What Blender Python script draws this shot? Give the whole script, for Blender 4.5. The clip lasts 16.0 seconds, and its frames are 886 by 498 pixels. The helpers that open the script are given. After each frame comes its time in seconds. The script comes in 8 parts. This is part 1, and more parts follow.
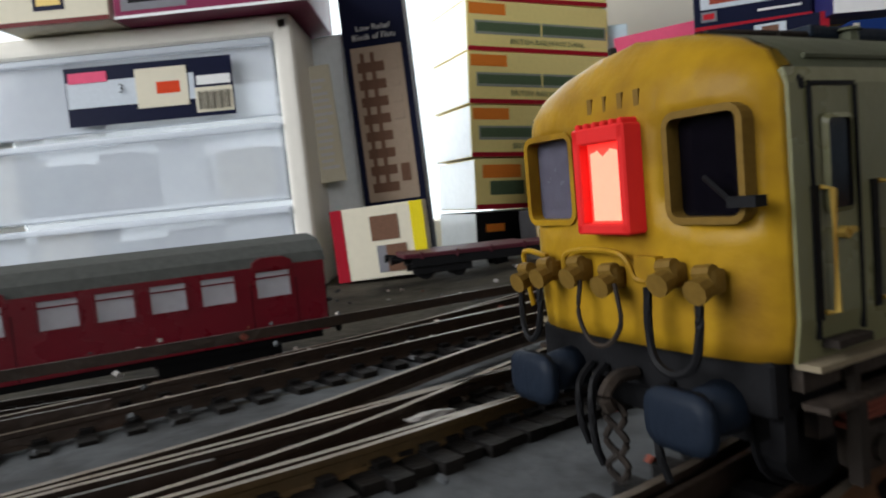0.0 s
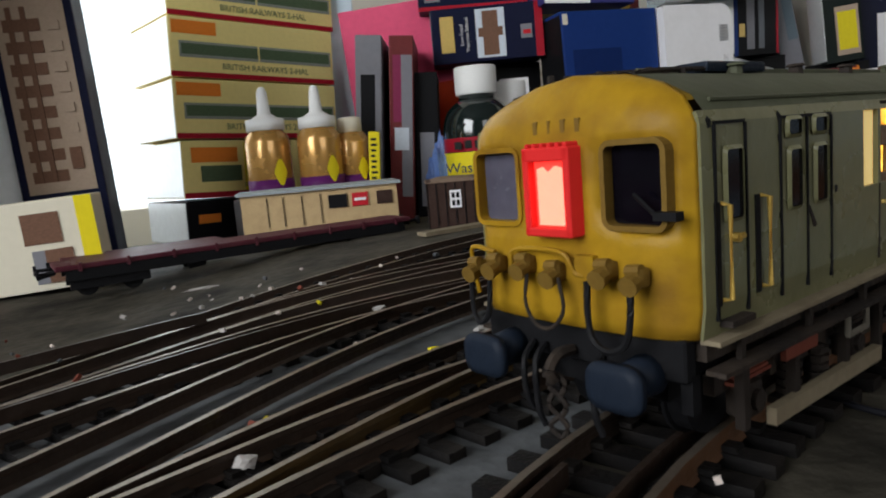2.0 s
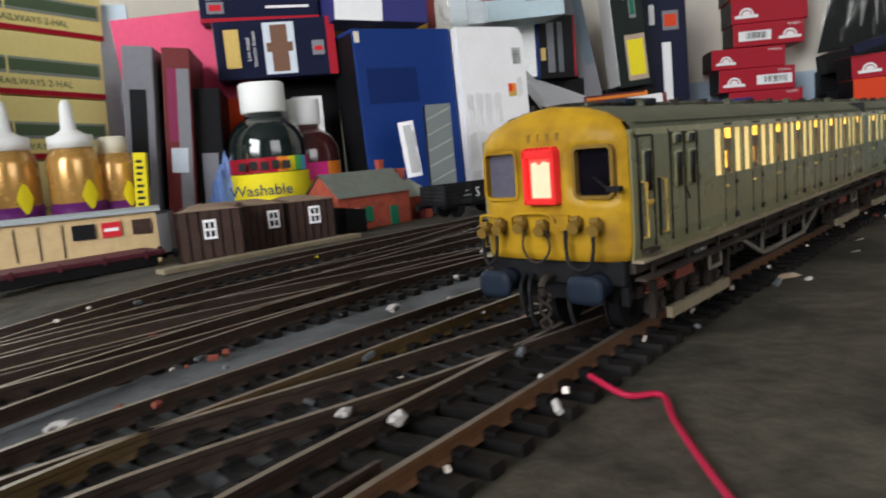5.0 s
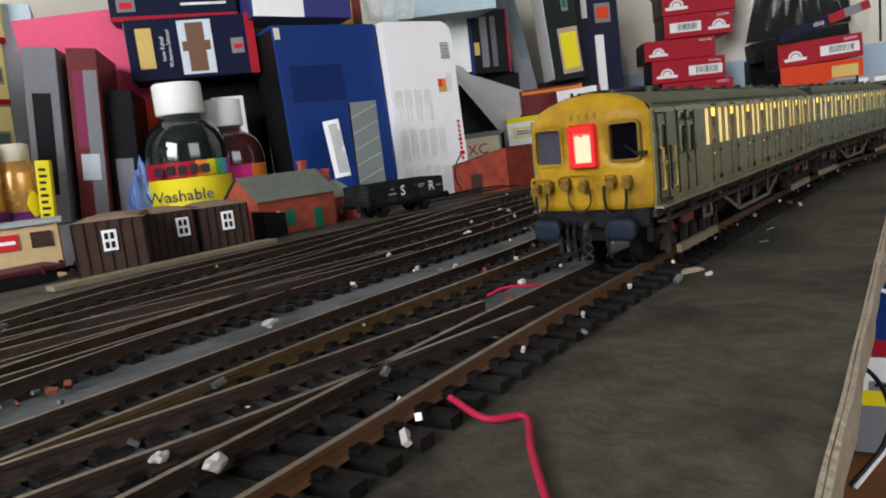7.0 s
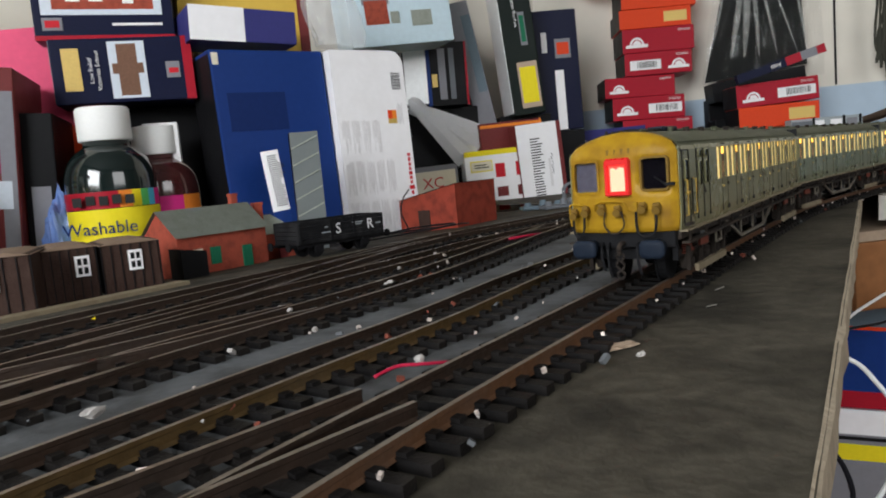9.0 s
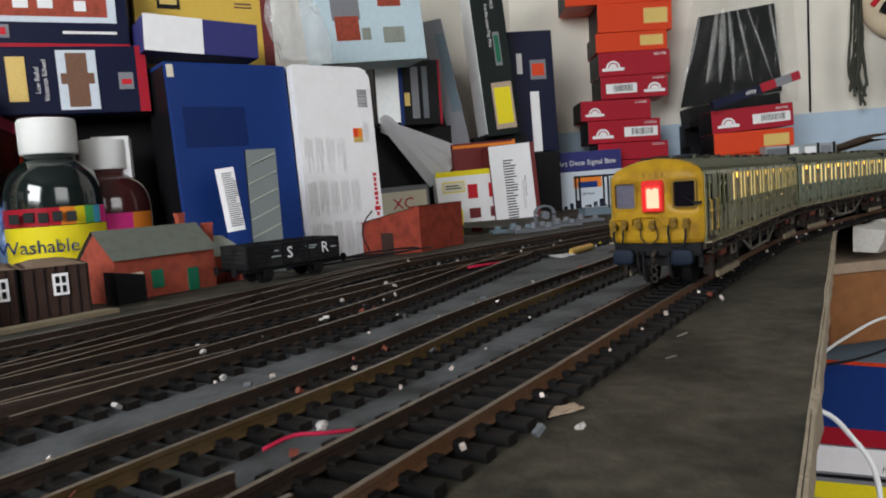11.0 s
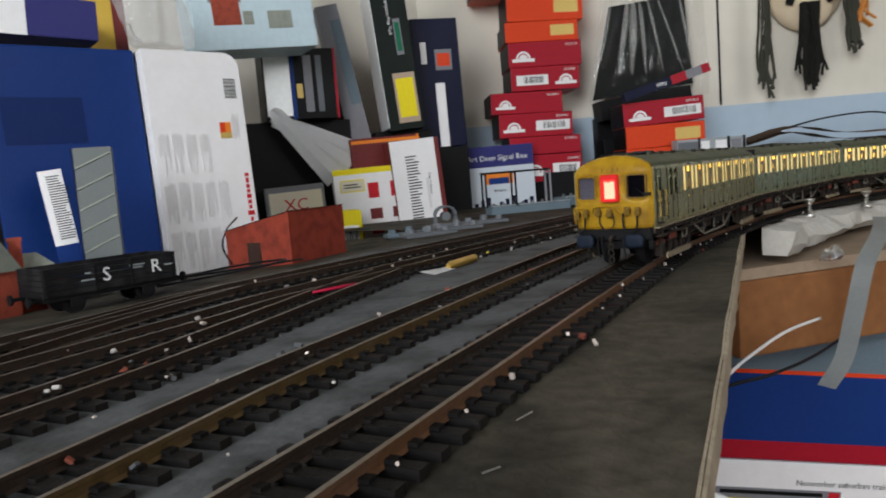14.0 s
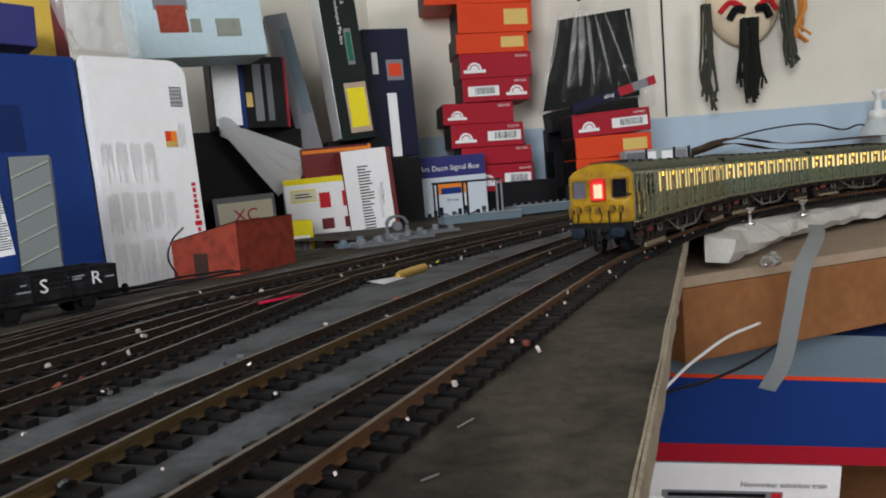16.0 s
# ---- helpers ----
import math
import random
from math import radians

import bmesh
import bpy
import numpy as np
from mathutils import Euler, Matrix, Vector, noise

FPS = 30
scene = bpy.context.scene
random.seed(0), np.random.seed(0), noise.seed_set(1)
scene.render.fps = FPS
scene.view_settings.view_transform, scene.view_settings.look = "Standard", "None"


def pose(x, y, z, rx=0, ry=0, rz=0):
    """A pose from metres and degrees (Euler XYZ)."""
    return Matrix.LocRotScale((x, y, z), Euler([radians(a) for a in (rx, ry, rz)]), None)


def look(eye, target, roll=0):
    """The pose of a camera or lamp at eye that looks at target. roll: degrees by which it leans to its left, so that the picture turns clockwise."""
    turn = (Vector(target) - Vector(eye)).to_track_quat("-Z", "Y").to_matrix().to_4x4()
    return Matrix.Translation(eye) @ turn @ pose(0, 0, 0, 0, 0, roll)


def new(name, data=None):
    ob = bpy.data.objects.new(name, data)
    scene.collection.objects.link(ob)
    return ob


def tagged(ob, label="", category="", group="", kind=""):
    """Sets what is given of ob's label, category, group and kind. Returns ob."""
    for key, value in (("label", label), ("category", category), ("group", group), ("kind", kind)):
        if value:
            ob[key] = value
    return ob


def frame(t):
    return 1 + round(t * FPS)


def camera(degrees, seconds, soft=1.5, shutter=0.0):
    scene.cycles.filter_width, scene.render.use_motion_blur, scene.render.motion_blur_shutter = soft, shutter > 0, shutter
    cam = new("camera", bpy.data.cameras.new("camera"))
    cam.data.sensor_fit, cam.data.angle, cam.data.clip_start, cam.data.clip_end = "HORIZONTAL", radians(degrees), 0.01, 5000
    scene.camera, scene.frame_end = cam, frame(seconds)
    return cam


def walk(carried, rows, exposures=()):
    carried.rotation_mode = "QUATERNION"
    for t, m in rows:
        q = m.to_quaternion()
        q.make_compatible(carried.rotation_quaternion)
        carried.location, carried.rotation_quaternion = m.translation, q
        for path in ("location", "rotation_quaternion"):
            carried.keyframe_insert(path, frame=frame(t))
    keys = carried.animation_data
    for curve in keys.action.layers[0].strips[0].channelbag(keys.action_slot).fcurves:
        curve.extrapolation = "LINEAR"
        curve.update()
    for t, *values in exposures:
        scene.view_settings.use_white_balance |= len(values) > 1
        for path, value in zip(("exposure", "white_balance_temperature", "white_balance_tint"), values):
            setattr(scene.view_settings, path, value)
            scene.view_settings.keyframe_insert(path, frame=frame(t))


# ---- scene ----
cam = camera(64.31, 16.0, soft=1.9, shutter=0.5)
PATH = [
    (0.0, 0.0001, 0.0000, 0.0426, 85.40, 5.14, -0.00),
    (0.5, 0.0124, 0.0017, 0.0431, 84.53, 4.92, -4.46),
    (1.0, 0.0225, 0.0210, 0.0424, 83.40, 6.20, -9.30),
    (1.5, 0.0409, 0.0471, 0.0458, 82.37, 5.33, -16.00),
    (2.0, 0.0488, 0.0529, 0.0493, 81.73, 4.81, -19.27),
    (2.5, 0.0554, 0.0515, 0.0476, 80.26, 5.69, -20.89),
    (3.0, 0.0575, 0.0505, 0.0455, 77.33, 6.45, -22.67),
    (3.5, 0.0751, 0.0573, 0.0474, 80.92, 4.99, -24.74),
    (4.0, 0.0838, 0.0567, 0.0474, 81.75, 5.90, -27.40),
    (4.5, 0.0906, 0.0586, 0.0473, 81.73, 5.36, -29.12),
    (5.0, 0.1085, 0.0614, 0.0499, 81.98, 4.76, -31.77),
    (5.2, 0.1159, 0.0610, 0.0479, 82.16, 5.14, -32.75),
    (7.3, 0.1352, 0.0637, 0.0480, 81.18, 5.87, -36.27),
    (7.5, 0.1383, 0.0643, 0.0493, 81.15, 4.88, -36.92),
    (8.0, 0.1624, 0.0754, 0.0516, 81.64, 4.38, -38.49),
    (8.5, 0.1679, 0.0791, 0.0525, 82.60, 4.00, -38.14),
    (8.6, 0.1684, 0.0795, 0.0498, 82.86, 4.62, -38.10),
    (10.8, 0.1980, 0.0899, 0.0515, 84.80, 4.29, -39.76),
    (11.0, 0.2002, 0.0924, 0.0519, 84.92, 3.91, -39.91),
    (11.5, 0.2258, 0.1036, 0.0569, 85.02, 3.91, -41.40),
    (12.0, 0.2518, 0.1130, 0.0572, 84.56, 3.84, -42.27),
    (12.5, 0.2648, 0.1175, 0.0548, 83.99, 3.80, -42.32),
    (13.0, 0.2680, 0.1204, 0.0537, 83.69, 3.87, -42.14),
    (13.5, 0.2693, 0.1191, 0.0535, 83.74, 4.24, -42.92),
    (14.0, 0.2784, 0.1185, 0.0542, 84.04, 4.51, -45.61),
    (14.5, 0.2787, 0.1182, 0.0538, 84.45, 4.57, -47.45),
    (15.0, 0.2791, 0.1176, 0.0537, 84.89, 4.59, -48.05),
    (15.5, 0.2791, 0.1170, 0.0538, 84.72, 4.97, -48.46),
    (16.0, 0.2801, 0.1158, 0.0536, 84.56, 4.52, -49.31),
]
EXPOSURES = [(0.0, -0.80), (1.0, -0.72), (2.0, -0.76), (3.0, -0.44), (4.5, -0.08), (8.0, -0.10), (11.0, -0.22), (16.0, -0.18)]
walk(cam, [(t, pose(x, y, z, rx, ry, rz)) for t, x, y, z, rx, ry, rz in PATH], exposures=EXPOSURES)

# ---- light: a window behind the drawers, one in the left wall, a third behind the camera ----
world = bpy.data.worlds.new("world")
scene.world = world
world.use_nodes = True
wn = world.node_tree.nodes
sky = wn.new("ShaderNodeTexSky")
sky.sky_type, sky.sun_disc, sky.sun_elevation, sky.sun_rotation = "NISHITA", False, radians(35), radians(250)
wn["Background"].inputs[1].default_value = 0.1
world.node_tree.links.new(sky.outputs[0], wn["Background"].inputs[0])


def window_light(name, m, w, h, watts, colour):
    lamp = bpy.data.lights.new(name, "AREA")
    lamp.shape, lamp.size, lamp.size_y, lamp.energy, lamp.color = "RECTANGLE", w, h, watts, colour
    ob = new(name, lamp)
    ob.matrix_world = m
    return ob


window_light("daylight_back_window", look((-0.34, 1.15, 0.36), (-0.25, 0.0, 0.12)), 0.84, 0.70, 6.5, (0.88, 0.95, 1.0))
window_light("daylight_left_window", look((-1.44, -0.45, 0.75), (0.4, 0.3, 0.15)), 1.2, 1.0, 62, (0.94, 0.97, 1.0))
window_light("daylight_rear_window", look((0.6, -1.64, 0.72), (0.9, 0.8, 0.1)), 1.2, 0.9, 15, (1.0, 0.98, 0.96))

# ---- materials ----


def mat(name, col, rough=0.6, metal=0.0, var=0.12, scale=90.0, bump=0.15, dirt=None, dirt_amount=0.35, coat=0.0, alpha=None, glow=None, power=0.0, random_tone=0.0):
    m = bpy.data.materials.new(name)
    m.use_nodes = True
    nt = m.node_tree
    nd, ln = nt.nodes, nt.links
    b = nd["Principled BSDF"]
    b.inputs["Roughness"].default_value = rough
    b.inputs["Metallic"].default_value = metal
    b.inputs["Coat Weight"].default_value = coat if coat > 0.35 else 0.0
    b.inputs["Specular IOR Level"].default_value = 0.5 if (coat > 0.35 or metal > 0 or rough < 0.3) else 0.10
    if glow:
        b.inputs["Emission Color"].default_value = (*glow, 1)
        b.inputs["Emission Strength"].default_value = power
    tc = nd.new("ShaderNodeTexCoord")
    fine = nd.new("ShaderNodeTexNoise")
    fine.inputs["Scale"].default_value, fine.inputs["Detail"].default_value = scale * 6, 6
    wide = nd.new("ShaderNodeTexNoise")
    wide.inputs["Scale"].default_value, wide.inputs["Detail"].default_value = scale, 5
    for n in (fine, wide):
        ln.new(tc.outputs["Object"], n.inputs["Vector"])
    mix = nd.new("ShaderNodeMixRGB")
    mix.inputs[1].default_value = (*[max(0, c * (1 - var)) for c in col], 1)
    mix.inputs[2].default_value = (*[min(1, c * (1 + var)) for c in col], 1)
    ln.new(fine.outputs["Fac"], mix.inputs[0])
    out = mix.outputs[0]
    if dirt is not None:
        ramp = nd.new("ShaderNodeValToRGB")
        ramp.color_ramp.elements[0].position, ramp.color_ramp.elements[1].position = 0.45, 0.72
        ln.new(wide.outputs["Fac"], ramp.inputs[0])
        scaled = nd.new("ShaderNodeMath")
        scaled.operation = "MULTIPLY"
        scaled.inputs[1].default_value = dirt_amount
        ln.new(ramp.outputs[0], scaled.inputs[0])
        m2 = nd.new("ShaderNodeMixRGB")
        m2.inputs[2].default_value = (*dirt, 1)
        ln.new(scaled.outputs[0], m2.inputs[0])
        ln.new(out, m2.inputs[1])
        out = m2.outputs[0]
    if random_tone:
        info = nd.new("ShaderNodeObjectInfo")
        hsv = nd.new("ShaderNodeHueSaturation")
        rng = nd.new("ShaderNodeMapRange")
        rng.inputs[3].default_value, rng.inputs[4].default_value = 1 - random_tone, 1 + random_tone
        ln.new(info.outputs["Random"], rng.inputs[0])
        ln.new(rng.outputs[0], hsv.inputs["Value"])
        ln.new(out, hsv.inputs["Color"])
        out = hsv.outputs[0]
    ln.new(out, b.inputs["Base Color"])
    if bump:
        bp = nd.new("ShaderNodeBump")
        bp.inputs["Strength"].default_value, bp.inputs["Distance"].default_value = bump, 0.001
        ln.new(fine.outputs["Fac"], bp.inputs["Height"])
        ln.new(bp.outputs[0], b.inputs["Normal"])
    rr = nd.new("ShaderNodeMapRange")
    rr.inputs[3].default_value, rr.inputs[4].default_value = max(0.02, rough - 0.12), min(1, rough + 0.12)
    ln.new(wide.outputs["Fac"], rr.inputs[0])
    ln.new(rr.outputs[0], b.inputs["Roughness"])
    if alpha is not None:
        b.inputs["Alpha"].default_value = alpha
    return m


def glass(name, tint=(1, 1, 1), rough=0.05, trans=1.0):
    m = bpy.data.materials.new(name)
    m.use_nodes = True
    b = m.node_tree.nodes["Principled BSDF"]
    b.inputs["Base Color"].default_value = (*tint, 1)
    b.inputs["Roughness"].default_value = rough
    b.inputs["Transmission Weight"].default_value = trans
    b.inputs["IOR"].default_value = 1.3
    return m


BOARD = mat("grey_painted_board", (0.056, 0.050, 0.038), 0.7, var=0.8, scale=26, bump=1.0, dirt=(0.008, 0.0076, 0.0066), dirt_amount=0.9)
BOARD_EDGE = mat("rough_board_edge", (0.36, 0.30, 0.22), 0.9, var=0.35, scale=60, bump=1.0, dirt=(0.14, 0.11, 0.08))
BALLAST = mat("grey_trackbed", (0.090, 0.095, 0.100), 0.75, var=0.3, scale=45, bump=0.5, dirt=(0.018, 0.016, 0.014), dirt_amount=0.75)
SLEEPER = mat("black_plastic_sleeper", (0.007, 0.0065, 0.0065), 0.55, var=0.3, scale=200, bump=0.3, random_tone=0.3, dirt=(0.025, 0.02, 0.016), dirt_amount=0.35)
RAIL = mat("weathered_rail", (0.040, 0.027, 0.020), 0.40, 0.4, var=0.4, scale=60, bump=0.4, dirt=(0.045, 0.021, 0.011), dirt_amount=0.5)
RAIL_RUST = mat("rusty_rail", (0.105, 0.045, 0.017), 0.6, 0.3, var=0.4, scale=60, bump=0.4, dirt=(0.10, 0.06, 0.04), dirt_amount=0.5)
RAIL_GOLD = mat("brass_toned_rail", (0.105, 0.064, 0.023), 0.5, 0.5, var=0.4, scale=60, bump=0.4, dirt=(0.10, 0.07, 0.04), dirt_amount=0.5)
RAIL_TOP = mat("worn_rail_top", (0.20, 0.165, 0.13), 0.42, 0.7, var=0.3, scale=80, bump=0.1, dirt=(0.16, 0.10, 0.06), dirt_amount=0.6)
PIN = mat("pale_solder", (0.55, 0.47, 0.42), 0.5, 0.3, var=0.3, scale=300)
WHITE_BIT = mat("white_plaster_bit", (0.38, 0.36, 0.34), 0.8, var=0.15, scale=150)
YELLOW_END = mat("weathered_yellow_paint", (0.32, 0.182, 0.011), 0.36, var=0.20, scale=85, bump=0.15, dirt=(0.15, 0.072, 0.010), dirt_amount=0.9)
BROWN_FIT = mat("ochre_brown_fittings", (0.15, 0.088, 0.018), 0.55, var=0.25, scale=200)
GREEN = mat("faded_green_coach_paint", (0.150, 0.146, 0.072), 0.29, var=0.10, scale=60, bump=0.12, dirt=(0.085, 0.082, 0.040), dirt_amount=0.5)
GREEN_BLUE = mat("faded_blue_green_coach_paint", (0.115, 0.138, 0.082), 0.29, var=0.10, scale=60, bump=0.12, dirt=(0.085, 0.082, 0.045), dirt_amount=0.5)
TRUSS = mat("pale_underframe_rod", (0.15, 0.135, 0.11), 0.6, var=0.25, scale=120, bump=0.3, dirt=(0.07, 0.05, 0.035), dirt_amount=0.5)
LIT_PALE = mat("cream_lit_window", (0.8, 0.7, 0.4), 0.5, glow=(1.0, 0.66, 0.18), power=0.7, var=0.2, scale=150)
ROOF = mat("grey_green_roof", (0.070, 0.075, 0.046), 0.55, var=0.2, scale=50, bump=0.2, dirt=(0.07, 0.07, 0.055), dirt_amount=0.5)
BLACK = mat("black_plastic", (0.008, 0.008, 0.009), 0.55, var=0.2, scale=120)
UNDER = mat("dirty_underframe", (0.022, 0.018, 0.016), 0.7, var=0.3, scale=120, bump=0.4, dirt=(0.07, 0.05, 0.035), dirt_amount=0.5)
SHOE = mat("tan_shoe_beam", (0.20, 0.165, 0.11), 0.7, var=0.2, scale=120, dirt=(0.12, 0.08, 0.05))
RUSTRED = mat("red_oxide_box", (0.16, 0.045, 0.03), 0.7, var=0.2, scale=120)
BUFFER = mat("blue_grey_buffer", (0.010, 0.015, 0.025), 0.5, var=0.2, scale=120)
STEEL = mat("bright_steel", (0.6, 0.58, 0.55), 0.3, 0.9, var=0.15, scale=150)
LIT = mat("lit_carriage_interior", (0.8, 0.6, 0.2), 0.8, glow=(1.0, 0.60, 0.10), power=3.2, var=0.3, scale=150)
# noise makes the glowing core uneven, in place of lamps and seats inside
lit_noise = LIT.node_tree.nodes.new("ShaderNodeTexNoise")
lit_noise.inputs["Scale"].default_value, lit_noise.inputs["Detail"].default_value = 240, 2
lit_tex = LIT.node_tree.nodes.new("ShaderNodeTexCoord")
lit_ramp = LIT.node_tree.nodes.new("ShaderNodeMapRange")
lit_ramp.inputs[1].default_value, lit_ramp.inputs[2].default_value = 0.36, 0.66
lit_ramp.inputs[3].default_value, lit_ramp.inputs[4].default_value = 0.12, 3.4
LIT.node_tree.links.new(lit_tex.outputs["Object"], lit_noise.inputs["Vector"])
LIT.node_tree.links.new(lit_noise.outputs["Fac"], lit_ramp.inputs[0])
LIT.node_tree.links.new(lit_ramp.outputs[0], LIT.node_tree.nodes["Principled BSDF"].inputs["Emission Strength"])
RED_GLOW = mat("glowing_red_blind", (0.9, 0.05, 0.03), 0.5, glow=(1.0, 0.045, 0.035), power=1.9)
RED_CORE = mat("red_blind_hot_spot", (0.9, 0.3, 0.2), 0.5, glow=(1.0, 0.26, 0.18), power=2.4)
# the frame gets a faint glow for red light coming through it
RED_FRAME = mat("red_blind_frame", (0.50, 0.02, 0.02), 0.45, glow=(1.0, 0.03, 0.025), power=0.22)
SKY_GLOW = mat("overcast_sky", (0.8, 0.85, 0.9), 0.9, glow=(0.86, 0.94, 1.0), power=2.2, var=0.05, scale=3, bump=0)
CAB_GLASS = mat("dark_cab_glass", (0.006, 0.005, 0.009), 0.12, var=0.2, scale=40, bump=0.0)
GREY_BLIND = mat("pale_cab_screen", (0.16, 0.15, 0.20), 0.25, var=0.2, scale=90)
NAVY = mat("navy_card", (0.006, 0.008, 0.028), 0.4, var=0.15, scale=40, coat=0.2)
BLUE = mat("royal_blue_card", (0.010, 0.034, 0.16), 0.4, var=0.1, scale=30, coat=0.2)
BLUE_DARK = mat("dark_blue_panel", (0.006, 0.02, 0.10), 0.42, var=0.1, scale=30)
PURPLE = mat("blue_violet_card", (0.035, 0.035, 0.15), 0.5, var=0.1, scale=40)
WHITE = mat("white_card", (0.80, 0.79, 0.80), 0.55, var=0.05, scale=25, bump=0.08, dirt=(0.68, 0.66, 0.64), dirt_amount=0.3)
PAPER = mat("white_paper", (0.84, 0.84, 0.85), 0.8, var=0.05, scale=30)
GREY_TEXT = mat("grey_print", (0.66, 0.645, 0.645), 0.6, var=0.1)
BLACK_INK = mat("black_print", (0.02, 0.02, 0.02), 0.5, var=0.1)
WHITE_INK = mat("white_print", (0.75, 0.75, 0.75), 0.5, var=0.05)
RED_INK = mat("red_print", (0.5, 0.02, 0.03), 0.5, var=0.1)
RED_CARD = mat("crimson_card", (0.33, 0.012, 0.025), 0.38, var=0.1, scale=40, coat=0.25)
ORANGE_CARD = mat("orange_red_card", (0.62, 0.055, 0.015), 0.4, var=0.1, scale=40, coat=0.2)
YELLOW_CARD = mat("bright_yellow_card", (0.75, 0.62, 0.02), 0.45, var=0.08, scale=40)
CREAM_CARD = mat("pale_yellow_card", (0.80, 0.67, 0.27), 0.42, var=0.08, scale=40, coat=0.15)
CREAM = mat("cream_card", (0.68, 0.63, 0.50), 0.5, var=0.06, scale=30)
OCHRE_CARD = mat("ochre_card", (0.60, 0.40, 0.07), 0.5, var=0.08, scale=30)
ORANGE = mat("orange_print", (0.75, 0.22, 0.03), 0.5, var=0.1)
GREEN_INK = mat("dark_green_print", (0.085, 0.125, 0.070), 0.5, var=0.3, scale=150)
DARK_GREEN = mat("black_green_card", (0.006, 0.011, 0.009), 0.4, var=0.15, scale=40, coat=0.2)
BROWN_PRINT = mat("brown_print", (0.16, 0.085, 0.055), 0.6, var=0.3, scale=120)
TAN = mat("tan_print", (0.42, 0.32, 0.24), 0.6, var=0.15, scale=90)
GREY_CARD = mat("grey_card", (0.20, 0.20, 0.22), 0.5, var=0.1, scale=30)
DARK_CARD = mat("black_card", (0.007, 0.007, 0.008), 0.45, var=0.2, scale=40, coat=0.1)
MAROON_CARD = mat("maroon_card", (0.15, 0.03, 0.03), 0.45, var=0.15, scale=40)
WINE = mat("wine_red_card", (0.22, 0.03, 0.08), 0.4, var=0.1, scale=40)
PINK = mat("pink_red_card", (0.75, 0.10, 0.20), 0.45, var=0.1, scale=25)
LIGHT_BLUE = mat("pale_blue_card", (0.50, 0.62, 0.68), 0.5, var=0.1, scale=25)
SKY_PRINT = mat("pale_blue_print", (0.55, 0.60, 0.66), 0.5, var=0.1, scale=60)
GOLD_PRINT = mat("gold_label", (0.55, 0.38, 0.10), 0.4, 0.2, var=0.15, scale=100)
MILKY = mat("milky_plastic", (0.82, 0.79, 0.72), 0.4, var=0.05, scale=20, bump=0.05)
DRAWER = mat("frosted_clear_plastic", (0.82, 0.88, 0.97), 0.14, var=0.06, scale=15, bump=0.15, alpha=0.42)
BOX_SHINE = mat("glossy_pale_box_end", (0.82, 0.85, 0.86), 0.22, var=0.1, scale=25, bump=0.1, coat=0.4)
BLUE_FILM = mat("translucent_blue_film", (0.16, 0.28, 0.66), 0.18, var=0.25, scale=30, bump=0.8, alpha=0.75, coat=0.5)
CLEAR = mat("crinkled_clear_film", (0.75, 0.76, 0.78), 0.12, var=0.1, scale=25, bump=0.9, alpha=0.22, coat=0.5)
FILM = mat("clear_bag_film", (0.12, 0.13, 0.12), 0.10, var=0.2, scale=14, bump=0.12, alpha=0.10, coat=0.9)
CREASE_GLINT = mat("folded_film_glint", (0.72, 0.74, 0.70), 0.20, var=0.2, scale=40, bump=0.3, alpha=0.26, coat=0.6)
GOLD = mat("gold_paint_in_bottle", (0.50, 0.27, 0.07), 0.25, 0.45, var=0.1, scale=60, coat=0.5)
VIOLET = mat("violet_band", (0.10, 0.015, 0.11), 0.4, var=0.1)
BLACK_PAINT = mat("black_paint_in_bottle", (0.008, 0.014, 0.013), 0.10, var=0.1, bump=0.0, coat=0.8)
BROWN_PAINT = mat("brown_paint_in_bottle", (0.055, 0.012, 0.012), 0.10, var=0.1, bump=0.0, coat=0.8)
CAP = mat("white_ribbed_cap", (0.78, 0.78, 0.76), 0.4, var=0.04)
GREEN_STRIPE = mat("green_stripe", (0.10, 0.45, 0.12), 0.4, var=0.1)
CYAN = mat("cyan_stripe", (0.08, 0.42, 0.62), 0.4, var=0.1)
MAGENTA = mat("magenta_stripe", (0.65, 0.03, 0.22), 0.4, var=0.1)
BRICK_RED = mat("brick_red_model_wall", (0.33, 0.068, 0.042), 0.8, var=0.25, scale=160, bump=0.5, dirt=(0.11, 0.035, 0.025), dirt_amount=0.5)
SHED_RED = mat("painted_shed_wall", (0.24, 0.042, 0.025), 0.75, var=0.2, scale=120, bump=0.4, dirt=(0.09, 0.02, 0.015), dirt_amount=0.6)
SLATE = mat("grey_green_slate", (0.27, 0.29, 0.25), 0.7, var=0.25, scale=150, bump=0.4, dirt=(0.17, 0.185, 0.155))
DOOR_GREEN = mat("green_model_door", (0.015, 0.13, 0.07), 0.6, var=0.2, scale=100)
VAN_BROWN = mat("dark_brown_van_body", (0.040, 0.022, 0.017), 0.7, var=0.3, scale=120, bump=0.4, dirt=(0.07, 0.045, 0.035))
OCHRE_WALL = mat("cream_model_wall", (0.50, 0.36, 0.19), 0.7, var=0.12, scale=120, bump=0.2, dirt=(0.32, 0.21, 0.11))
GREY_ROOF = mat("pale_grey_model_roof", (0.30, 0.33, 0.34), 0.7, var=0.15, scale=90, bump=0.2)
MAROON = mat("maroon_wagon", (0.075, 0.016, 0.025), 0.5, var=0.25, scale=90, dirt=(0.12, 0.06, 0.06), dirt_amount=0.3)
COACH_RED = mat("crimson_coach_paint", (0.17, 0.006, 0.016), 0.29, var=0.1, scale=60, dirt=(0.11, 0.006, 0.012))
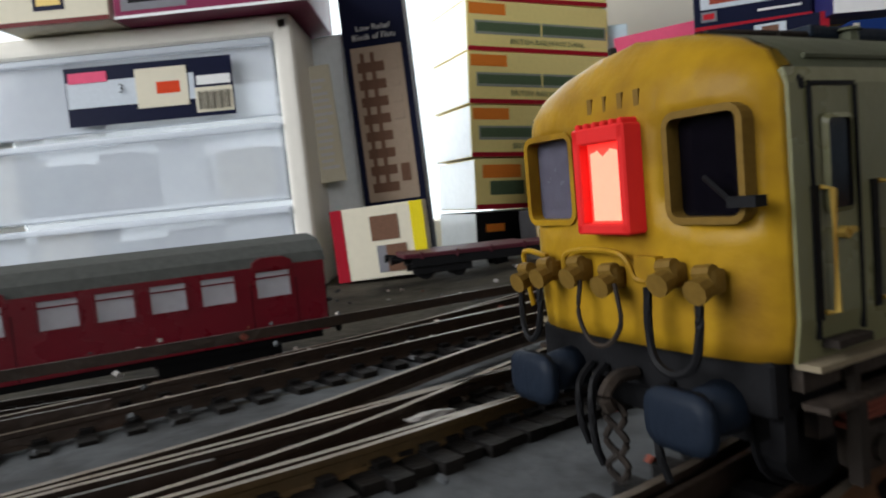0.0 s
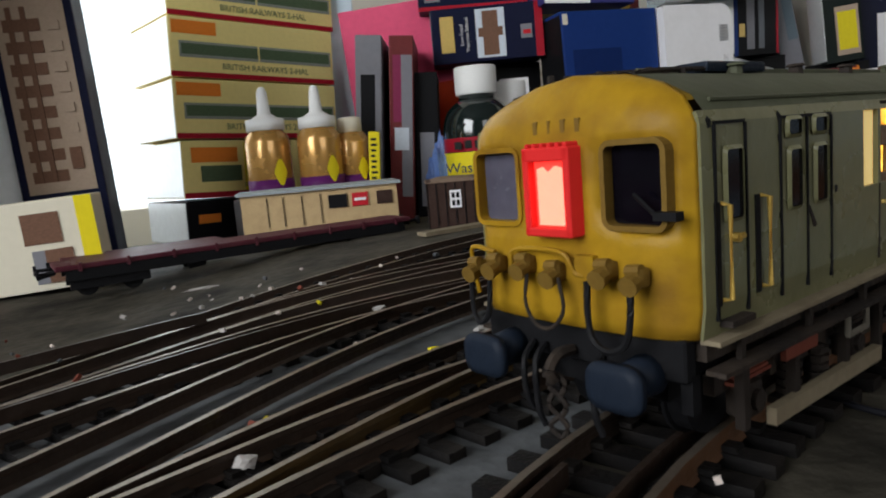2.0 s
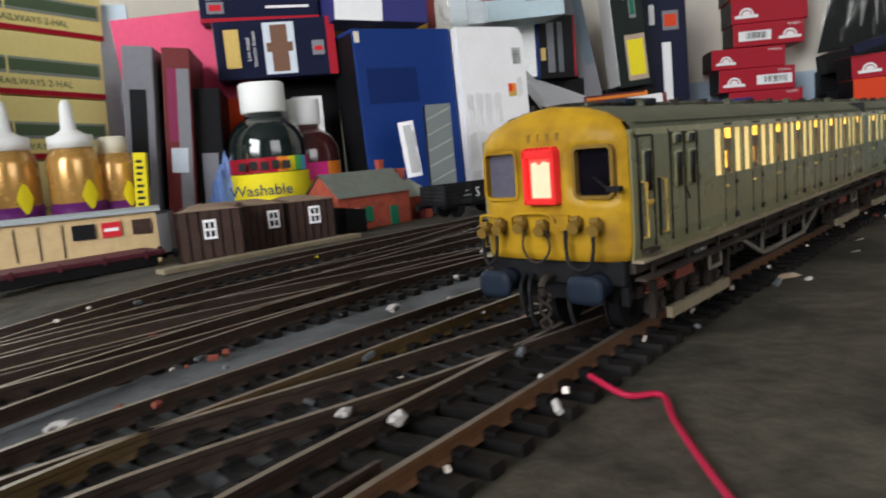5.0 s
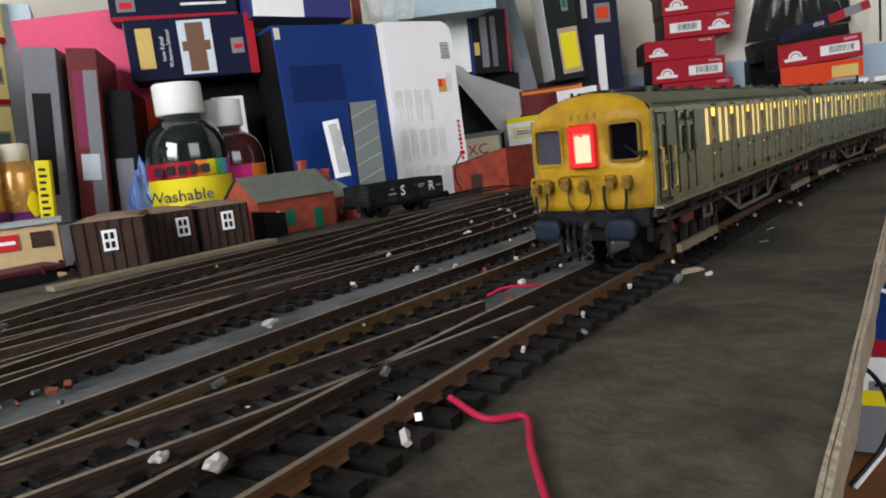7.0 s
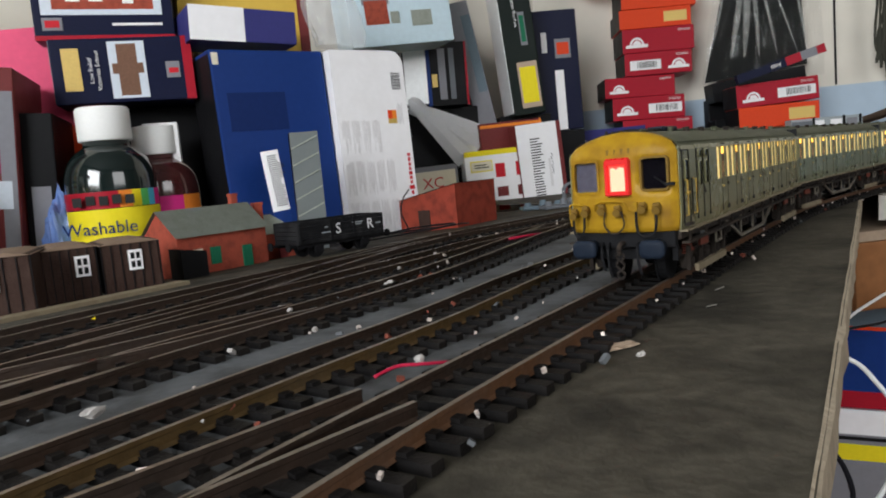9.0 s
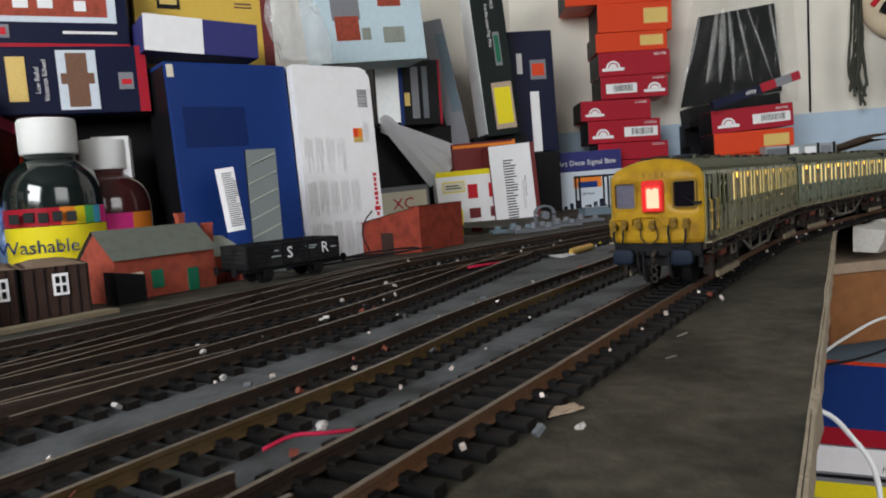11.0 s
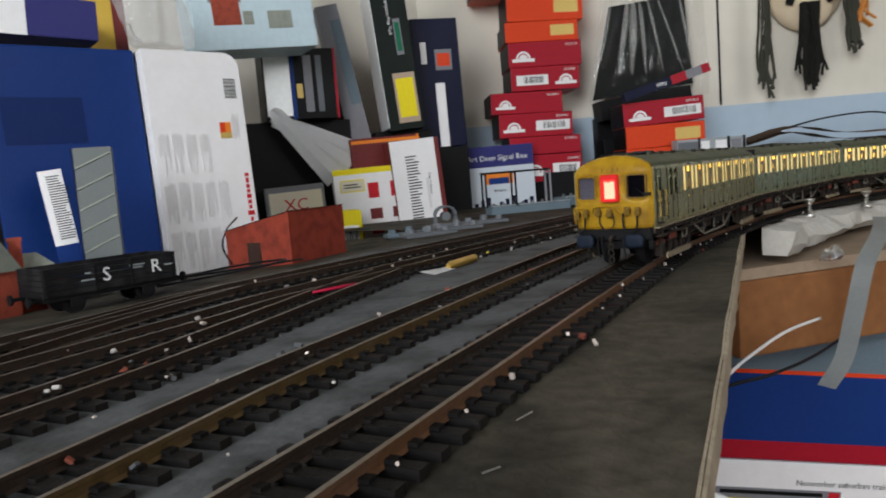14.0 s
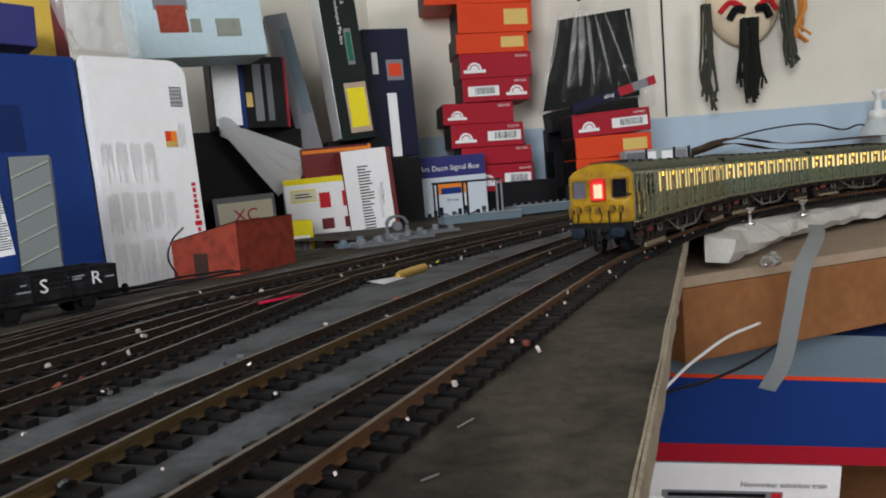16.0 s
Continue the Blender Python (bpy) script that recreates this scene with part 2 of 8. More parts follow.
COACH_ROOF = mat("dark_grey_coach_roof", (0.10, 0.105, 0.10), 0.7, var=0.25, scale=60, bump=0.3)
COACH_GLASS = mat("pale_window_pane", (0.55, 0.55, 0.60), 0.15, var=0.1, scale=60, coat=0.3)
WAGON_BLACK = mat("black_wagon_plank", (0.008, 0.008, 0.009), 0.6, var=0.3, scale=120, dirt=(0.05, 0.05, 0.05))
CASTING = mat("unpainted_grey_casting", (0.11, 0.12, 0.135), 0.55, 0.2, var=0.2, scale=150, bump=0.3)
BLUE_CAST = mat("blue_grey_casting", (0.12, 0.16, 0.19), 0.6, var=0.2, scale=150)
CORRUGATED = mat("ribbed_grey_sheet", (0.105, 0.120, 0.118), 0.5, 0.2, var=0.15, scale=120, dirt=(0.13, 0.14, 0.14))
WOOD = mat("varnished_pine", (0.24, 0.105, 0.042), 0.55, var=0.25, scale=20, bump=0.15, dirt=(0.14, 0.055, 0.02), dirt_amount=0.6)
WOOD_TOP = mat("dusty_plywood", (0.33, 0.25, 0.18), 0.8, var=0.2, scale=30, bump=0.2, dirt=(0.20, 0.15, 0.11))
FOAM = mat("white_filler_slab", (0.46, 0.44, 0.40), 0.9, var=0.15, scale=60, bump=0.8, dirt=(0.38, 0.35, 0.31))
FOIL = mat("crumpled_foil", (0.75, 0.75, 0.76), 0.2, 0.95, var=0.1, scale=60, bump=1.0)
TAPE = mat("grey_cloth_tape", (0.42, 0.45, 0.45), 0.5, var=0.08, scale=60)
WALL = mat("off_white_wall", (0.72, 0.68, 0.60), 0.85, var=0.04, scale=6, bump=0.1, dirt=(0.56, 0.53, 0.46), dirt_amount=0.4)
WALL_BLUE = mat("pale_blue_wall_band", (0.42, 0.52, 0.62), 0.8, var=0.05, scale=8, bump=0.1)
# walls and ceiling out of view, coloured dark to cut bounce light
ROOM_DARKENED = mat("room_wall_darkened", (0.09, 0.083, 0.075), 0.9, var=0.08, scale=4)
CEIL_DARKENED = mat("ceiling_darkened", (0.13, 0.125, 0.12), 0.9, var=0.05, scale=4)
CARPET = mat("dark_floor", (0.07, 0.06, 0.055), 0.95, var=0.3, scale=30)
KRAFT = mat("brown_card_sheet", (0.20, 0.14, 0.10), 0.8, var=0.15, scale=30, dirt=(0.12, 0.085, 0.06))
WIRE_RED = mat("red_wire", (0.32, 0.012, 0.04), 0.4, var=0.05)
WIRE_WHITE = mat("white_wire", (0.75, 0.75, 0.75), 0.4, var=0.05)
WIRE_BLACK = mat("black_wire", (0.012, 0.012, 0.015), 0.35, var=0.1)
BRASS = mat("brass_handle", (0.55, 0.36, 0.08), 0.35, 0.6, var=0.2, scale=200)
YARN = mat("black_yarn", (0.018, 0.018, 0.016), 0.95, var=0.3, scale=300, bump=0.6)
YARN_GREY = mat("grey_yarn", (0.060, 0.060, 0.048), 0.95, var=0.4, scale=300, bump=0.6)
YARN_ORANGE = mat("orange_yarn", (0.60, 0.24, 0.06), 0.95, var=0.3, scale=300)
MASK = mat("painted_mask", (0.68, 0.56, 0.40), 0.5, var=0.05, scale=30)
PUMP = mat("clear_grey_bottle", (0.50, 0.54, 0.55), 0.25, var=0.05, scale=30)

# ---- mesh helpers ----


def box(bm, cx, cy, cz, sx, sy, sz, m=None):
    mm = Matrix.Translation((cx, cy, cz)) @ Matrix.Diagonal((sx, sy, sz, 1))
    if m is not None:
        mm = m @ mm
    return bmesh.ops.create_cube(bm, size=1, matrix=mm)["verts"]


def cyl(bm, p, q, r, r2=None, seg=12):
    p, q = Vector(p), Vector(q)
    d = q - p
    m = Matrix.Translation((p + q) / 2) @ d.to_track_quat("Z", "Y").to_matrix().to_4x4()
    return bmesh.ops.create_cone(bm, cap_ends=True, segments=seg, radius1=r, radius2=r if r2 is None else r2, depth=d.length, matrix=m)["verts"]


def lathe(bm, prof, seg=24, m=None):
    m = m or Matrix()
    rings = []
    for r, z in prof:
        rings.append([bm.verts.new(m @ Vector((r * math.cos(2 * math.pi * i / seg), r * math.sin(2 * math.pi * i / seg), z))) for i in range(seg)])
    for a, b in zip(rings, rings[1:]):
        for i in range(seg):
            bm.faces.new((a[i], a[(i + 1) % seg], b[(i + 1) % seg], b[i]))
    bm.faces.new(rings[0][::-1])
    bm.faces.new(rings[-1])


def tube(bm, pts, r, seg=6):
    pts = [Vector(p) for p in pts]
    rings = []
    for i, p in enumerate(pts):
        d = (pts[min(i + 1, len(pts) - 1)] - pts[max(i - 1, 0)]).normalized()
        q = d.to_track_quat("Z", "Y")
        rings.append([bm.verts.new(p + q @ Vector((r * math.cos(2 * math.pi * k / seg), r * math.sin(2 * math.pi * k / seg), 0))) for k in range(seg)])
    for a, b in zip(rings, rings[1:]):
        for k in range(seg):
            bm.faces.new((a[k], a[(k + 1) % seg], b[(k + 1) % seg], b[k]))
    bm.faces.new(rings[0][::-1])
    bm.faces.new(rings[-1])


def smooth_path(pts, n=8):
    pts = [Vector(p) for p in pts]
    out = []
    ext = [pts[0] * 2 - pts[1]] + pts + [pts[-1] * 2 - pts[-2]]
    for i in range(1, len(ext) - 2):
        a, b, c, d = ext[i - 1:i + 3]
        for k in range(n):
            t = k / n
            out.append(0.5 * ((2 * b) + (c - a) * t + (2 * a - 5 * b + 4 * c - d) * t * t + (3 * b - a - 3 * c + d) * t * t * t))
    out.append(pts[-1])
    return out


def prism(bm, pts, y0, y1, m=None):
    m = m or Matrix()
    a = [bm.verts.new(m @ Vector((x, y0, z))) for x, z in pts]
    b = [bm.verts.new(m @ Vector((x, y1, z))) for x, z in pts]
    bm.faces.new(a)
    bm.faces.new(b[::-1])
    n = len(a)
    for i in range(n):
        bm.faces.new((a[i], b[i], b[(i + 1) % n], a[(i + 1) % n]))


def bevel(bm, w, seg=2):
    bmesh.ops.bevel(bm, geom=bm.edges[:], offset=w, segments=seg, affect="EDGES", profile=0.6)


def mesh(bm, name, material, smooth=False):
    bmesh.ops.recalc_face_normals(bm, faces=bm.faces[:])
    me = bpy.data.meshes.new(name)
    bm.to_mesh(me)
    bm.free()
    me.materials.append(material)
    if smooth:
        me.polygons.foreach_set("use_smooth", [True] * len(me.polygons))
    return me


def part(name, bm, material, parent=None, label="", smooth=False):
    ob = new(name, mesh(bm, name, material, smooth))
    if parent is not None:
        ob.parent = parent
    if label:
        ob["label"] = label
    return ob


UNIT = {}


def cell(name, cx, cy, cz, sx, sy, sz, material, parent, label=""):
    """One small block of its own; alike blocks share a mesh."""
    if material.name not in UNIT:
        bm = bmesh.new()
        bmesh.ops.create_cube(bm, size=1)
        UNIT[material.name] = mesh(bm, "block", material)
    ob = new(name, UNIT[material.name])
    ob.parent = parent
    ob.matrix_basis = Matrix.Translation((cx, cy, cz)) @ Matrix.Diagonal((sx, sy, sz, 1))
    if label:
        ob["label"] = label
    return ob


def root(name, m, label, category, group="", kind=""):
    ob = new(name)
    ob.empty_display_size = 0.01
    ob.matrix_world = m
    return tagged(ob, label, category, group, kind)


def solid(name, bm, material, m, label, category, group="", kind="", smooth=False):
    ob = part(name, bm, material, None, "", smooth)
    ob.matrix_world = m
    return tagged(ob, label, category, group, kind)


FONT_CACHE = {}


def lettering(text, size, material, parent, m, name="lettering"):
    key = (text, size)
    if key not in FONT_CACHE:
        cu = bpy.data.curves.new("lettering", "FONT")
        cu.body, cu.size, cu.align_x, cu.align_y, cu.extrude = text, size, "CENTER", "CENTER", 0.00005
        cu.resolution_u = 2
        tmp = new("lettering_source", cu)
        me = bpy.data.meshes.new_from_object(tmp.evaluated_get(bpy.context.evaluated_depsgraph_get()))
        bpy.data.objects.remove(tmp)
        FONT_CACHE[key] = me
    me = FONT_CACHE[key].copy()
    me.materials.clear()
    me.materials.append(material)
    ob = new(name, me)
    ob.parent = parent
    ob.matrix_basis = m
    return ob


def ground_z(x, y):
    """Height of the layout board: level under the tracks, falling off slightly behind them."""
    d = (y - 0.355) * 0.966 - (x - 0.15) * 0.258 - 0.055
    a = min(max((0.24 - x) / 0.30, 0), 1)
    b = min(max((0.8 * (y - 0.066) - 0.6 * x - 0.09) / 0.14, 0), 1)
    left = 0.024 * a * a * (3 - 2 * a) * b * b * (3 - 2 * b)
    return -max(0.07 * d, left, 0.0)


# ---- boxes and cartons ----


def carton(name, label, p, w, h, d, phi, tilt, material, prints=(), texts=(), side=None, top=None, group="", category="box", lean=0.0, bars=(), wear=0.0012):
    """A printed box. p: middle of the lower front edge; phi: degrees towards which its front looks; prints: (x0, z0, x1, z1, material) in shares of the front."""
    e = root(name, pose(*p, 0, 0, phi + 90) @ pose(0, 0, 0, lean, -tilt, 0), label, category, group)
    bm = bmesh.new()
    box(bm, 0, d / 2, h / 2, w, d, h)
    bevel(bm, min(wear, w / 8, h / 8, d / 8), 2)
    part("body", bm, material, e)
    lift = 0.0
    for i, (x0, z0, x1, z1, mm) in enumerate(prints):
        bm = bmesh.new()
        lift += 0.00012
        box(bm, (x0 + x1 - 1) / 2 * w, -0.0001 - lift / 2, (z0 + z1) / 2 * h, abs(x1 - x0) * w, 0.0002 + lift, abs(z1 - z0) * h)
        part("printed_panel", bm, mm, e)
    for x0, z0, x1, z1, n, mm in bars:
        lift += 0.00012
        bm = bmesh.new()
        upright = (x1 - x0) * w < 0
        for k in range(n):
            f = (k + 0.5) / n
            wid = random.uniform(0.3, 0.75)
            if z1 < z0:
                box(bm, (x0 + (x1 - x0) * f - 0.5) * w, -0.0001 - lift / 2, (z0 + z1) / 2 * h, (x1 - x0) * w / n * wid, 0.0002 + lift, (z0 - z1) * h)
            else:
                xe = x0 + (x1 - x0) * random.uniform(0.55, 1.0)
                box(bm, ((x0 + xe) / 2 - 0.5) * w, -0.0001 - lift / 2, (z0 + (z1 - z0) * f) * h, (xe - x0) * w, 0.0002 + lift, (z1 - z0) * h / n * 0.45)
        tagged(part("small_print", bm, mm, e), kind="stuff")
    for x, z, size, text, mm, turn in texts:
        lettering(text, size, mm, e, Matrix.Translation(((x - 0.5) * w, -0.0006 - lift, z * h)) @ pose(0, 0, 0, 90, 0, 0) @ pose(0, 0, 0, 0, 0, turn))
    if side is not None:
        bm = bmesh.new()
        box(bm, -w / 2 - 0.0002, d / 2, h / 2, 0.0005, d * 0.97, h * 0.96)
        part("end_panel", bm, side, e)
    if top is not None:
        bm = bmesh.new()
        box(bm, 0, d / 2, h + 0.0002, w * 0.97, d * 0.97, 0.0005)
        part("top_panel", bm, top, e)
    return e

# ---- the room ----


def slab(name, pts2, z0, z1, material, label, category="structure"):
    bm = bmesh.new()
    lo = [bm.verts.new((x, y, z0)) for x, y in pts2]
    hi = [bm.verts.new((x, y, z1)) for x, y in pts2]
    bm.faces.new(lo[::-1])
    bm.faces.new(hi)
    n = len(lo)
    for i in range(n):
        bm.faces.new((lo[i], lo[(i + 1) % n], hi[(i + 1) % n], hi[i]))
    return tagged(part(name, bm, material), label, category, "", "structure")


def wall(name, a, b, z0, z1, thick, material, label, holes=()):
    """A wall from a to b; its room side is on the right hand. holes: (from, to, low, high) along it."""
    a, b = Vector((*a, 0)), Vector((*b, 0))
    d = (b - a)
    L = d.length
    u = d / L
    m = Matrix.Translation(a) @ Matrix(((u.x, -u.y, 0, 0), (u.y, u.x, 0, 0), (0, 0, 1, 0), (0, 0, 0, 1)))
    bm = bmesh.new()
    x = 0.0
    for f, t, lo, hi in list(holes) + [(L, L, z0, z0)]:
        if f > x:
            box(bm, (x + f) / 2, thick / 2, (z0 + z1) / 2, f - x, thick, z1 - z0, m)
        if t > f:
            box(bm, (f + t) / 2, thick / 2, (z0 + lo) / 2, t - f, thick, lo - z0, m)
            box(bm, (f + t) / 2, thick / 2, (hi + z1) / 2, t - f, thick, z1 - hi, m)
        x = t
    return tagged(part(name, bm, material), label, "wall", "", "structure")


Z0, Z1 = -0.9, 1.5
slab("floor", [(-1.7, -1.9), (2.9, -1.9), (2.9, 1.4), (-1.7, 1.4)], Z0 - 0.05, Z0, CARPET, "dark carpeted floor of the hobby room", "floor")
slab("ceiling", [(-1.7, -1.9), (2.9, -1.9), (2.9, 1.4), (-1.7, 1.4)], Z1, Z1 + 0.05, CEIL_DARKENED, "plain unseen ceiling of the hobby room, darkened to cut bounce light", "ceiling")
wall("wall_north", (-1.6, 1.09), (1.235, 1.09), Z0, Z1, 0.1, WALL, "off-white wall with a bright window behind the boxes", holes=[(0.82, 1.68, 0.0, 0.72)])
wall("wall_east", (1.235, 1.09), (2.70, -0.72), Z0, Z1, 0.1, WALL, "off-white end wall with a pale blue lower band")
wall("wall_east_return", (2.70, -0.72), (2.70, -1.7), Z0, Z1, 0.1, ROOM_DARKENED, "plain unseen wall closing the room, darkened to cut bounce light")
wall("wall_south", (2.70, -1.7), (-1.5, -1.7), Z0, Z1, 0.1, ROOM_DARKENED, "plain unseen wall with a window behind the layout, darkened to cut bounce light", holes=[(1.45, 2.75, 0.22, 1.22)])
wall("wall_west", (-1.5, -1.7), (-1.5, 1.09), Z0, Z1, 0.1, ROOM_DARKENED, "plain unseen wall with a wide bright window, darkened to cut bounce light", holes=[(0.6, 1.9, 0.2, 1.3)])

bm = bmesh.new()
box(bm, -0.35, 1.75, 0.4, 2.2, 0.01, 1.6)
tagged(part("backdrop", bm, SKY_GLOW), "bright overcast sky outside the back window", "sky", "", "structure")

# pale blue band, seam and skirting of the end wall
UE = Vector((1.465, -1.81, 0)).normalized()
NE = Vector((-UE.y, UE.x, 0)) * -1


def on_east(s, z, off=0.0):
    return Vector((1.235, 1.09, 0)) + UE * s + NE * off + Vector((0, 0, z))


def east_pose(s, z, off=0.0):
    return Matrix.Translation(on_east(s, z, off)) @ pose(0, 0, 0, 0, 0, math.degrees(math.atan2(UE.y, UE.x)))


bm = bmesh.new()
box(bm, 1.15, -0.0015, 0.5, 2.3, 0.003, 1.0)
blue_band = tagged(part("wall_panel", bm, WALL_BLUE), "pale blue painted lower band of the wall", "wall panel", "", "structure")
blue_band.matrix_world = east_pose(0.0, -0.86)
bm = bmesh.new()
box(bm, 0, -0.0015, 0.5, 0.003, 0.003, 1.0)
seam = tagged(part("trim", bm, BLACK), "thin dark seam between two wall panels", "trim", "", "structure")
seam.matrix_world = east_pose(0.545, 0.142)

# ---- the layout board ----
EDGE_A, EDGE_B = Vector((-0.9, -0.315)), Vector((0.80, 0.325))


def edge_y(x):
    return EDGE_A.y + (x - EDGE_A.x) * (EDGE_B.y - EDGE_A.y) / (EDGE_B.x - EDGE_A.x)


def board():
    bm = bmesh.new()
    xs = [-0.9 + 0.025 * i for i in range(69)]
    ts = [0, 0.02, 0.06, 0.1, 0.14, 0.18, 0.22, 0.26, 0.3, 0.34, 0.38, 0.42, 0.46, 0.5, 0.55, 0.6, 0.7, 0.8, 0.9, 1.0]
    grid = []
    for x in xs:
        y0 = edge_y(x) + 0.0006 * noise.noise((x * 25, 0, 3))
        col = []
        for t in ts:
            y = y0 + (1.085 - y0) * t
            col.append(bm.verts.new((x, y, ground_z(x, y))))
        grid.append(col)
    for a, b in zip(grid, grid[1:]):
        for i in range(len(ts) - 1):
            bm.faces.new((a[i], b[i], b[i + 1], a[i + 1]))
    return tagged(part("ground", bm, BOARD, None, "", True), "grey-brown painted model railway baseboard, stained and dusty", "baseboard", "", "structure")


board()
# board beyond the straight edge, where the tracks curve towards the end wall
bm = bmesh.new()
far_pts = [(0.80, 0.325), (0.93, 0.318), (1.06, 0.290), (1.22, 0.245), (1.45, 0.14), (1.75, -0.06), (1.98, 0.02), (1.125, 1.075), (0.80, 1.085)]
top = [bm.verts.new((x, y, 0.0 if i < 6 else ground_z(min(x, 1.1), min(y, 0.6)) - 0.004)) for i, (x, y) in enumerate(far_pts)]
bm.faces.new(top)
bmesh.ops.triangulate(bm, faces=bm.faces[:])
tagged(part("board_extension", bm, BOARD), "grey painted end of the baseboard carrying the curve", "baseboard", "", "structure")

# crumbling edge of the board
bm = bmesh.new()
n = 120
prev = None
for i in range(n + 1):
    x = EDGE_A.x + (EDGE_B.x - EDGE_A.x) * i / n
    y = edge_y(x)
    j = 0.0007 * noise.noise((x * 60, 1, 2)) + 0.0006 * noise.noise((x * 190, 5, 2))
    ring = [bm.verts.new((x, y + 0.0008 + 0.0006 * noise.noise((x * 25, 0, 3)), 0.0004)), bm.verts.new((x + 0.0004, y - 0.0006 + j, -0.0006)),
            bm.verts.new((x + 0.0004, y - 0.0009 + 1.4 * j, -0.008)), bm.verts.new((x, y + 0.002 + 0.5 * j, -0.014)), bm.verts.new((x, y + 0.02, -0.014))]
    if prev:
        for k in range(4):
            bm.faces.new((prev[k], ring[k], ring[k + 1], prev[k + 1]))
    prev = ring
tagged(part("board_edge", bm, BOARD_EDGE), "crumbling pale fibreboard edge of the baseboard", "board edge", "", "structure")
slab("board_underside", [(-0.9, -0.29), (0.80, 0.35), (0.80, 1.08), (-0.9, 1.08)], -0.13, -0.10, WOOD, "wooden framing under the baseboard", "board frame")

# ---- tracks ----
T1_POINTS = [(-0.5, -0.31), (-0.3195, -0.1657), (-0.1791, -0.0612), (-0.0789, 0.0104), (0.0035, 0.0608), (0.0350, 0.0818), (0.0850, 0.1240), (0.1240, 0.1462), (0.1690, 0.1640), (0.2345, 0.1878), (0.32, 0.2142),
             (0.469, 0.259), (0.5989, 0.295), (0.6652, 0.309), (0.785, 0.324), (0.87, 0.3305), (0.94, 0.331), (1.06, 0.320), (1.20, 0.288), (1.40, 0.203), (1.62, 0.07), (1.85, -0.088)]
# guide line for the sidings, a little behind the running track
GUIDE_POINTS = [(-0.50, -0.31), (-0.32, -0.165), (-0.18, -0.06), (-0.08, 0.012), (0.0, 0.066), (0.03, 0.088), (0.08, 0.131), (0.12, 0.1545), (0.1665, 0.171), (0.2328, 0.193), (0.3187, 0.2185),
                (0.4677, 0.2645), (0.5977, 0.302), (0.6645, 0.3185), (0.785, 0.334), (0.87, 0.337), (0.94, 0.330), (1.06, 0.304), (1.20, 0.263), (1.40, 0.173), (1.62, 0.04), (1.85, -0.115)]


class Line:
    """A smooth line through points, by its length."""

    def __init__(self, pts, n=20):
        self.p = smooth_path([(x, y, 0) for x, y in pts], n)
        self.s = [0.0]
        for a, b in zip(self.p, self.p[1:]):
            self.s.append(self.s[-1] + (b - a).length)
        self.length = self.s[-1]

    def at(self, s):
        s = min(max(s, 0.0), self.length - 1e-6)
        i = int(np.searchsorted(self.s, s, side="right")) - 1
        i = min(i, len(self.p) - 2)
        f = (s - self.s[i]) / (self.s[i + 1] - self.s[i])
        return self.p[i].lerp(self.p[i + 1], f)

    def head(self, s):
        d = self.at(s + 0.006) - self.at(s - 0.006)
        return math.atan2(d.y, d.x)

    def near(self, x, y):
        return min(range(len(self.p)), key=lambda i: (self.p[i].x - x) ** 2 + (self.p[i].y - y) ** 2)


T1 = Line(T1_POINTS)
GUIDE = Line(GUIDE_POINTS)


def beside(offset, x0, x1, step=0.07):
    """Points at a distance to the left of the guide line, for x0 < x < x1 on the guide line."""
    out = []
    s = 0.0
    while s < GUIDE.length:
        p, h = GUIDE.at(s), GUIDE.head(s)
        if x0 <= p.x <= x1:
            o = offset(p.x) if callable(offset) else offset
            out.append((p.x - math.sin(h) * o, p.y + math.cos(h) * o))
        s += step
    return out


def blend(x, a, b, v0, v1):
    t = min(max((x - a) / (b - a), 0), 1)
    return v0 + (v1 - v0) * t * t * (3 - 2 * t)


T2 = Line(beside(lambda x: blend(x, 0.30, 0.40, 0.0405, 0.046) + blend(x, -0.1, 0.15, 0.012, 0.0), -0.6, 0.66) + [(0.755, 0.385), (0.86, 0.400), (1.0, 0.395), (1.2, 0.345), (1.42, 0.25)])
T3 = Line(beside(lambda x: blend(x, 0.34, 0.62, 0.096, 0.130) + blend(x, -0.1, 0.2, 0.022, 0.0), -0.6, 0.60))
T4 = Line(beside(lambda x: blend(x, 0.2, 0.6, 0.140, 0.136) + blend(x, -0.1, 0.2, 0.040, 0.0), -0.6, 0.58) + [(0.72, 0.447), (0.94, 0.474), (1.16, 0.49)])
T5 = Line(beside(lambda x: 0.188 + blend(x, -0.12, 0.20, 0.062, 0.0), -0.6, 0.55) + [(0.721, 0.493), (0.936, 0.520), (1.16, 0.535)])
X1 = Line(beside(lambda x: blend(x, 0.02, 0.36, 0.155, 0.096), -0.02, 0.38))
X2 = Line(beside(lambda x: blend(x, -0.05, 0.24, 0.053, 0.096), -0.10, 0.26))
X4 = Line(beside(lambda x: blend(x, -0.04, 0.29, 0.053, 0.0), -0.08, 0.31))
X3 = Line(beside(lambda x: blend(x, 0.22, 0.52, 0.140, 0.188), 0.2, 0.54))



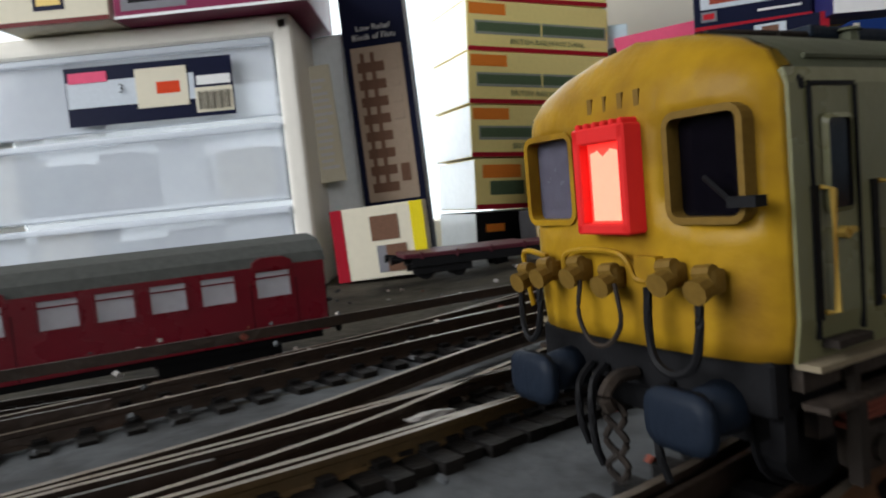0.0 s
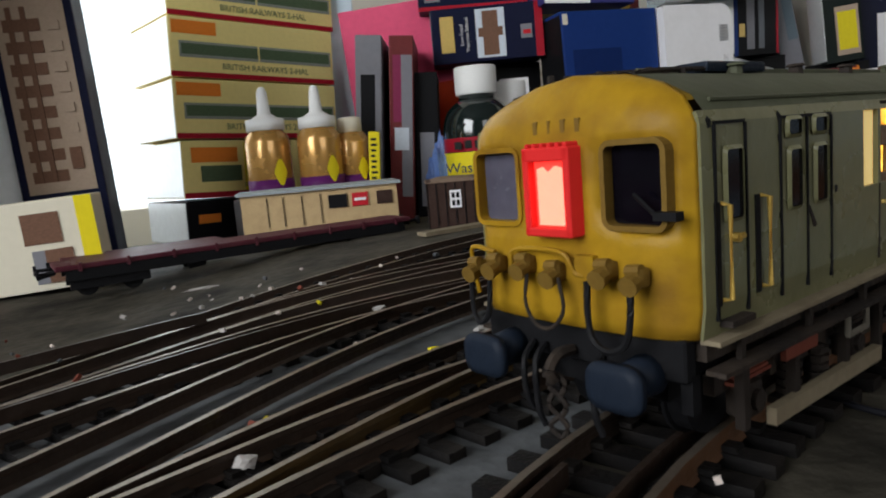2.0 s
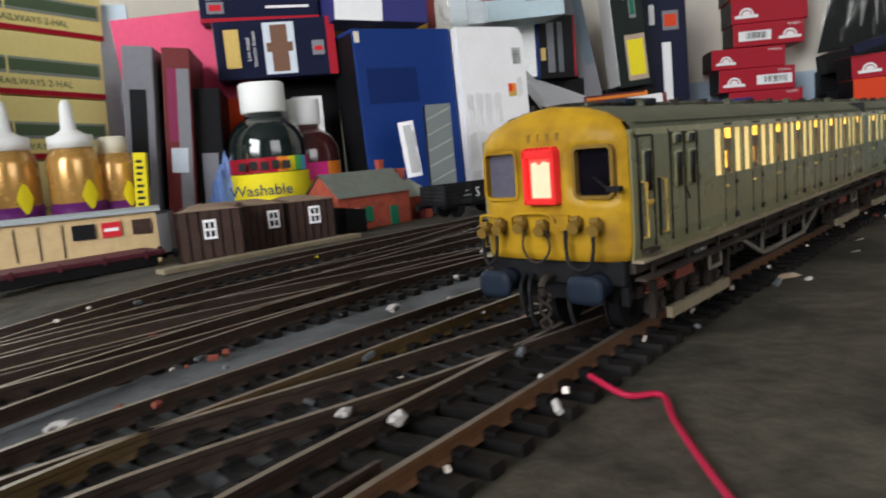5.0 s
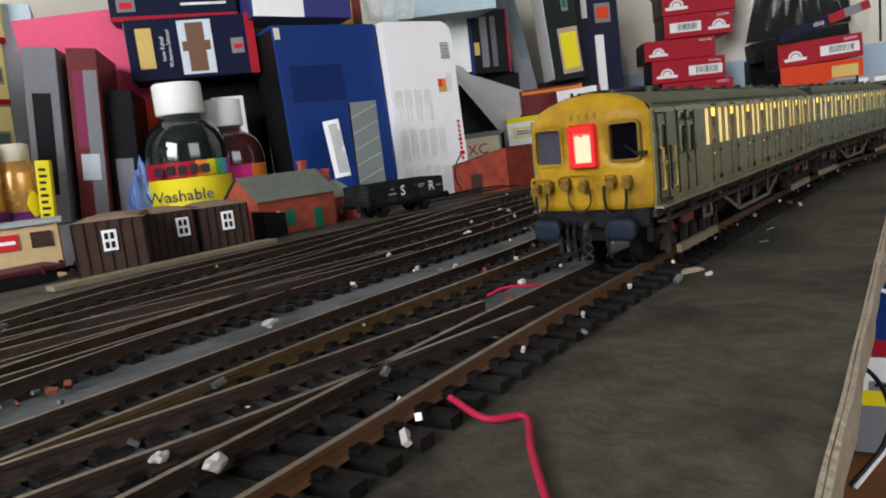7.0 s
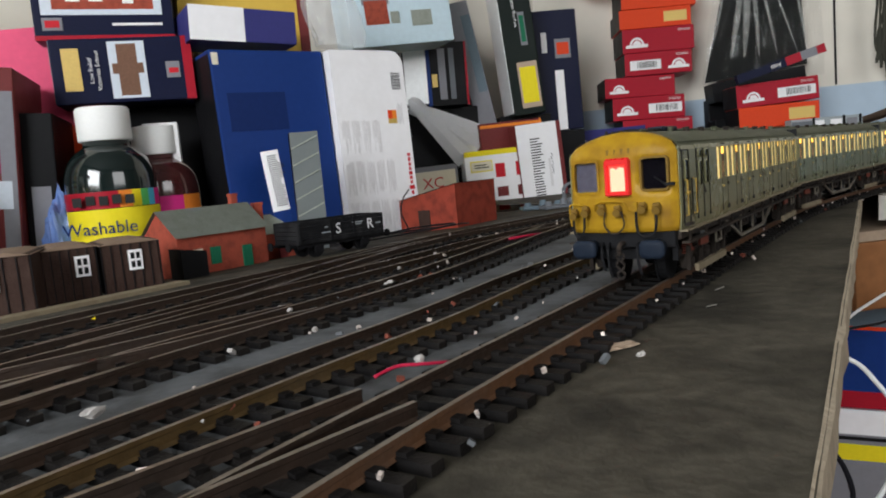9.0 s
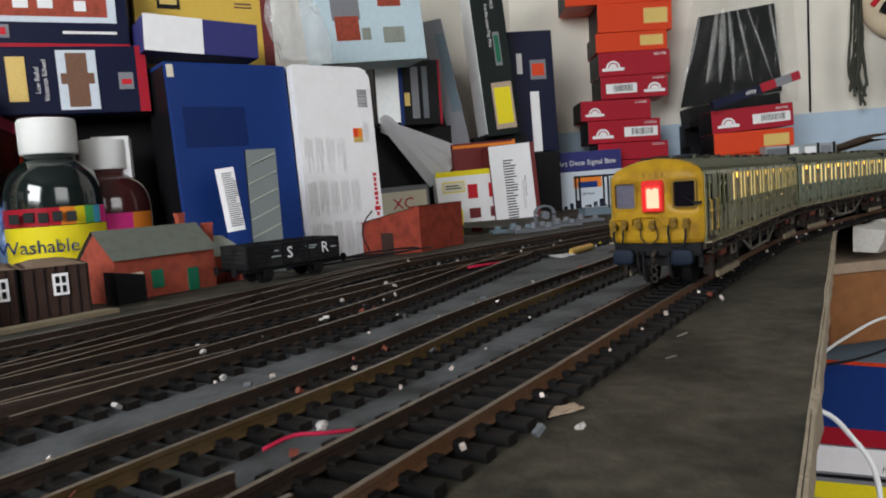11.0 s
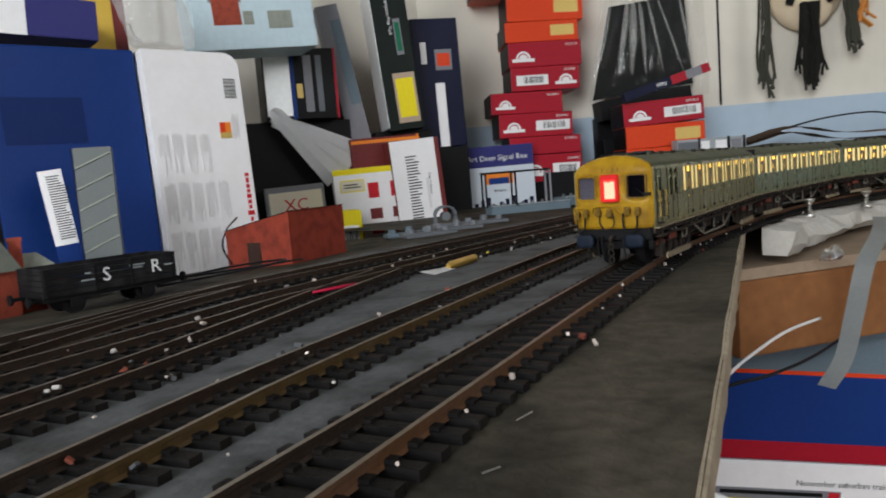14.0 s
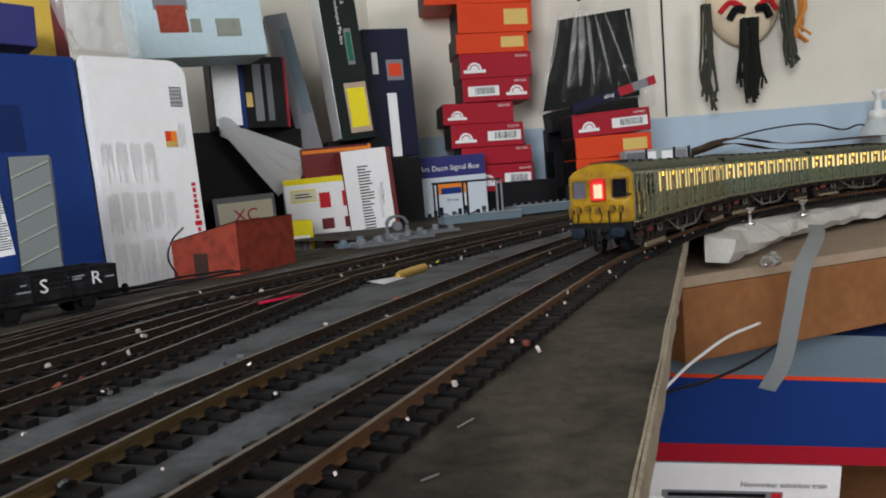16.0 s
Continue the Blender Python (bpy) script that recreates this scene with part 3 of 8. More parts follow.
def trackbed():
    """Thin grey painted strip under all the tracks."""
    bm = bmesh.new()
    prev = None
    s = 0.05
    while s < T1.length - 0.35:
        p, h = T1.at(s), T1.head(s)
        row = []
        for o in (0.010, 0.02, 0.03, 0.06, 0.09, 0.12, 0.15, 0.18, 0.21, 0.235):
            oo = o + (0.004 * noise.noise((s * 30, o, 1)) if o in (0.010, 0.235) else 0.0)
            x, y = p.x - math.sin(h) * oo, p.y + math.cos(h) * oo
            row.append(bm.verts.new((x, y, ground_z(x, y) + 0.0005)))
        if prev:
            for a, b, c, d in zip(prev, row, row[1:], prev[1:]):
                bm.faces.new((a, b, c, d))
        prev = row
        s += 0.02
    tagged(part("pavement", bm, BALLAST, None, "", True), "grey painted strip of board under the tracks", "trackbed", "", "structure")


trackbed()
SLEEPER_MESH = None


def sleeper_mesh():
    bm = bmesh.new()
    box(bm, 0, 0, 0.0011, 0.0037, 0.0330, 0.0022)
    for sy in (-1, 1):
        box(bm, 0, sy * 0.00825, 0.0026, 0.0026, 0.0056, 0.0010)
    return mesh(bm, "sleeper", SLEEPER)


def rail_mesh(line, s0, s1, side, width=0.0013, low=0.0020, high=0.0056, mat_=None, step=0.012):
    bm = bmesh.new()
    n = max(2, int((s1 - s0) / step))
    prev = None
    for i in range(n + 1):
        s = s0 + (s1 - s0) * i / n
        p, h = line.at(s), line.head(s)
        nx, ny = -math.sin(h), math.cos(h)
        ring = []
        for o, z in ((-0.0011, low), (-0.0005, low + 0.0007), (-0.0005, high - 0.0012), (-width / 2, high - 0.0010), (-width / 2, high), (width / 2, high), (width / 2, high - 0.0010), (0.0005, high - 0.0012), (0.0005, low + 0.0007), (0.0011, low)):
            q = side * 0.00825 + o
            ring.append(bm.verts.new((p.x + nx * q, p.y + ny * q, z + ground_z(p.x, p.y))))
        if prev:
            for k in range(9):
                bm.faces.new((prev[k], ring[k], ring[k + 1], prev[k + 1]))
        prev = ring
    me = mesh(bm, "rail", mat_)
    me.materials.append(RAIL_TOP)
    for poly in me.polygons:
        if abs(poly.normal.z) > 0.9 and poly.index % 9 == 4:
            poly.material_index = 1
    return me


def track(line, label, s0, s1, left=RAIL, right=RAIL, sleepers=True, pitch=0.0086, keep=None):
    e = tagged(new("railway_track"), label, "track", "model tracks", "structure")
    for side, mm in ((1, left), (-1, right)):
        ob = new("rail", rail_mesh(line, s0, s1, side, mat_=mm))
        ob.parent = e
    e["pitch"] = pitch
    TRACKS.append((e, line, s0, s1, pitch, sleepers, keep))
    return e


TRACKS = []
track(T1, "running track with rusty brown rail nearest the board edge", 0.0, T1.length - 0.02, left=RAIL, right=RAIL_RUST)
track(T2, "second track with brass-toned rails on black sleepers", 0.0, T2.length - 0.02, left=RAIL, right=RAIL_GOLD)
track(T3, "weathered siding track joining its neighbour at a turnout", 0.0, T3.length - 0.02)
track(T4, "weathered middle track among the points", 0.0, T4.length - 0.02)
track(T5, "rearmost track beside the model buildings", 0.0, T5.length - 0.02)
track(X1, "crossover rails between two weathered tracks", 0.0, X1.length, sleepers=False)
track(X2, "crossover rails of a turnout", 0.0, X2.length, sleepers=False)
track(X3, "crossover rails leading to the rear track", 0.0, X3.length, sleepers=False)
track(X4, "diverging track of the nearest turnout", 0.0, X4.length, keep=-0.0003)
# stretches of check rail and point blades between the running rails
for line, s0, s1, off in ((T1, 0.50, 0.74, 0.0052), (T1, 0.60, 0.80, -0.0040), (T2, 0.42, 0.62, 0.0048), (T3, 0.35, 0.62, -0.005), (T4, 0.30, 0.55, 0.005), (T3, 0.70, 0.9, 0.0045), (T4, 0.6, 0.8, -0.0048)):
    bm = bmesh.new()
    prev = None
    for i in range(25):
        s = s0 + (s1 - s0) * i / 24
        p, h = line.at(s), line.head(s)
        nx, ny = -math.sin(h), math.cos(h)
        ring = [bm.verts.new((p.x + nx * (off + o), p.y + ny * (off + o), z)) for o, z in ((-0.0005, 0.0022), (-0.0005, 0.0054), (0.0005, 0.0054), (0.0005, 0.0022))]
        if prev:
            for k in range(3):
                bm.faces.new((prev[k], ring[k], ring[k + 1], prev[k + 1]))
        prev = ring
    tagged(part("check_rail", bm, RAIL), "brown check rail between the running rails", "rail", "check rails", "structure")


# ---- the train ----
L_COACH = 0.2185
PITCH = 0.222
SECTION = [(0.0179, 0.0186), (0.0184, 0.0225), (0.0184, 0.0322), (0.0183, 0.0438), (0.0179, 0.0452), (0.0164, 0.0472), (0.0130, 0.0491), (0.0080, 0.0507), (0.0, 0.0515)]
WIN_LO, WIN_HI = 0.0322, 0.0438


def side_half(z):
    for (a, za), (b, zb) in zip(SECTION, SECTION[1:]):
        if za <= z <= zb:
            return a + (b - a) * (z - za) / (zb - za)
    return 0.0


def rounded_rect(hw, hh, r, seg=4):
    """Outline of a rectangle with rounded corners, anticlockwise."""
    out = []
    for cx, cy, a0 in ((hw - r, hh - r, 0), (-hw + r, hh - r, 90), (-hw + r, -hh + r, 180), (hw - r, -hh + r, 270)):
        for k in range(seg + 1):
            a = radians(a0 + 90 * k / seg)
            out.append((cx + r * math.cos(a), cy + r * math.sin(a)))
    return out


def ring_frame(bm, hw, hh, r, rim, x0, x1, yc, zc):
    """A rounded frame standing in the cab front, between x0 and x1."""
    loops = []
    for w, x in ((0, x1), (0, x0), (rim, x0), (rim, x1)):
        loops.append([bm.verts.new((x, yc + a, zc + b)) for a, b in rounded_rect(hw - w, hh - w, max(r - w, 0.0002))])
    n = len(loops[0])
    for a, b in zip(loops, loops[1:]):
        for i in range(n):
            bm.faces.new((a[i], a[(i + 1) % n], b[(i + 1) % n], b[i]))


def pane(bm, hw, hh, r, x, yc, zc):
    f = bm.faces.new([bm.verts.new((x, yc + a, zc + b)) for a, b in rounded_rect(hw, hh, r)])
    bmesh.ops.solidify(bm, geom=[f], thickness=0.0004)


def side_strip(bm, sgn, x0, x1, z0, z1, out, thick=0.0006):
    """A flat block on the coach side, between heights z0 and z1."""
    box(bm, (x0 + x1) / 2, sgn * (side_half((z0 + z1) / 2) + out), (z0 + z1) / 2, x1 - x0, thick, z1 - z0)


def coach(cab, label, paint):
    e = root("electric_train_coach", Matrix(), label, "train coach", "coaches of the train")
    # window groups: quarterlight, door light, quarterlight
    groups = []
    x = 0.0462 if cab else 0.0060
    step = 0.0213 if cab else 0.02345
    for _ in range(8 if cab else 9):
        groups.append(((x, x + 0.0056), (x + 0.0067, x + 0.0131), (x + 0.0142, x + 0.0198)))
        x += step
    wins = [w for g in groups for w in g]
    cuts = sorted({0.0, L_COACH} | {v for w in wins for v in w})
    for sgn in (-1, 1):
        bm = bmesh.new()
        zs = [z for _, z in SECTION if z <= 0.0453]
        cols = [[bm.verts.new((max(cx, 0.0012) if cab else cx, sgn * side_half(z), z)) for z in zs] for cx in cuts]
        for i in range(len(cuts) - 1):
            is_win = any(abs(cuts[i] - a) < 1e-6 for a, b in wins)
            for k in range(len(zs) - 1):
                if is_win and zs[k] >= WIN_LO - 1e-6 and zs[k + 1] <= WIN_HI + 1e-6:
                    continue
                bm.faces.new((cols[i][k], cols[i + 1][k], cols[i + 1][k + 1], cols[i][k + 1]))
        wall_ = part("side_wall", bm, paint, e)
        so = wall_.modifiers.new("thick", "SOLIDIFY")
        so.thickness, so.offset = 0.0008, 0
        for (a0, a1), (d0, d1), (b0, b1) in groups:
            # pale lit quarterlights either side of a door with a dark droplight frame
            for q0, q1 in ((a0, a1), (b0, b1)):
                bm = bmesh.new()
                box(bm, (q0 + q1) / 2, sgn * 0.0177, 0.0380, q1 - q0 + 0.0006, 0.0005, 0.0120)
                part("quarterlight", bm, LIT_PALE, wall_, "cream-lit side window")
            dm = (d0 + d1) / 2
            bm = bmesh.new()
            y = sgn * 0.0176
            box(bm, dm, y, 0.0407, d1 - d0, 0.0007, 0.0010)
            box(bm, d0 + 0.0007, y, 0.0363, 0.0014, 0.0007, 0.0082)
            box(bm, d1 - 0.0007, y, 0.0363, 0.0014, 0.0007, 0.0082)
            box(bm, dm, y, 0.0329, d1 - d0, 0.0007, 0.0014)
            box(bm, dm + 0.0008, y, 0.0392, 0.0028, 0.0007, 0.0024)
            part("droplight", bm, KRAFT, wall_, "brown droplight frame")
            cell("door_hinge", d1 + 0.0008, sgn * 0.0188, 0.0212, 0.0013, 0.0010, 0.0014, BLACK, wall_)
            cell("door_hinge", d1 + 0.0008, sgn * 0.0188, 0.0298, 0.0011, 0.0009, 0.0010, UNDER, wall_)
            cell("door_knob", d0 + 0.0004, sgn * 0.0189, 0.0292, 0.0006, 0.0010, 0.0006, GOLD_PRINT, wall_)
            for xx in (d0 - 0.0007, d1 + 0.0007):
                cell("door_gap", xx, sgn * 0.01880, 0.0262, 0.00022, 0.0003, 0.0120, UNDER, wall_)
            cell("ventilator_hood", dm, sgn * 0.0181, 0.0448, 0.0056, 0.0008, 0.0006, UNDER, wall_)
        if cab:
            for x0, x1, split in ((0.0038, 0.0108, False), (0.0196, 0.0346, True)):
                bm = bmesh.new()
                for xx in (x0, x1) + (((x0 + x1) / 2,) if split else ()):
                    side_strip(bm, sgn, xx - 0.0002, xx + 0.0002, 0.0205, 0.0436, 0.0004, 0.0004)
                side_strip(bm, sgn, x0, x1, 0.0436, 0.0440, 0.0004, 0.0004)
                part("door_gap", bm, BLACK, wall_)
            lights = [(0.0056, 0.0098, 0.0322, 0.0408)]
            for x0 in (0.0214, 0.0290):
                lights += [(x0, x0 + 0.0040, 0.0318, 0.0397), (x0 - 0.0004, x0 + 0.0040, 0.0413, 0.0436)]
            for a, b, lo, hi in lights:
                bm = bmesh.new()
                f = bm.faces.new([bm.verts.new(((a + b) / 2 + u, sgn * 0.01900, (lo + hi) / 2 + v)) for u, v in rounded_rect((b - a) / 2, (hi - lo) / 2, 0.0006, 3)])
                bmesh.ops.solidify(bm, geom=[f], thickness=0.0003)
                part("door_window", bm, CAB_GLASS, wall_, "dark door window")
                bm = bmesh.new()
                out_, in_ = rounded_rect((b - a) / 2 + 0.0003, (hi - lo) / 2 + 0.0003, 0.0008, 3), rounded_rect((b - a) / 2 - 0.0002, (hi - lo) / 2 - 0.0002, 0.0005, 3)
                va = [bm.verts.new(((a + b) / 2 + u, sgn * 0.01895, (lo + hi) / 2 + v)) for u, v in out_]
                vb = [bm.verts.new(((a + b) / 2 + u, sgn * 0.01935, (lo + hi) / 2 + v)) for u, v in in_]
                for i in range(len(va)):
                    bm.faces.new((va[i], va[(i + 1) % len(va)], vb[(i + 1) % len(va)], vb[i]))
                part("window_rim", bm, paint, wall_)
            for xx, zz in ((0.0196, 0.0234), (0.0346, 0.0234), (0.0196, 0.0312), (0.0346, 0.0312), (0.0196, 0.0412), (0.0346, 0.0412), (0.0196, 0.0438), (0.0363, 0.0330), (0.0030, 0.0438)):
                bm = bmesh.new()
                bmesh.ops.create_icosphere(bm, subdivisions=1, radius=0.0008, matrix=Matrix.Translation((xx, sgn * (side_half(zz) + 0.0002), zz)) @ Matrix.Diagonal((0.9, 0.5, 1.1, 1)))
                part("door_hinge", bm, BLACK, wall_)
            for xx in (0.0046, 0.0140):
                # black strip laid on the flat side for the shade of a recess
                bm = bmesh.new()
                side_strip(bm, sgn, xx - 0.0012, xx - 0.0001, 0.0222, 0.0346, 0.0004, 0.0004)
                part("handrail_recess_shade", bm, BLACK, wall_)
                bm = bmesh.new()
                tube(bm, [(xx + 0.0005, sgn * 0.0186, 0.0228), (xx + 0.0005, sgn * 0.0199, 0.0230), (xx + 0.0005, sgn * 0.0199, 0.0342), (xx + 0.0005, sgn * 0.0186, 0.0344)], 0.00034)
                part("handrail", bm, BRASS, wall_, "brass-yellow handrail")
            bm = bmesh.new()
            cyl(bm, (0.0078, sgn * 0.0184, 0.0300), (0.0078, sgn * 0.0196, 0.0300), 0.0006, seg=8)
            cyl(bm, (0.0078, sgn * 0.0195, 0.0300), (0.0088, sgn * 0.0195, 0.0302), 0.0004, seg=6)
            part("door_handle", bm, BRASS, wall_)
            bm = bmesh.new()
            cyl(bm, (0.0276, sgn * 0.0186, 0.0314), (0.0292, sgn * 0.0188, 0.0286), 0.0004, seg=6)
            part("door_catch", bm, UNDER, wall_)
            bm = bmesh.new()
            side_strip(bm, sgn, 0.0046, 0.0100, 0.0196, 0.0204, 0.0010, 0.0022)
            part("door_step", bm, UNDER, wall_)
        bm = bmesh.new()
        box(bm, L_COACH / 2, sgn * 0.0170, 0.0172, L_COACH - 0.004, 0.0024, 0.0030)
        part("solebar", bm, UNDER, e)
        for zz, yy, mm in ((0.0183, 0.0190, SHOE), (0.0146, 0.0196, UNDER)):
            bm = bmesh.new()
            box(bm, L_COACH / 2, sgn * yy, zz, L_COACH - 0.003, 0.0026, 0.0006)
            foot = part("footboard", bm, mm, e, "dusty long footboard")
        for k in range(12):
            cell("footboard_bracket", 0.008 + k * (L_COACH - 0.016) / 11, sgn * 0.0192, 0.0164, 0.0010, 0.0008, 0.0036, UNDER, foot)
    # roof with rain strips, vents and conduits
    bm = bmesh.new()
    prof = [(a, z) for a, z in SECTION if z >= 0.0452]
    ring_pts = [(-a, z) for a, z in prof] + [(a, z) for a, z in reversed(prof[:-1])]
    ra = [bm.verts.new((0.0034 if cab else 0.0, y, z)) for y, z in ring_pts]
    rb = [bm.verts.new((L_COACH, y, z)) for y, z in ring_pts]
    for i in range(len(ra) - 1):
        bm.faces.new((ra[i], rb[i], rb[i + 1], ra[i + 1]))
    roof = part("roof", bm, ROOF, e, "weathered grey-green roof", True)
    for sgn in (-1, 1):
        bm = bmesh.new()
        tube(bm, [(0.006 + 0.01 * k, sgn * 0.0170, 0.0466) for k in range(21)], 0.0003, 5)
        part("rain_strip", bm, ROOF, roof)
    for i in range(10):
        bm = bmesh.new()
        xx = 0.030 + i * 0.0195
        cyl(bm, (xx, -0.0072, 0.0505), (xx, -0.0072, 0.0519), 0.0013, 0.0011, 8)
        cyl(bm, (xx, -0.0072, 0.0519), (xx, -0.0072, 0.0523), 0.0017, 0.0012, 8)
        part("roof_vent", bm, UNDER if i % 3 else ROOF, roof)
    bm = bmesh.new()
    tube(bm, [(0.012, -0.0030, 0.0516), (L_COACH - 0.006, -0.0030, 0.0516)], 0.0005, 5)
    part("roof_conduit", bm, ROOF, roof)
    # ends
    for xx in ((L_COACH,) if cab else (0.0, L_COACH)):
        bm = bmesh.new()
        pts = [(-a, z) for a, z in SECTION[:-1]] + [(0, 0.0513)] + [(a, z) for a, z in reversed(SECTION[:-1])]
        f = bm.faces.new([bm.verts.new((xx, y * 0.985, z)) for y, z in pts])
        bmesh.ops.solidify(bm, geom=[f], thickness=0.0008)
        part("end_wall", bm, BLACK, e)
    bm = bmesh.new()
    box(bm, L_COACH + 0.0012, 0, 0.034, 0.0030, 0.036, 0.031)
    part("gangway", bm, BLACK, e)
    # lit interior: glowing core with partitions
    x_in = 0.043 if cab else 0.004
    bm = bmesh.new()
    box(bm, (x_in + L_COACH - 0.003) / 2, 0, 0.0375, L_COACH - 0.003 - x_in, 0.0325, 0.0150)
    part("lit_interior", bm, LIT, e, "yellow-lit carriage interior")
    for _, (d0, d1), _ in groups:
        bm = bmesh.new()
        box(bm, d1 + 0.0080, 0, 0.0375, 0.0012, 0.0345, 0.0125)
        part("partition", bm, KRAFT, e)
    bm = bmesh.new()
    box(bm, L_COACH / 2 + 0.001, 0, 0.0172, L_COACH - 0.006, 0.033, 0.0026)
    part("floor_pan", bm, BLACK, e)
    # truss rods, queen posts and equipment
    xa, xb, xc, xd = L_COACH * 0.29, L_COACH * 0.40, L_COACH * 0.60, L_COACH * 0.71
    for sgn in (-1, 1):
        y = sgn * 0.0166
        bm = bmesh.new()
        for p, q in (((xa, 0.0150), (xb, 0.0062)), ((xb, 0.0062), (xc, 0.0062)), ((xc, 0.0062), (xd, 0.0150))):
            box(bm, 0, 0, 0, math.dist(p, q) + 0.0006, 0.0008, 0.0012, Matrix.Translation(((p[0] + q[0]) / 2, y, (p[1] + q[1]) / 2)) @ pose(0, 0, 0, 0, -math.degrees(math.atan2(q[1] - p[1], q[0] - p[0])), 0))
        for xx in (xb, (xb + xc) / 2, xc):
            box(bm, xx, y, 0.0106, 0.0009, 0.0008, 0.0088)
        part("truss_rod", bm, TRUSS, e, "pale grey-brown truss rod")
        for xx, ln, hh, mm in ((0.315, 0.013, 0.0060, UNDER), (0.395, 0.012, 0.0072, BLACK), (0.46, 0.014, 0.0062, UNDER), (0.535, 0.010, 0.0078, BLACK), (0.60, 0.014, 0.0060, UNDER), (0.675, 0.012, 0.0070, BLACK)):
            bm = bmesh.new()
            box(bm, L_COACH * xx, sgn * 0.0125, 0.0150 - hh / 2, ln, 0.006, hh)
            bevel(bm, 0.0005, 1)
            cyl(bm, (L_COACH * xx - ln * 0.28, sgn * 0.0154, 0.0118), (L_COACH * xx - ln * 0.28, sgn * 0.0162, 0.0118), 0.0014, seg=8)
            box(bm, L_COACH * xx + ln * 0.22, sgn * 0.0156, 0.0120, ln * 0.3, 0.0008, 0.0030)
            part("equipment_box", bm, mm, e)
    # bogies
    for cx in (0.15 * L_COACH, 0.85 * L_COACH):
        bog = part("bogie", bogie_frame(cx), UNDER, e)
        for dx in (-0.0165, 0.0165):
            for sgn in (-1, 1):
                bm = bmesh.new()
                cyl(bm, (cx + dx, sgn * 0.0070, 0.0066), (cx + dx, sgn * 0.0098, 0.0066), 0.0064, seg=20)
                cyl(bm, (cx + dx, sgn * 0.0064, 0.0066), (cx + dx, sgn * 0.0070, 0.0066), 0.0071, seg=20)
                part("wheel", bm, BLACK, bog)
                bm = bmesh.new()
                box(bm, cx + dx, sgn * 0.0150, 0.0066, 0.0044, 0.0034, 0.0050)
                bevel(bm, 0.0007, 2)
                cyl(bm, (cx + dx, sgn * 0.0166, 0.0066), (cx + dx, sgn * 0.0174, 0.0066), 0.0015, seg=10)
                part("axlebox", bm, UNDER, bog)
                bm = bmesh.new()
                for k in range(4):
                    box(bm, cx + dx, sgn * 0.0152, 0.0098 + 0.0007 * k, 0.0100 - 0.0018 * k, 0.0022, 0.0005)
                part("leaf_spring", bm, RUSTRED if dx < 0 else UNDER, bog)
        for sgn in (-1, 1):
            bm = bmesh.new()
            box(bm, cx + 0.003, sgn * 0.0180, 0.0040, 0.036, 0.0014, 0.0024)
            part("shoe_beam", bm, SHOE, bog, "tan wooden collector-shoe beam")
            bm = bmesh.new()
            ring = [(cx + 0.0085, 0.0098), (cx + 0.0155, 0.0098), (cx + 0.0155, 0.0136), (cx + 0.0085, 0.0136)]
            for (xa_, za_), (xb_, zb_) in zip(ring, ring[1:] + ring[:1]):
                cyl(bm, (xa_, sgn * 0.0184, za_), (xb_, sgn * 0.0184, zb_), 0.0005, seg=5)
            part("lifeguard_bracket", bm, TRUSS, bog)
            bm = bmesh.new()
            box(bm, cx - 0.0075, sgn * 0.0184, 0.0124, 0.0095, 0.0008, 0.0026)
            part("oxide_plate", bm, RUSTRED, bog)
            for dx in (-0.021, -0.007, 0.010, 0.023):
                cell("hanger", cx + dx, sgn * 0.0172, 0.0082, 0.0014, 0.0014, 0.0084, UNDER, bog)
    if cab:
        cab_front(e)
    return e


def bogie_frame(cx):
    bm = bmesh.new()
    for sgn in (-1, 1):
        y = sgn * 0.0142
        for x0, x1, z in ((-0.024, -0.009, 0.0100), (-0.009, 0.009, 0.0088), (0.009, 0.024, 0.0100)):
            box(bm, cx + (x0 + x1) / 2, y, z, x1 - x0, 0.0016, 0.0026)
        for dx in (-0.0045, 0.0045):
            for k in range(4):
                cyl(bm, (cx + dx, sgn * 0.0154, 0.0040 + 0.0013 * k), (cx + dx, sgn * 0.0154, 0.0048 + 0.0013 * k), 0.0019, seg=8)
            cyl(bm, (cx + dx, sgn * 0.0154, 0.0038), (cx + dx, sgn * 0.0154, 0.0090), 0.0012, seg=6)
        box(bm, cx, sgn * 0.0154, 0.0034, 0.016, 0.0030, 0.0010)
    box(bm, cx, 0, 0.0100, 0.010, 0.028, 0.0040)
    box(bm, cx, 0, 0.0145, 0.008, 0.016, 0.0050)
    return bm


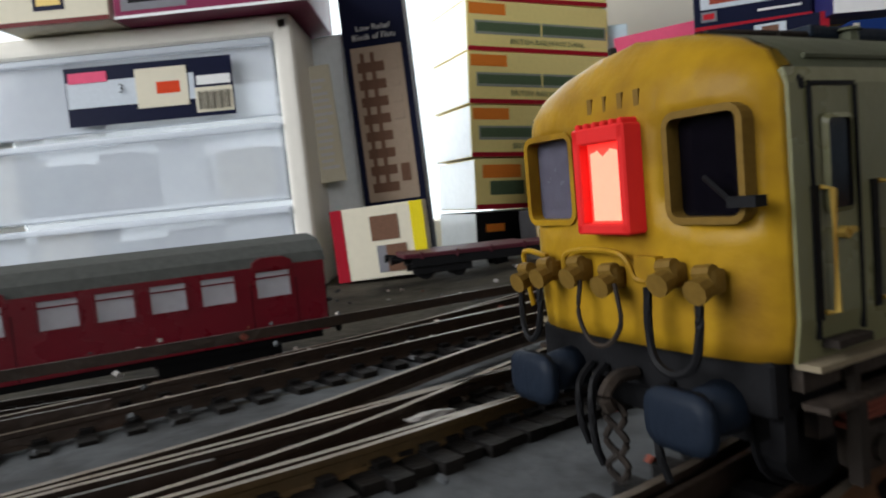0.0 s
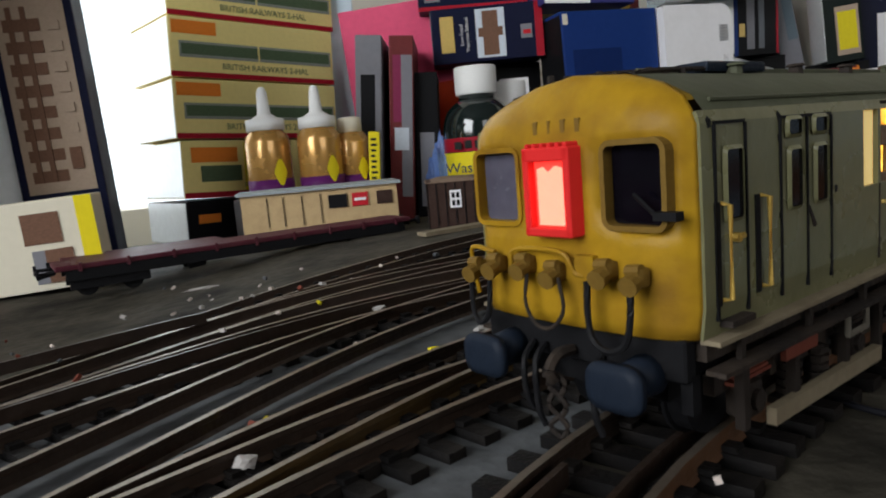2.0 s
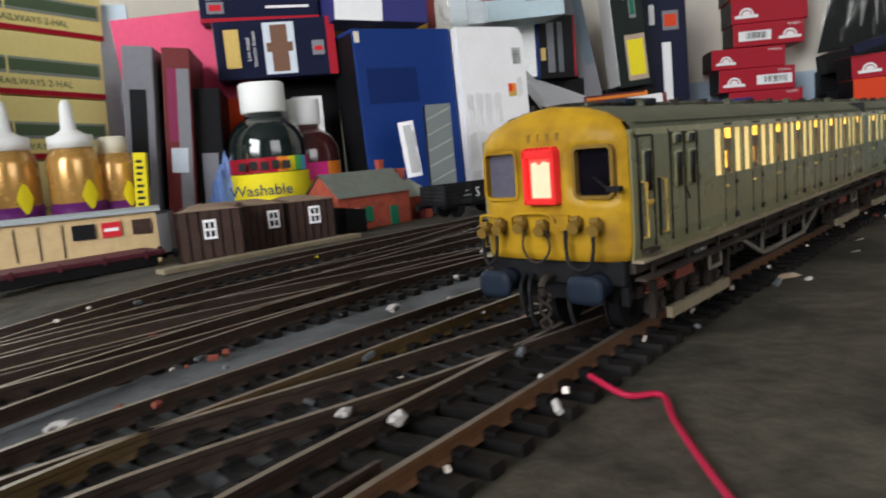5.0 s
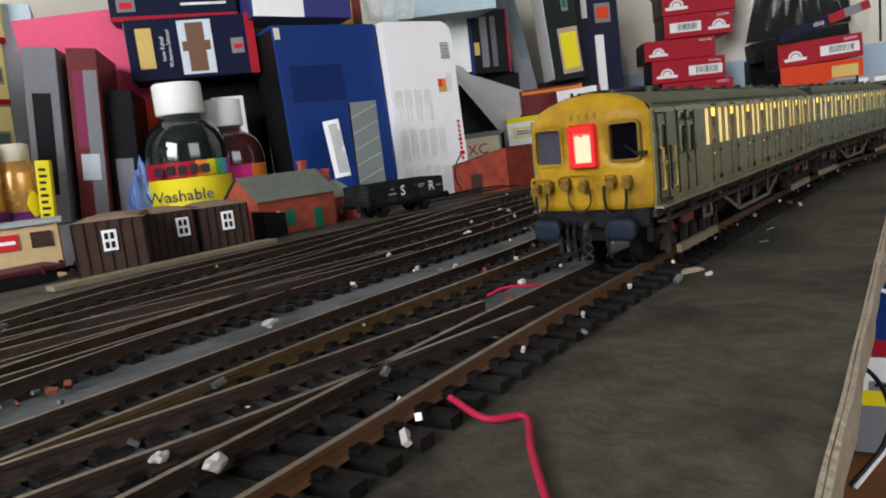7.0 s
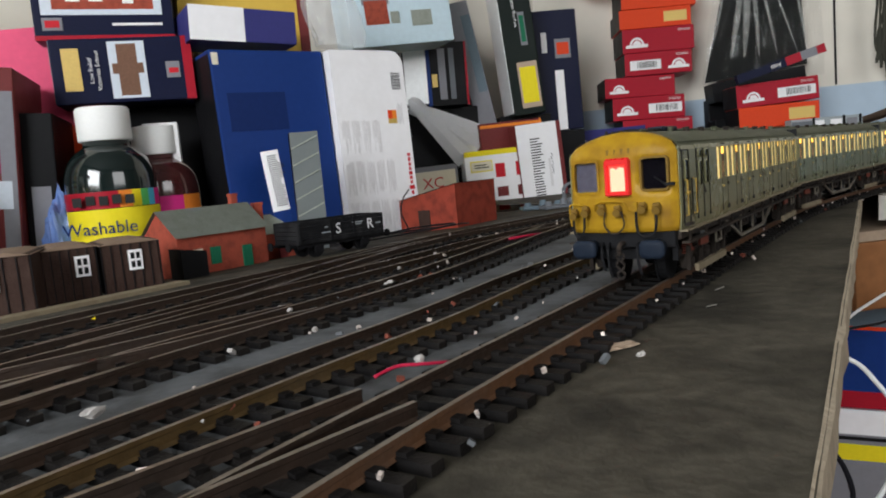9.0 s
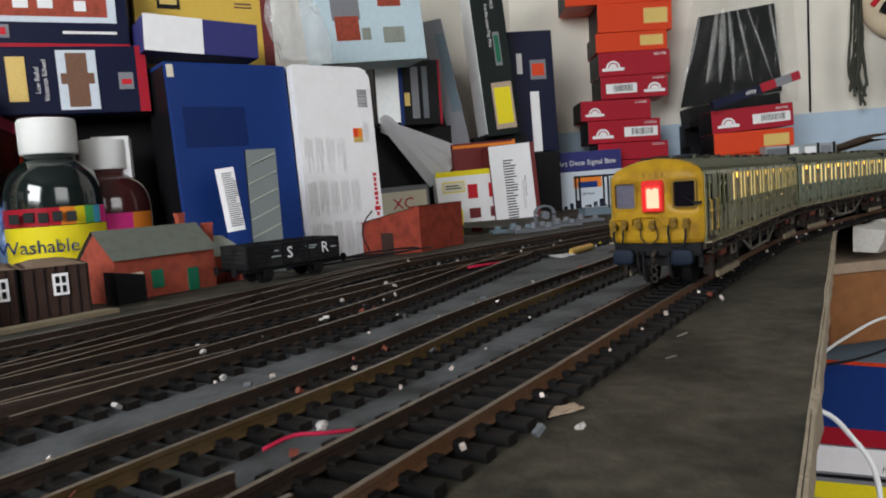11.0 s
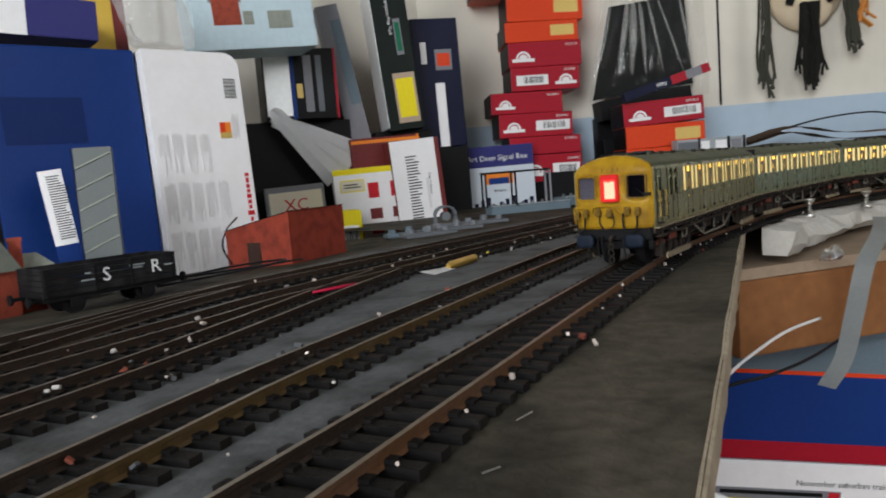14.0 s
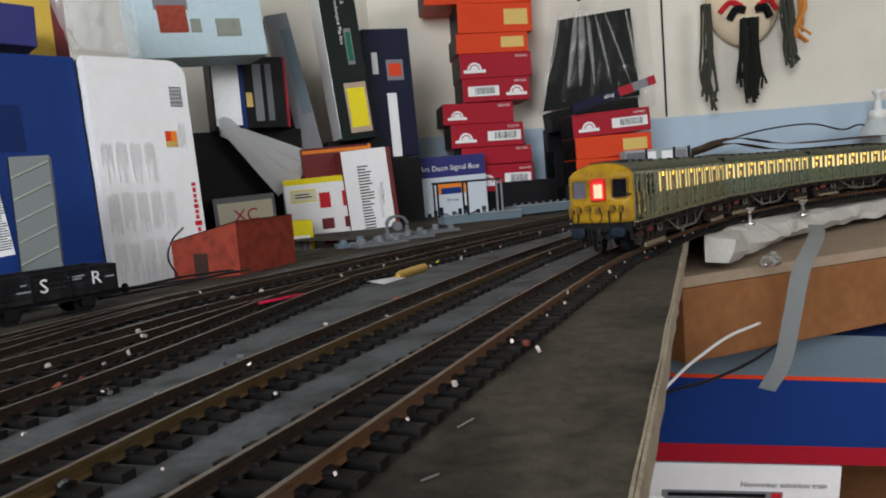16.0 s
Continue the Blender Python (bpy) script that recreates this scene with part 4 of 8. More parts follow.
def cab_front(e):
    """Yellow end with two windows, a glowing blind box, jumper sockets, hoses, buffers and coupling."""
    wy0, wy1, wz0, wz1 = 0.0074, 0.0158, 0.0322, 0.0423
    us = sorted({s * v / 0.0184 for s in (-1, 1) for v in (0.0184, 0.0180, 0.0172, wy1, 0.0130, 0.0102, wy0, 0.0040)} | {0.0})
    zs = [0.0186, 0.0205, 0.0225, 0.0260, 0.0295, wz0, 0.0350, 0.0388, wz1, 0.0438, 0.0452, 0.0463, 0.0472, 0.0482, 0.0491, 0.0499, 0.0507, 0.0512, 0.0515]

    def bulge(u, z):
        return -0.0020 + 0.0010 * u * u + 0.0022 * abs(u) ** 9 + 0.0042 * max(0, (z - 0.0435) / 0.0080) ** 2

    bm = bmesh.new()
    grid = [[bm.verts.new((bulge(u, z), u * side_half(z), z)) for z in zs] for u in us]
    for i in range(len(us) - 1):
        mid = abs(us[i] + us[i + 1]) / 2 * 0.0184
        for k in range(len(zs) - 1):
            if wy0 < mid < wy1 and wz0 - 1e-6 <= zs[k] and zs[k + 1] <= wz1 + 1e-6:
                continue
            bm.faces.new((grid[i][k], grid[i][k + 1], grid[i + 1][k + 1], grid[i + 1][k]))
    bmesh.ops.remove_doubles(bm, verts=bm.verts[:], dist=0.00003)
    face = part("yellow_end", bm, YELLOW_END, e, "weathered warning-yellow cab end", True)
    so = face.modifiers.new("thick", "SOLIDIFY")
    so.thickness, so.offset = 0.0007, -1
    hw, hh, zc = (wy1 - wy0) / 2, (wz1 - wz0) / 2, (wz0 + wz1) / 2
    for sgn, gl in ((1, GREY_BLIND), (-1, CAB_GLASS)):
        yc = sgn * (wy0 + wy1) / 2
        bm = bmesh.new()
        pane(bm, hw + 0.0002, hh + 0.0002, 0.0012, -0.0004, yc, zc)
        part("cab_window", bm, gl, face, "dark cab window" if sgn < 0 else "pale screened cab window")
        bm = bmesh.new()
        ring_frame(bm, hw + 0.0005, hh + 0.0005, 0.0016, 0.0007, -0.0021, 0.0004, yc, zc)
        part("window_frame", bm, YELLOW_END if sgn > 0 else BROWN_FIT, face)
    # cab seat and bulkhead glimpsed behind the glass
    bm = bmesh.new()
    box(bm, 0.0130, 0, 0.0340, 0.0010, 0.0330, 0.0260)
    part("bulkhead", bm, KRAFT, e)
    # blind box with a toothed top edge
    bz, bh = 0.0367, 0.0114
    bm = bmesh.new()
    for dy, dz, sy, sz in ((-0.0035, 0, 0.0011, bh), (0.0035, 0, 0.0011, bh), (0, bh / 2 - 0.0008, 0.0080, 0.0018), (0, -bh / 2 + 0.0005, 0.0080, 0.0012)):
        box(bm, -0.0030, dy, bz + dz, 0.0030, sy, sz)
    for i in range(6):
        box(bm, -0.0030, -0.0033 + i * 0.00132, bz + bh / 2 + 0.0003, 0.0026, 0.0007, 0.0007)
    bevel(bm, 0.0002, 1)
    part("blind_frame", bm, RED_FRAME, face, "red translucent blind frame")
    bm = bmesh.new()
    box(bm, -0.0026, 0, bz, 0.0010, 0.0062, bh - 0.0014)
    part("blind", bm, RED_GLOW, face, "glowing red blind")
    # extra glowing panel for the blind's bright middle; there is no bulb
    bm = bmesh.new()
    pts = [(-0.0024, -0.0044), (0.0024, -0.0044), (0.0024, 0.0030), (0.0012, 0.0033), (0.0004, 0.0026), (-0.0008, 0.0034), (-0.0024, 0.0030)]
    f = bm.faces.new([bm.verts.new((-0.0033, a, bz + b)) for a, b in pts])
    bmesh.ops.solidify(bm, geom=[f], thickness=0.0003)
    part("blind_core", bm, RED_CORE, face, "brightest middle of the lit blind")
    # number above the blind, as plain bars of its size
    for i in range(4):
        cell("number_bar", bulge((0.0036 - i * 0.0024) / 0.0178, 0.0450) + 0.0001, 0.0036 - i * 0.0024, 0.0450, 0.0004, 0.00035 + 0.00035 * (i != 1), 0.0017, BROWN_FIT, face)
    # jumper sockets on their shelf, with conduits
    for k, (yy, zz) in enumerate(((0.0160, 0.0254), (0.0118, 0.0262), (0.0060, 0.0266), (0.0006, 0.0260), (-0.0078, 0.0268), (-0.0124, 0.0264))):
        bm = bmesh.new()
        box(bm, -0.0028, yy, zz, 0.0024, 0.0024, 0.0026)
        bevel(bm, 0.0007, 2)
        cyl(bm, (-0.0052, yy - 0.0002, zz - 0.0008), (-0.0022, yy, zz), 0.0013, 0.0010, 10)
        cyl(bm, (-0.0034, yy + 0.0010, zz + 0.0008), (-0.0034, yy - 0.0010, zz + 0.0010), 0.0008, seg=8)
        part("jumper_socket", bm, BROWN_FIT, face, "dirty ochre jumper socket")
    bm = bmesh.new()
    tube(bm, smooth_path([(-0.0012, 0.0180, 0.0210), (-0.0020, 0.0181, 0.0262), (-0.0024, 0.0172, 0.0284), (-0.0030, 0.0120, 0.0280)], 5), 0.00035)
    tube(bm, smooth_path([(-0.0030, 0.0088, 0.0262), (-0.0030, 0.0082, 0.0284), (-0.0032, 0.0040, 0.0290), (-0.0032, -0.0012, 0.0286), (-0.0030, -0.0028, 0.0262), (-0.0028, -0.0042, 0.0258)], 5), 0.00035)
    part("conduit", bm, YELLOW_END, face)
    bm = bmesh.new()
    box(bm, -0.0024, -0.0044, 0.0268, 0.0012, 0.0030, 0.0034)
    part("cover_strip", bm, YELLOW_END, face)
    for y0, y1, zlow, r in ((0.0158, 0.0120, 0.0176, 0.00042), (-0.0060, -0.0124, 0.0172, 0.00046)):
        bm = bmesh.new()
        tube(bm, smooth_path([(-0.0044, y0, 0.0256), (-0.0046, y0, 0.0216), (-0.0048, y0 + (y1 - y0) * 0.12, zlow + 0.0012), (-0.0050, (y0 + y1) / 2, zlow), (-0.0048, y1 + (y0 - y1) * 0.12, zlow + 0.0012), (-0.0046, y1, 0.0216), (-0.0044, y1, 0.0256)], 6), r)
        part("black_hose", bm, BLACK, face, "black rubber jumper hose")
    bm = bmesh.new()
    tube(bm, smooth_path([(-0.0042, 0.0046, 0.0256), (-0.0044, 0.0050, 0.0216), (-0.0046, 0.0030, 0.0188), (-0.0046, 0.0002, 0.0188), (-0.0044, -0.0018, 0.0214), (-0.0042, -0.0010, 0.0256)], 6), 0.00028)
    part("thin_hose", bm, UNDER, face, "thin dirty loop of hose")
    bm = bmesh.new()
    box(bm, -0.0024, -0.0166, 0.0338, 0.0016, 0.0030, 0.0010)
    cyl(bm, (-0.0026, -0.0152, 0.0338), (-0.0020, -0.0118, 0.0362), 0.0003, seg=5)
    part("wiper", bm, BLACK, face)
    # roof clutter above the cab
    bm = bmesh.new()
    for i in range(9):
        cyl(bm, (0.0045 + i * 0.0017, 0.006 - 0.0015 * i, 0.0500), (0.0045 + i * 0.0017, 0.006 - 0.0015 * i, 0.0522 - 0.0002 * (i % 3)), 0.0007, 0.0005, 6)
    tube(bm, smooth_path([(0.003, 0.012, 0.0492), (0.008, 0.005, 0.0514), (0.018, 0.002, 0.0521), (0.040, -0.001, 0.0519)], 5), 0.0005)
    tube(bm, smooth_path([(0.004, -0.008, 0.0506), (0.012, -0.006, 0.0514), (0.026, -0.006, 0.0516), (0.040, -0.005, 0.0516)], 5), 0.0004)
    part("roof_fitting", bm, UNDER, e)
    bm = bmesh.new()
    box(bm, 0.032, -0.004, 0.0519, 0.017, 0.0055, 0.0016)
    bevel(bm, 0.0005, 2)
    part("roof_box", bm, BUFFER, e, "blue-grey box on the cab roof")
    # headstock, buffers, coupling, hoses
    bm = bmesh.new()
    box(bm, 0.0006, 0, 0.0160, 0.0024, 0.0340, 0.0054)
    bevel(bm, 0.0003, 1)
    for yy in (-0.0162, 0.0162):
        box(bm, 0.0016, yy, 0.0115, 0.0018, 0.0016, 0.0050)
    part("headstock", bm, BLACK, e)
    for sgn in (-1, 1):
        bm = bmesh.new()
        cyl(bm, (-0.0040, sgn * 0.0114, 0.0136), (0.0, sgn * 0.0114, 0.0136), 0.0024, 0.0028, seg=14)
        cyl(bm, (-0.0064, sgn * 0.0114, 0.0136), (-0.0040, sgn * 0.0114, 0.0136), 0.0014, seg=12)
        loop_a = [bm.verts.new((-0.0064, sgn * 0.0114 + a, 0.0136 + b)) for a, b in rounded_rect(0.0042, 0.0031, 0.0022, 4)]
        loop_b = [bm.verts.new((-0.0074, sgn * 0.0114 + a, 0.0136 + b)) for a, b in rounded_rect(0.0040, 0.0029, 0.0020, 4)]
        loop_c = [bm.verts.new((-0.0077, sgn * 0.0114 + a, 0.0136 + b)) for a, b in rounded_rect(0.0028, 0.0018, 0.0012, 4)]
        for la, lb in ((loop_a, loop_b), (loop_b, loop_c)):
            for i in range(len(la)):
                bm.faces.new((la[i], la[(i + 1) % len(la)], lb[(i + 1) % len(la)], lb[i]))
        bm.faces.new(loop_a)
        bm.faces.new(loop_c)
        part("buffer", bm, BUFFER, e, "blue-grey oval buffer", True)
    bm = bmesh.new()
    tube(bm, smooth_path([(-0.001, 0.0, 0.0150), (-0.004, 0.0, 0.0150), (-0.0058, 0.0, 0.0134), (-0.0050, 0.0, 0.0116)], 4), 0.0008)
    for k in range(3):
        tube(bm, smooth_path([(-0.0044, 0.0010 * (k % 2), 0.0124 - 0.0030 * k), (-0.0050, 0.0012, 0.0110 - 0.0030 * k), (-0.0042, 0.0, 0.0094 - 0.0030 * k), (-0.0040, -0.0010, 0.0110 - 0.0030 * k), (-0.0044, 0.0, 0.0124 - 0.0030 * k)], 4), 0.0004)
    part("coupling", bm, UNDER, e)
    for yy, low in ((0.0050, 0.0040), (-0.0050, 0.0052), (0.0072, 0.0060)):
        bm = bmesh.new()
        tube(bm, smooth_path([(-0.001, yy, 0.0150), (-0.0036, yy - 0.0004, 0.0130), (-0.0042, yy - 0.0010, low + 0.003), (-0.0036, yy - 0.0016, low)], 5), 0.0005)
        part("brake_pipe", bm, BLACK, e)
    bm = bmesh.new()
    box(bm, 0.010, 0, 0.0125, 0.014, 0.024, 0.0070)
    part("cab_underside", bm, BLACK, e)


S_ROWS = [(0.0, 0.6500), (0.5, 0.6820), (1.0, 0.7015), (1.5, 0.7235), (2.0, 0.7435), (3.0, 0.7875), (4.0, 0.8260), (5.0, 0.8650), (8.0, 0.9855), (11.0, 1.1080), (14.0, 1.2320), (16.0, 1.3070)]


def front_at(t):
    """Distance along the line of the train's yellow end."""
    for (a, sa), (b, sb) in zip(S_ROWS, S_ROWS[1:]):
        if a <= t <= b:
            return sa + (sb - sa) * (t - a) / (b - a)
    return S_ROWS[-1][1]


COACHES = []
for i in range(4):
    c = coach(i == 0, "weathered olive-grey electric coach with a yellow cab end and lit windows" if i == 0 else "weathered blue-green electric coach with yellow-lit windows", GREEN if i == 0 else GREEN_BLUE)
    COACHES.append((c, i * PITCH, L_COACH))

# ---- stacked boxes along the back wall ----
SK = [(0.0, 0.0, 0.13, 1.0, RED_CARD), (0.86, 0.0, 1.0, 1.0, YELLOW_CARD), (0.42, 0.52, 0.72, 0.86, BROWN_PRINT), (0.46, 0.08, 0.56, 0.45, GREY_CARD), (0.56, 0.08, 0.78, 0.45, BROWN_PRINT)]
carton("model_building_box", "cream card box with red and yellow ends and brown shed pictures", (-0.052, 0.559, -0.021), 0.075, 0.058, 0.03, -95, 2.7, CREAM, SK, [])
FL = [(0.10, 0.24, 0.90, 0.76, TAN)] + [(0.18 + 0.0 * k, 0.27 + 0.058 * k, 0.60, 0.272 + 0.058 * k + 0.030, BROWN_PRINT) for k in range(8)] + [(0.24, 0.27, 0.30, 0.74, BROWN_PRINT), (0.40, 0.27, 0.46, 0.74, BROWN_PRINT), (0.66, 0.30, 0.80, 0.36, BROWN_PRINT)] + [(0.68, 0.40 + 0.055 * k, 0.82, 0.425 + 0.055 * k, TAN) for k in range(6)] + [(0.30, 0.92, 0.75, 0.97, GOLD_PRINT)]
carton("low_relief_building_box", "tall navy card box with a brown block of flats pictured", (-0.040, 0.622, -0.022), 0.056, 0.258, 0.035, -95, 2.1, NAVY, FL, [(0.5, 0.82, 0.0070, "Low Relief", WHITE_INK, 0), (0.5, 0.79, 0.0070, "Block of Flats", WHITE_INK, 0)])
carton("instruction_card", "beige printed card standing beside the drawers", (-0.093, 0.613, 0.060), 0.022, 0.10, 0.004, -90, 3.3, CREAM, (), (), bars=[(0.15, 0.1, 0.9, 0.9, 14, GREY_TEXT)], category="card")
carton("padding_card", "grey plastic-wrapped card filling the gap by the drawers", (-0.082, 0.640, -0.03), 0.045, 0.22, 0.02, -92, 4, BOX_SHINE, category="card")


def drawers():
    p, w, h, d = (-0.283, 0.556, -0.032), 0.36, 0.222, 0.20
    e = root("plastic_drawer_unit", pose(*p, 0, 0, 0) @ pose(0, 0, 0, 0, -0.5, 0), "white plastic drawer tower with frosted clear drawers of boxes", "drawer unit")
    bm = bmesh.new()
    for cx, cz, sx, sz in ((-w / 2 + 0.008, h / 2, 0.016, h), (w / 2 - 0.008, h / 2, 0.016, h), (0, h - 0.008, w, 0.016), (0, 0.004, w, 0.008)):
        box(bm, cx, d / 2, cz, sx, d, sz)
    bevel(bm, 0.005, 3)
    part("frame", bm, MILKY, e, "milky white plastic frame")
    bm = bmesh.new()
    box(bm, 0, d - 0.002, h / 2, w - 0.034, 0.002, h - 0.03)
    part("back_panel", bm, DRAWER, e, "frosted clear back panel")
    for k, (z0, z1) in enumerate(((0.012, 0.074), (0.079, 0.140), (0.145, 0.205))):
        bm = bmesh.new()
        box(bm, 0, 0.006, (z0 + z1) / 2, w - 0.036, 0.003, z1 - z0)
        box(bm, 0, 0.075, z0 + 0.0015, w - 0.036, 0.14, 0.003)
        box(bm, -w / 2 + 0.020, 0.075, (z0 + z1) / 2, 0.003, 0.14, z1 - z0)
        box(bm, w / 2 - 0.020, 0.075, (z0 + z1) / 2, 0.003, 0.14, z1 - z0)
        bevel(bm, 0.0012, 1)
        dr = part("drawer", bm, DRAWER, e, "frosted clear drawer")
        bm = bmesh.new()
        box(bm, 0, 0.002, z1 - 0.003, w - 0.034, 0.010, 0.005)
        bevel(bm, 0.0015, 2)
        part("drawer_lip", bm, DRAWER, dr)
        for j in range(6):
            if k == 2 and j > 2:
                continue
            bm = bmesh.new()
            ww = 0.030 + 0.008 * ((j * 7 + k * 3) % 3)
            box(bm, -0.135 + j * 0.052, 0.050, z0 + 0.005 + 0.02 + 0.003 * ((j + k) % 3), ww, 0.05, 0.040 + 0.006 * ((j + k) % 3))
            part("stored_box", bm, (GREY_CARD, BOX_SHINE, CREAM, BLUE_CAST)[(j + k) % 4], dr)
    lab = root("drawer_label", Matrix.Translation((p[0] + 0.064, p[1] - 0.0022, p[2] + 0.150)), "navy and grey printed product label with a red price sticker", "label")
    for x0, z0, x1, z1, mm in ((-0.065, 0.0, 0.065, 0.045, NAVY), (-0.064, 0.014, 0.035, 0.034, SKY_PRINT), (0.035, 0.003, 0.064, 0.022, CREAM), (0.037, 0.024, 0.063, 0.031, WHITE_INK), (-0.062, 0.033, -0.032, 0.041, PINK), (-0.010, 0.010, 0.030, 0.040, CREAM), (0.006, 0.020, 0.024, 0.029, ORANGE_CARD)):
        bm = bmesh.new()
        i = len(lab.children)
        box(bm, (x0 + x1) / 2, -0.0001 * i, (z0 + z1) / 2, x1 - x0, 0.0004 + 0.0002 * i, z1 - z0)
        part("printed_panel", bm, mm, lab)
    bm = bmesh.new()
    for i in range(13):
        box(bm, 0.038 + i * 0.0019, -0.0014, 0.012, 0.0004 + 0.0005 * (i % 3 == 0), 0.0004, 0.014)
    part("barcode", bm, BLACK_INK, lab)
    lettering("3", 0.010, BLACK_INK, lab, Matrix.Translation((-0.021, -0.0019, 0.026)) @ pose(0, 0, 0, 90, 0, 0))


drawers()
carton("kit_box", "cream kit box with a round dark badge lying on the drawers", (-0.275, 0.53, 0.191), 0.085, 0.034, 0.13, -90, 0, CREAM, [(0.35, 0.3, 0.62, 0.75, NAVY), (0.38, 0.4, 0.59, 0.65, GOLD_PRINT), (0, 0, 1, 0.10, MAROON_CARD)])
carton("purple_kit_box", "wine-red low relief kit box lying on the drawers", (-0.158, 0.53, 0.191), 0.142, 0.036, 0.13, -90, 0.8, WINE, [(0.04, 0.15, 0.38, 0.75, GREY_CARD), (0.08, 0.30, 0.30, 0.62, DARK_CARD), (0.0, 0.0, 1.0, 0.06, PAPER)], [(0.68, 0.35, 0.008, "Low Relief", WHITE_INK, 0)], top=MAROON_CARD)


def coach_box(p, w, h, tilt, full):
    prints = [(0, 0, 1, 0.09, RED_CARD), (0.015, 0.72, 0.26, 0.94, ORANGE), (0.05, 0.33, 0.98, 0.60, SLATE), (0.06, 0.38, 0.97, 0.56, GREEN_INK), (0.50, 0.33, 0.51, 0.60, CREAM_CARD)] if full else [(0, 0, 1, 0.10, RED_CARD), (0.05, 0.62, 0.32, 0.88, ORANGE), (0.10, 0.28, 0.34, 0.56, GREEN_INK), (0.36, 0.10, 0.38, 0.96, YELLOW_CARD)]
    texts = []
    texts += [(0.55, 0.20, 0.0085, "BRITISH RAILWAYS 2-HAL", GREEN_INK, 0)] if full else [(0.5, 0.2, 0.006, "BRITISH RAILWAYS", GREEN_INK, 0)]
    # pale end panel: the window's white reflection is put into its colour
    return carton("train_pack_box", "pale yellow train pack box with a green train picture", p, w, h, 0.11, -68, tilt, CREAM_CARD, prints, texts, side=BOX_SHINE, group="stacked train packs")


# base, then four packs leaning slightly
carton("black_train_box", "glossy black locomotive box at the foot of the yellow stack", (0.087, 0.812, -0.030), 0.115, 0.044, 0.11, -68, -2, DARK_CARD, [(0.10, 0.50, 0.30, 0.70, ORANGE)], side=BOX_SHINE)
coach_box((0.117, 0.811, 0.0155), 0.176, 0.056, -3, False)
coach_box((0.119, 0.813, 0.0735), 0.180, 0.057, -3, True)
coach_box((0.122, 0.818, 0.1325), 0.181, 0.057, -3, True)
coach_box((0.127, 0.828, 0.1915), 0.185, 0.056, -3, True)
carton("train_pack_box", "pale yellow train pack box on top of the stack", (0.130, 0.835, 0.2495), 0.187, 0.056, 0.11, -68, -2, CREAM_CARD, [(0, 0, 1, 0.09, RED_CARD), (0.05, 0.33, 0.98, 0.60, GREEN_INK)], side=BOX_SHINE, group="stacked train packs")
# upright boxes beside the stack
carton("grey_book_box", "grey upright box with a dark spine panel", (0.208, 0.752, -0.026), 0.026, 0.190, 0.10, -110, -4.9, GREY_CARD, [(0.2, 0.35, 0.75, 0.80, DARK_CARD)])
carton("maroon_book_box", "dark red upright box with a pale oval", (0.240, 0.742, -0.025), 0.024, 0.186, 0.10, -110, -4.5, MAROON_CARD, [(0.15, 0.55, 0.5, 0.9, WINE), (0.5, 0.15, 0.95, 0.9, GREY_CARD), (0.2, 0.40, 0.8, 0.52, SKY_PRINT)])
carton("dark_book_box", "black upright box between the books and bottles", (0.270, 0.745, -0.025), 0.024, 0.15, 0.10, -110, -3, DARK_CARD, [(0.2, 0.1, 0.8, 0.6, GREY_CARD)])
carton("pink_box", "large pink-red box standing behind the bottles", (0.300, 0.835, -0.032), 0.135, 0.245, 0.05, -110, 4.1, PINK, [(0.62, 0.10, 0.98, 0.62, ORANGE_CARD)])
carton("pale_blue_card_box", "pale blue card box at the back of the shelf", (0.170, 0.880, -0.035), 0.14, 0.26, 0.05, -100, 0, LIGHT_BLUE)
carton("black_store_box", "plain black box carrying the school kit box", (0.360, 0.815, -0.031), 0.150, 0.166, 0.08, -110, 0, DARK_CARD, [], [])
carton("school_kit_box", "navy kit box with a model school pictured and a red end", (0.357, 0.762, 0.1355), 0.118, 0.057, 0.12, -110, 0.4, NAVY, [(0.40, 0.06, 0.66, 0.94, SKY_PRINT), (0.46, 0.10, 0.60, 0.90, BROWN_PRINT), (0.42, 0.44, 0.64, 0.60, BROWN_PRINT), (0.93, 0, 1.0, 1.0, RED_CARD), (0.80, 0.35, 0.90, 0.60, GREY_CARD), (0.82, 0.42, 0.89, 0.50, RED_INK), (0.08, 0.20, 0.20, 0.85, GOLD_PRINT)], [(0.27, 0.5, 0.0052, "Low Relief", WHITE_INK, 90), (0.32, 0.5, 0.0052, "Victorian School", WHITE_INK, 90)], side=GREY_CARD)
carton("station_kit_box", "navy kit box with a red-brick station picture and red edge", (0.352, 0.785, 0.1945), 0.118, 0.062, 0.12, -110, -0.5, NAVY, [(0, 0, 1, 0.07, RED_CARD), (0.06, 0.36, 0.92, 0.98, SKY_PRINT), (0.14, 0.44, 0.86, 0.78, BRICK_RED), (0.18, 0.70, 0.82, 0.88, SLATE), (0.24, 0.55, 0.34, 0.68, WHITE_INK), (0.40, 0.55, 0.50, 0.68, WHITE_INK), (0.64, 0.52, 0.72, 0.66, WHITE_INK), (0.06, 0.14, 0.20, 0.32, GREY_CARD), (0.08, 0.18, 0.18, 0.28, RED_INK)], bars=[(0.55, 0.18, 0.92, 0.26, 1, WHITE_INK)])
carton("white_lid_box", "white box lid behind the paint bottles", (0.375, 0.742, -0.026), 0.030, 0.140, 0.03, -110, 0, WHITE)

